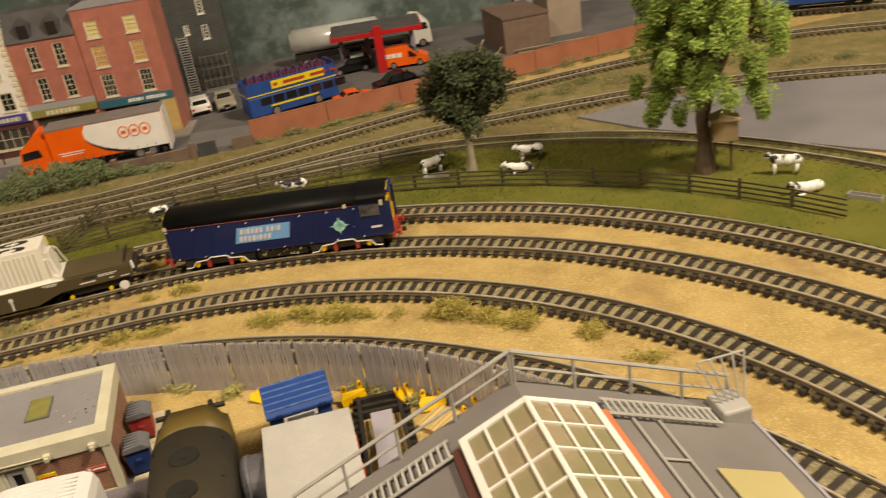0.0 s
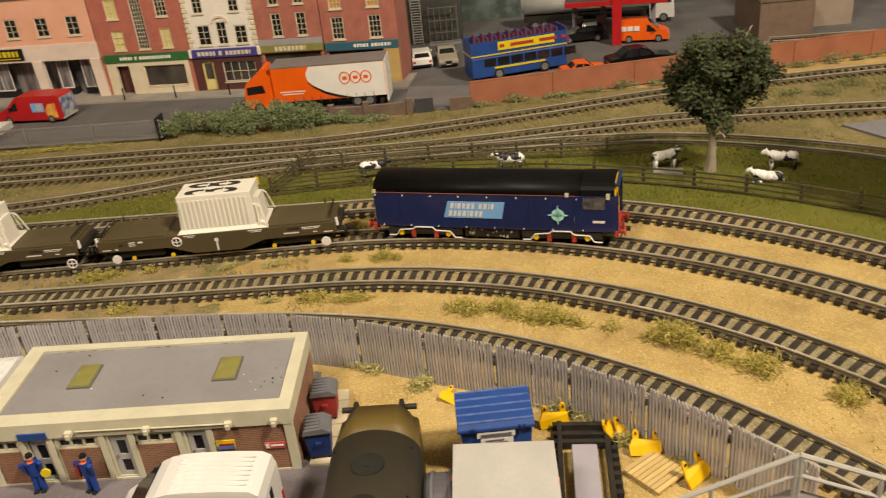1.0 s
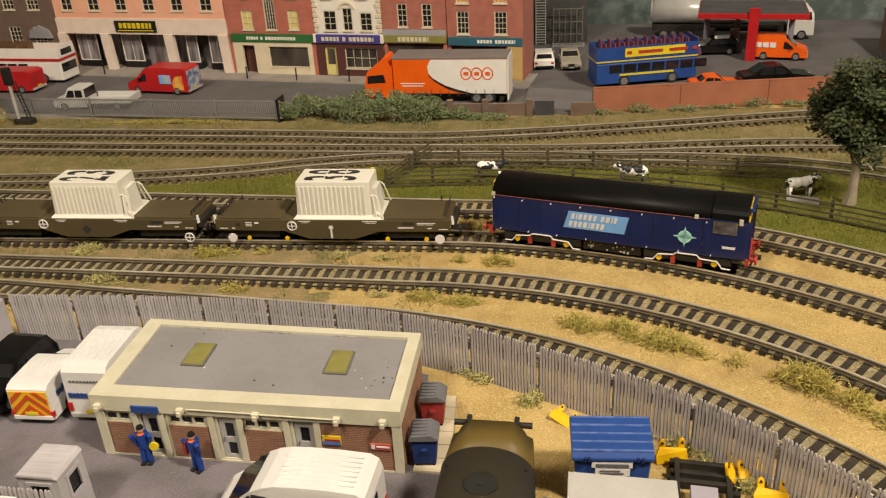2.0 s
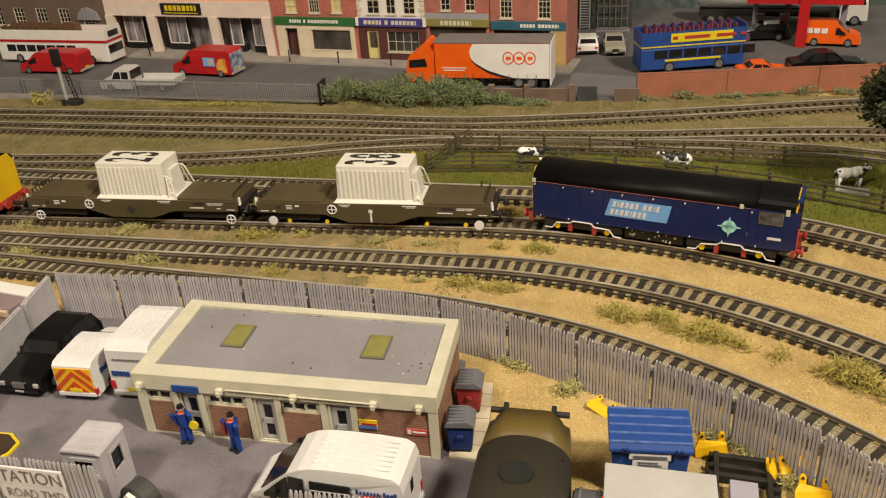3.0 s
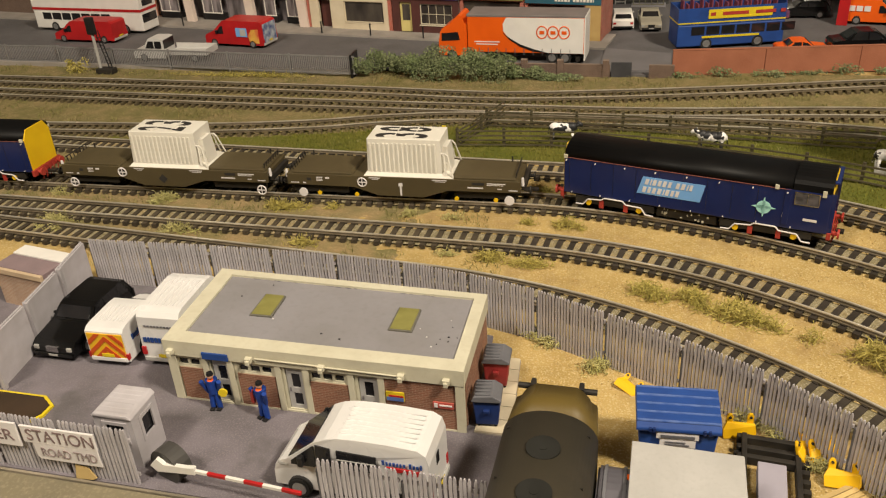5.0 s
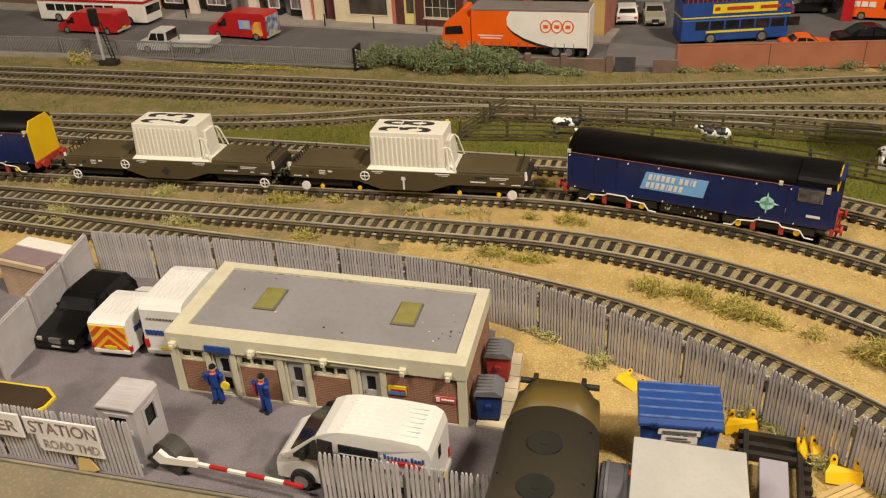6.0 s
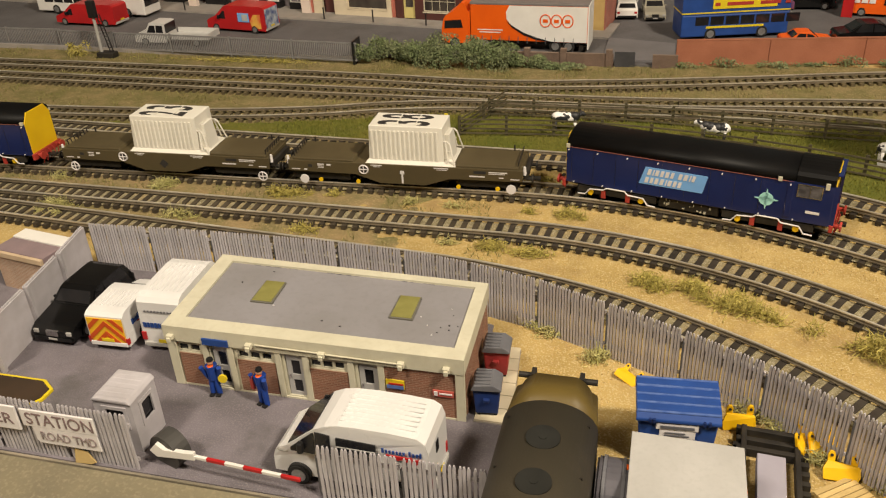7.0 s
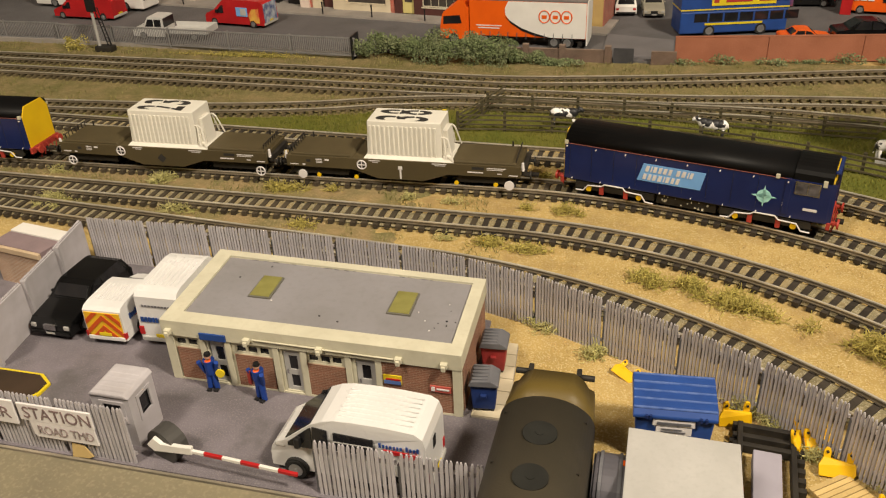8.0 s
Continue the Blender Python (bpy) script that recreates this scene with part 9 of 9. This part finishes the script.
# ---- trees ----
def tree(name, m, height, label, bark, leaf, trunk_r, crown_z0, crown_r, n_leaf, size, droop, seed, n_limb, twigs=0):
    rr = random.Random(seed)
    t = thing(name, m, label, "tree")
    b = bmesh.new()
    hgt = crown_z0 + (height - crown_z0) * 0.55
    pts = [Vector((0, 0, -0.001))]
    for i in range(1, 7):
        pts.append(Vector((rr.uniform(-1, 1) * 0.002, rr.uniform(-1, 1) * 0.002, hgt * i / 6)))
    for i in range(6):
        r = trunk_r * (1 - 0.11 * i)
        cyl(b, (pts[i] + pts[i + 1]) / 2, pts[i + 1] - pts[i], r * (1.5 if i == 0 else 1), (pts[i + 1] - pts[i]).length * 1.05, 10, trunk_r * (1 - 0.11 * (i + 1)))
    part("trunk", b, bark, t)
    tips = []
    b = bmesh.new()
    for k in range(n_limb):
        a = 6.283 * k / n_limb + rr.uniform(-0.4, 0.4)
        z0 = rr.uniform(crown_z0 * 0.75, hgt)
        out = crown_r * rr.uniform(0.45, 0.85) * (1.0 if z0 < hgt * 0.8 else 0.7)
        p0 = Vector((0, 0, z0))
        p1 = Vector((math.cos(a) * out * 0.55, math.sin(a) * out * 0.55, z0 + (height - z0) * 0.30))
        p2 = Vector((math.cos(a) * out, math.sin(a) * out, z0 + (height - z0) * rr.uniform(0.25, 0.75)))
        for q0, q1, r0_, r1_ in ((p0, p1, trunk_r * 0.42, trunk_r * 0.28), (p1, p2, trunk_r * 0.28, trunk_r * 0.12)):
            cyl(b, (q0 + q1) / 2, q1 - q0, r0_, (q1 - q0).length, 6, r1_)
        tips += [p1, p2]
        for _ in range(3):
            p3 = p2 + Vector((rr.gauss(0, 1), rr.gauss(0, 1), rr.gauss(0.2, 0.7))).normalized() * crown_r * 0.35
            cyl(b, (p2 + p3) / 2, p3 - p2, trunk_r * 0.10, (p3 - p2).length, 5, trunk_r * 0.05)
            tips.append(p3)
    part("limb", b, bark, t)
    V, F = [], []
    blobs = []
    for p in tips:
        blobs.append((p, crown_r * rr.uniform(0.20, 0.34)))
    for _ in range(n_limb):
        a, z = rr.uniform(0, 6.283), rr.uniform(crown_z0 + 0.1 * height, height * 0.95)
        q = math.sin(math.pi * min(1, max(0.05, (z - crown_z0) / (height - crown_z0) * 0.85 + 0.12))) * crown_r * rr.uniform(0.3, 0.85)
        blobs.append((Vector((math.cos(a) * q, math.sin(a) * q, z)), crown_r * rr.uniform(0.2, 0.32)))
    if droop:
        blobs = []
        for _ in range(150):
            f = rr.random() ** 0.8
            z = crown_z0 + 0.012 + (height - crown_z0 - 0.012) * f
            prof_r = crown_r * (0.80 + 0.35 * math.sin(3.0 * f + 0.3)) * (1 - 0.45 * f * f)
            a = rr.uniform(0, 6.283)
            q = prof_r * rr.uniform(0.45, 0.95)
            r = crown_r * rr.uniform(0.10, 0.24)
            p = Vector((math.cos(a) * q, math.sin(a) * q, z))
            blobs.append((p, r))
            sway = Vector((math.cos(a), math.sin(a), 0)) * rr.uniform(0, 0.003)
            for k in range(rr.choice((0, 1, 2, 3))):
                p = p + sway + Vector((rr.gauss(0, 0.0015), rr.gauss(0, 0.0015), -r * 0.8))
                r *= 0.86
                blobs.append((p, r))
    for _ in range(n_leaf):
        c, r = rr.choice(blobs)
        d = Vector((rr.gauss(0, 1), rr.gauss(0, 1), rr.gauss(0, 0.8))).normalized() * r * rr.uniform(0.45, 1.05)
        p = c + d
        if p.z < crown_z0 * 0.6:
            continue
        u = Vector((rr.gauss(0, 1), rr.gauss(0, 1), rr.gauss(0, 0.8))).normalized()
        v = (u.orthogonal().normalized() * rr.choice((1, -1)) + Vector((0, 0, 0.3))).normalized()
        s = size * rr.uniform(0.5, 1.25)
        k0 = len(V)
        V += [tuple(p + u * s), tuple(p + v * s * 0.55), tuple(p - u * s * 0.9), tuple(p - v * s * 0.55)]
        F.append((k0, k0 + 1, k0 + 2, k0 + 3))
    cr_ = new("crown", pydata("crown", V, F, leaf))
    cr_.parent = t
    if twigs:
        b = bmesh.new()
        for _ in range(twigs):
            p = rr.choice(tips)
            q = p + (p - Vector((0, 0, hgt * 0.8))).normalized() * crown_r * rr.uniform(0.2, 0.45)
            rod(b, p, q, 0.0005, 5)
            q2 = q + Vector((rr.gauss(0, 1), rr.gauss(0, 1), rr.gauss(0, 1))).normalized() * 0.005
            rod(b, q, q2, 0.0004, 5)
        part("twig", b, PALEBARK, t, "bare pale twigs")
    return t


tree("field_tree", pose(0.293, 0.652, 0.0014, 0, 0, 40), 0.108, "round dark green tree with pale trunk and bare twigs", PALEBARK, LEAFDARK, 0.0036, 0.030, 0.037, 15000, 0.0019, False, 4, 11, 16)
tree("large_tree", pose(0.450, 0.542, 0.0014), 0.205, "tall light green drooping tree with brown trunk", BARK, LEAFLIGHT, 0.0060, 0.040, 0.050, 100000, 0.00125, True, 9, 24)
th_ = thing("tree_house", pose(0.459, 0.530, 0.030, 0, 0, -20), "tan wooden tree house box hung on the trunk", "box")
bm = bmesh.new()
box(bm, -0.009, 0.009, -0.007, 0.007, 0.0, 0.0160, 0, 0.0003)
part("body", bm, mat("tan_timber", (0.40, 0.29, 0.17), (0.33, 0.235, 0.135), 90, 0.8, 0.3), th_)
bm = bmesh.new()
prism(bm, [(-0.0110, 0.0155), (0.0110, 0.0155), (0.0110, 0.0168), (0.0, 0.0205), (-0.0110, 0.0168)], -0.0085, 0.0085, "y", 0, 0.0002)
part("roof", bm, mat("straw_roof", (0.52, 0.41, 0.25), (0.45, 0.35, 0.2), 90, 0.8, 0.3), th_)
bm = bmesh.new()
for x in (-0.006, 0.006):
    rod(bm, (x, 0.004, -0.031), (x, 0.004, 0.001), 0.0009, 6)
part("stilt", bm, BARK, th_)

# ---- pitched shed with a glazed ridge in the near corner ----
gs = thing("glazed_shed", pose(0.196, 0.0, 0.0), "grey pitched-roof shed with white glazed ridge and handrails", "building")
SL, RZ, GY = 0.43, 0.098, 0.2150


def roof_z(x):
    return RZ - SL * abs(x)


SHEDGREY = mat("shed_roof_grey", (0.20, 0.185, 0.18), (0.165, 0.15, 0.145), 30, 0.7, 0.2)
bm = bmesh.new()
box(bm, -0.072, 0.074, 0.02, GY - 0.008, 0.0, 0.058)
part("wall", bm, mat("shed_wall", (0.26, 0.235, 0.21), (0.22, 0.2, 0.18), 40, 0.8), gs)
for sx, xe in ((-1, -0.080), (1, 0.081)):
    bm = bmesh.new()
    prism(bm, [(0, RZ), (xe, roof_z(xe)), (xe, roof_z(xe) - 0.003), (0, RZ - 0.003)], 0.01, GY, "y", 0, 0.0003)
    part("roof_slope", bm, SHEDGREY, gs, "plain grey roof slope")
    bm = bmesh.new()
    prism(bm, [(xe, roof_z(xe) - 0.0034), (xe, roof_z(xe) + 0.0006), (xe + sx * 0.0012, roof_z(xe) + 0.0004), (xe + sx * 0.0012, roof_z(xe) - 0.0034)], 0.01, GY, "y")
    part("eave_trim", bm, LILAC, gs)
GLASSY = mat("mossy_glazing", (0.22, 0.205, 0.11), (0.30, 0.24, 0.155), 45, 0.25, spec=0.5)
for sx in (-1, 1):
    for j in range(9):
        for i in range(3):
            xa, xb = sx * (0.0004 + i * 0.0072), sx * (0.0004 + (i + 1) * 0.0072)
            ya, yb = 0.199 - j * 0.0125, 0.199 - (j + 1) * 0.0125
            bm = bmesh.new()
            prism(bm, [(xa, roof_z(xa) + 0.0016), (xb, roof_z(xb) + 0.0016), (xb, roof_z(xb) + 0.0026), (xa, roof_z(xa) + 0.0026)], yb, ya, "y")
            part("glass_pane", bm, GLASSY, gs)
    bm = bmesh.new()
    for i in range(4):
        x = sx * (0.0003 + i * 0.0072)
        w = 0.0012 if i == 3 else 0.00045
        prism(bm, [(x - w, roof_z(x - w) + 0.0020), (x + w, roof_z(x + w) + 0.0020), (x + w, roof_z(x + w) + 0.0036), (x - w, roof_z(x - w) + 0.0036)], 0.085, 0.2, "y")
    part_each("glazing_bar", bm, WHITE, gs, "white glazing bars")
    bm = bmesh.new()
    for j in range(10):
        y = 0.1992 - j * 0.0125
        w = 0.0012 if j == 0 else 0.0004
        xb = sx * 0.0222
        prism(bm, [(0, RZ + 0.0020), (xb, roof_z(xb) + 0.0020), (xb, roof_z(xb) + 0.0034), (0, RZ + 0.0034)], y - w, y + w, "y")
    part_each("cross_bar", bm, WHITE, gs)
    # roof ladder and handrail along the gable
    x0, x1 = sx * 0.026, sx * 0.066
    bm = bmesh.new()
    for y in (0.1965, 0.2045):
        rod(bm, (x0, y, roof_z(x0) + 0.0022), (x1, y, roof_z(x1) + 0.0022), 0.0006, 6)
    for k in range(16):
        x = x0 + (x1 - x0) * (k + 0.5) / 16
        rod(bm, (x, 0.1965, roof_z(x) + 0.0024), (x, 0.2045, roof_z(x) + 0.0024), 0.0006, 5)
    part("roof_ladder", bm, TIN, gs, "pale grey roof ladder")
    xe = sx * 0.078
    bm = bmesh.new()
    for dz in (0.0062, 0.0125):
        rod(bm, (0, GY - 0.002, RZ + dz), (xe, GY - 0.002, roof_z(xe) + dz), 0.0007 if dz > 0.01 else 0.0005, 6)
    part("handrail", bm, TIN, gs, "silver-grey handrail")
    for x in (0.0006, 0.021, 0.041, 0.060, 0.0775):
        bm = bmesh.new()
        rod(bm, (sx * x, GY - 0.002, roof_z(x) - 0.0005), (sx * x, GY - 0.002, roof_z(x) + 0.0125), 0.0006, 6)
        part("post", bm, TIN, gs)
bm = bmesh.new()
prism(bm, [(0.0236, roof_z(0.0236) + 0.0004), (0.0262, roof_z(0.0262) + 0.0004), (0.0262, roof_z(0.0262) + 0.0024), (0.0236, roof_z(0.0236) + 0.0024)], 0.05, 0.198, "y")
part("side_flashing", bm, mat("faded_orange", (0.55, 0.19, 0.085), (0.48, 0.16, 0.07), 40, 0.6), gs, "faded orange flashing strip")
bm = bmesh.new()
prism(bm, [(-0.0236, roof_z(0.0236) + 0.0004), (-0.0262, roof_z(0.0262) + 0.0004), (-0.0262, roof_z(0.0262) + 0.0024), (-0.0236, roof_z(0.0236) + 0.0024)], 0.05, 0.198, "y")
part("side_flashing", bm, WINEWOOD, gs, "brown flashing strip")
bm = bmesh.new()
prism(bm, [(0.050, roof_z(0.050) + 0.0003), (0.072, roof_z(0.072) + 0.0003), (0.072, roof_z(0.072) + 0.0012), (0.050, roof_z(0.050) + 0.0012)], 0.10, 0.172, "y")
part("roof_light", bm, mat("tan_rooflight", (0.48, 0.41, 0.20), (0.42, 0.36, 0.17), 30, 0.4), gs, "tan translucent roof light")
bm = bmesh.new()
for x in (0.034, 0.043):
    rod(bm, (x, 0.05, roof_z(x) + 0.0010), (x, 0.196, roof_z(x) + 0.0010), 0.0005, 6)
for y in (0.155, 0.175):
    rod(bm, (0.034, y, roof_z(0.034) + 0.0010), (0.043, y, roof_z(0.043) + 0.0010), 0.0004, 6)
part("conduit", bm, TIN, gs)
bm = bmesh.new()
box(bm, 0.069, 0.080, 0.200, 0.2125, roof_z(0.075) - 0.003, roof_z(0.075) + 0.006, 0, 0.001)
for k in range(5):
    a = 0.5 * k
    rod(bm, (0.072 + 0.002 * k, 0.2055, roof_z(0.075) + 0.005), (0.066 + 0.0045 * k, 0.213, roof_z(0.075) + 0.020), 0.0004, 5)
rod(bm, (0.066, 0.213, roof_z(0.075) + 0.020), (0.084, 0.213, roof_z(0.075) + 0.020), 0.0004, 5)
part_each("cage_bar", bm, TIN, gs)
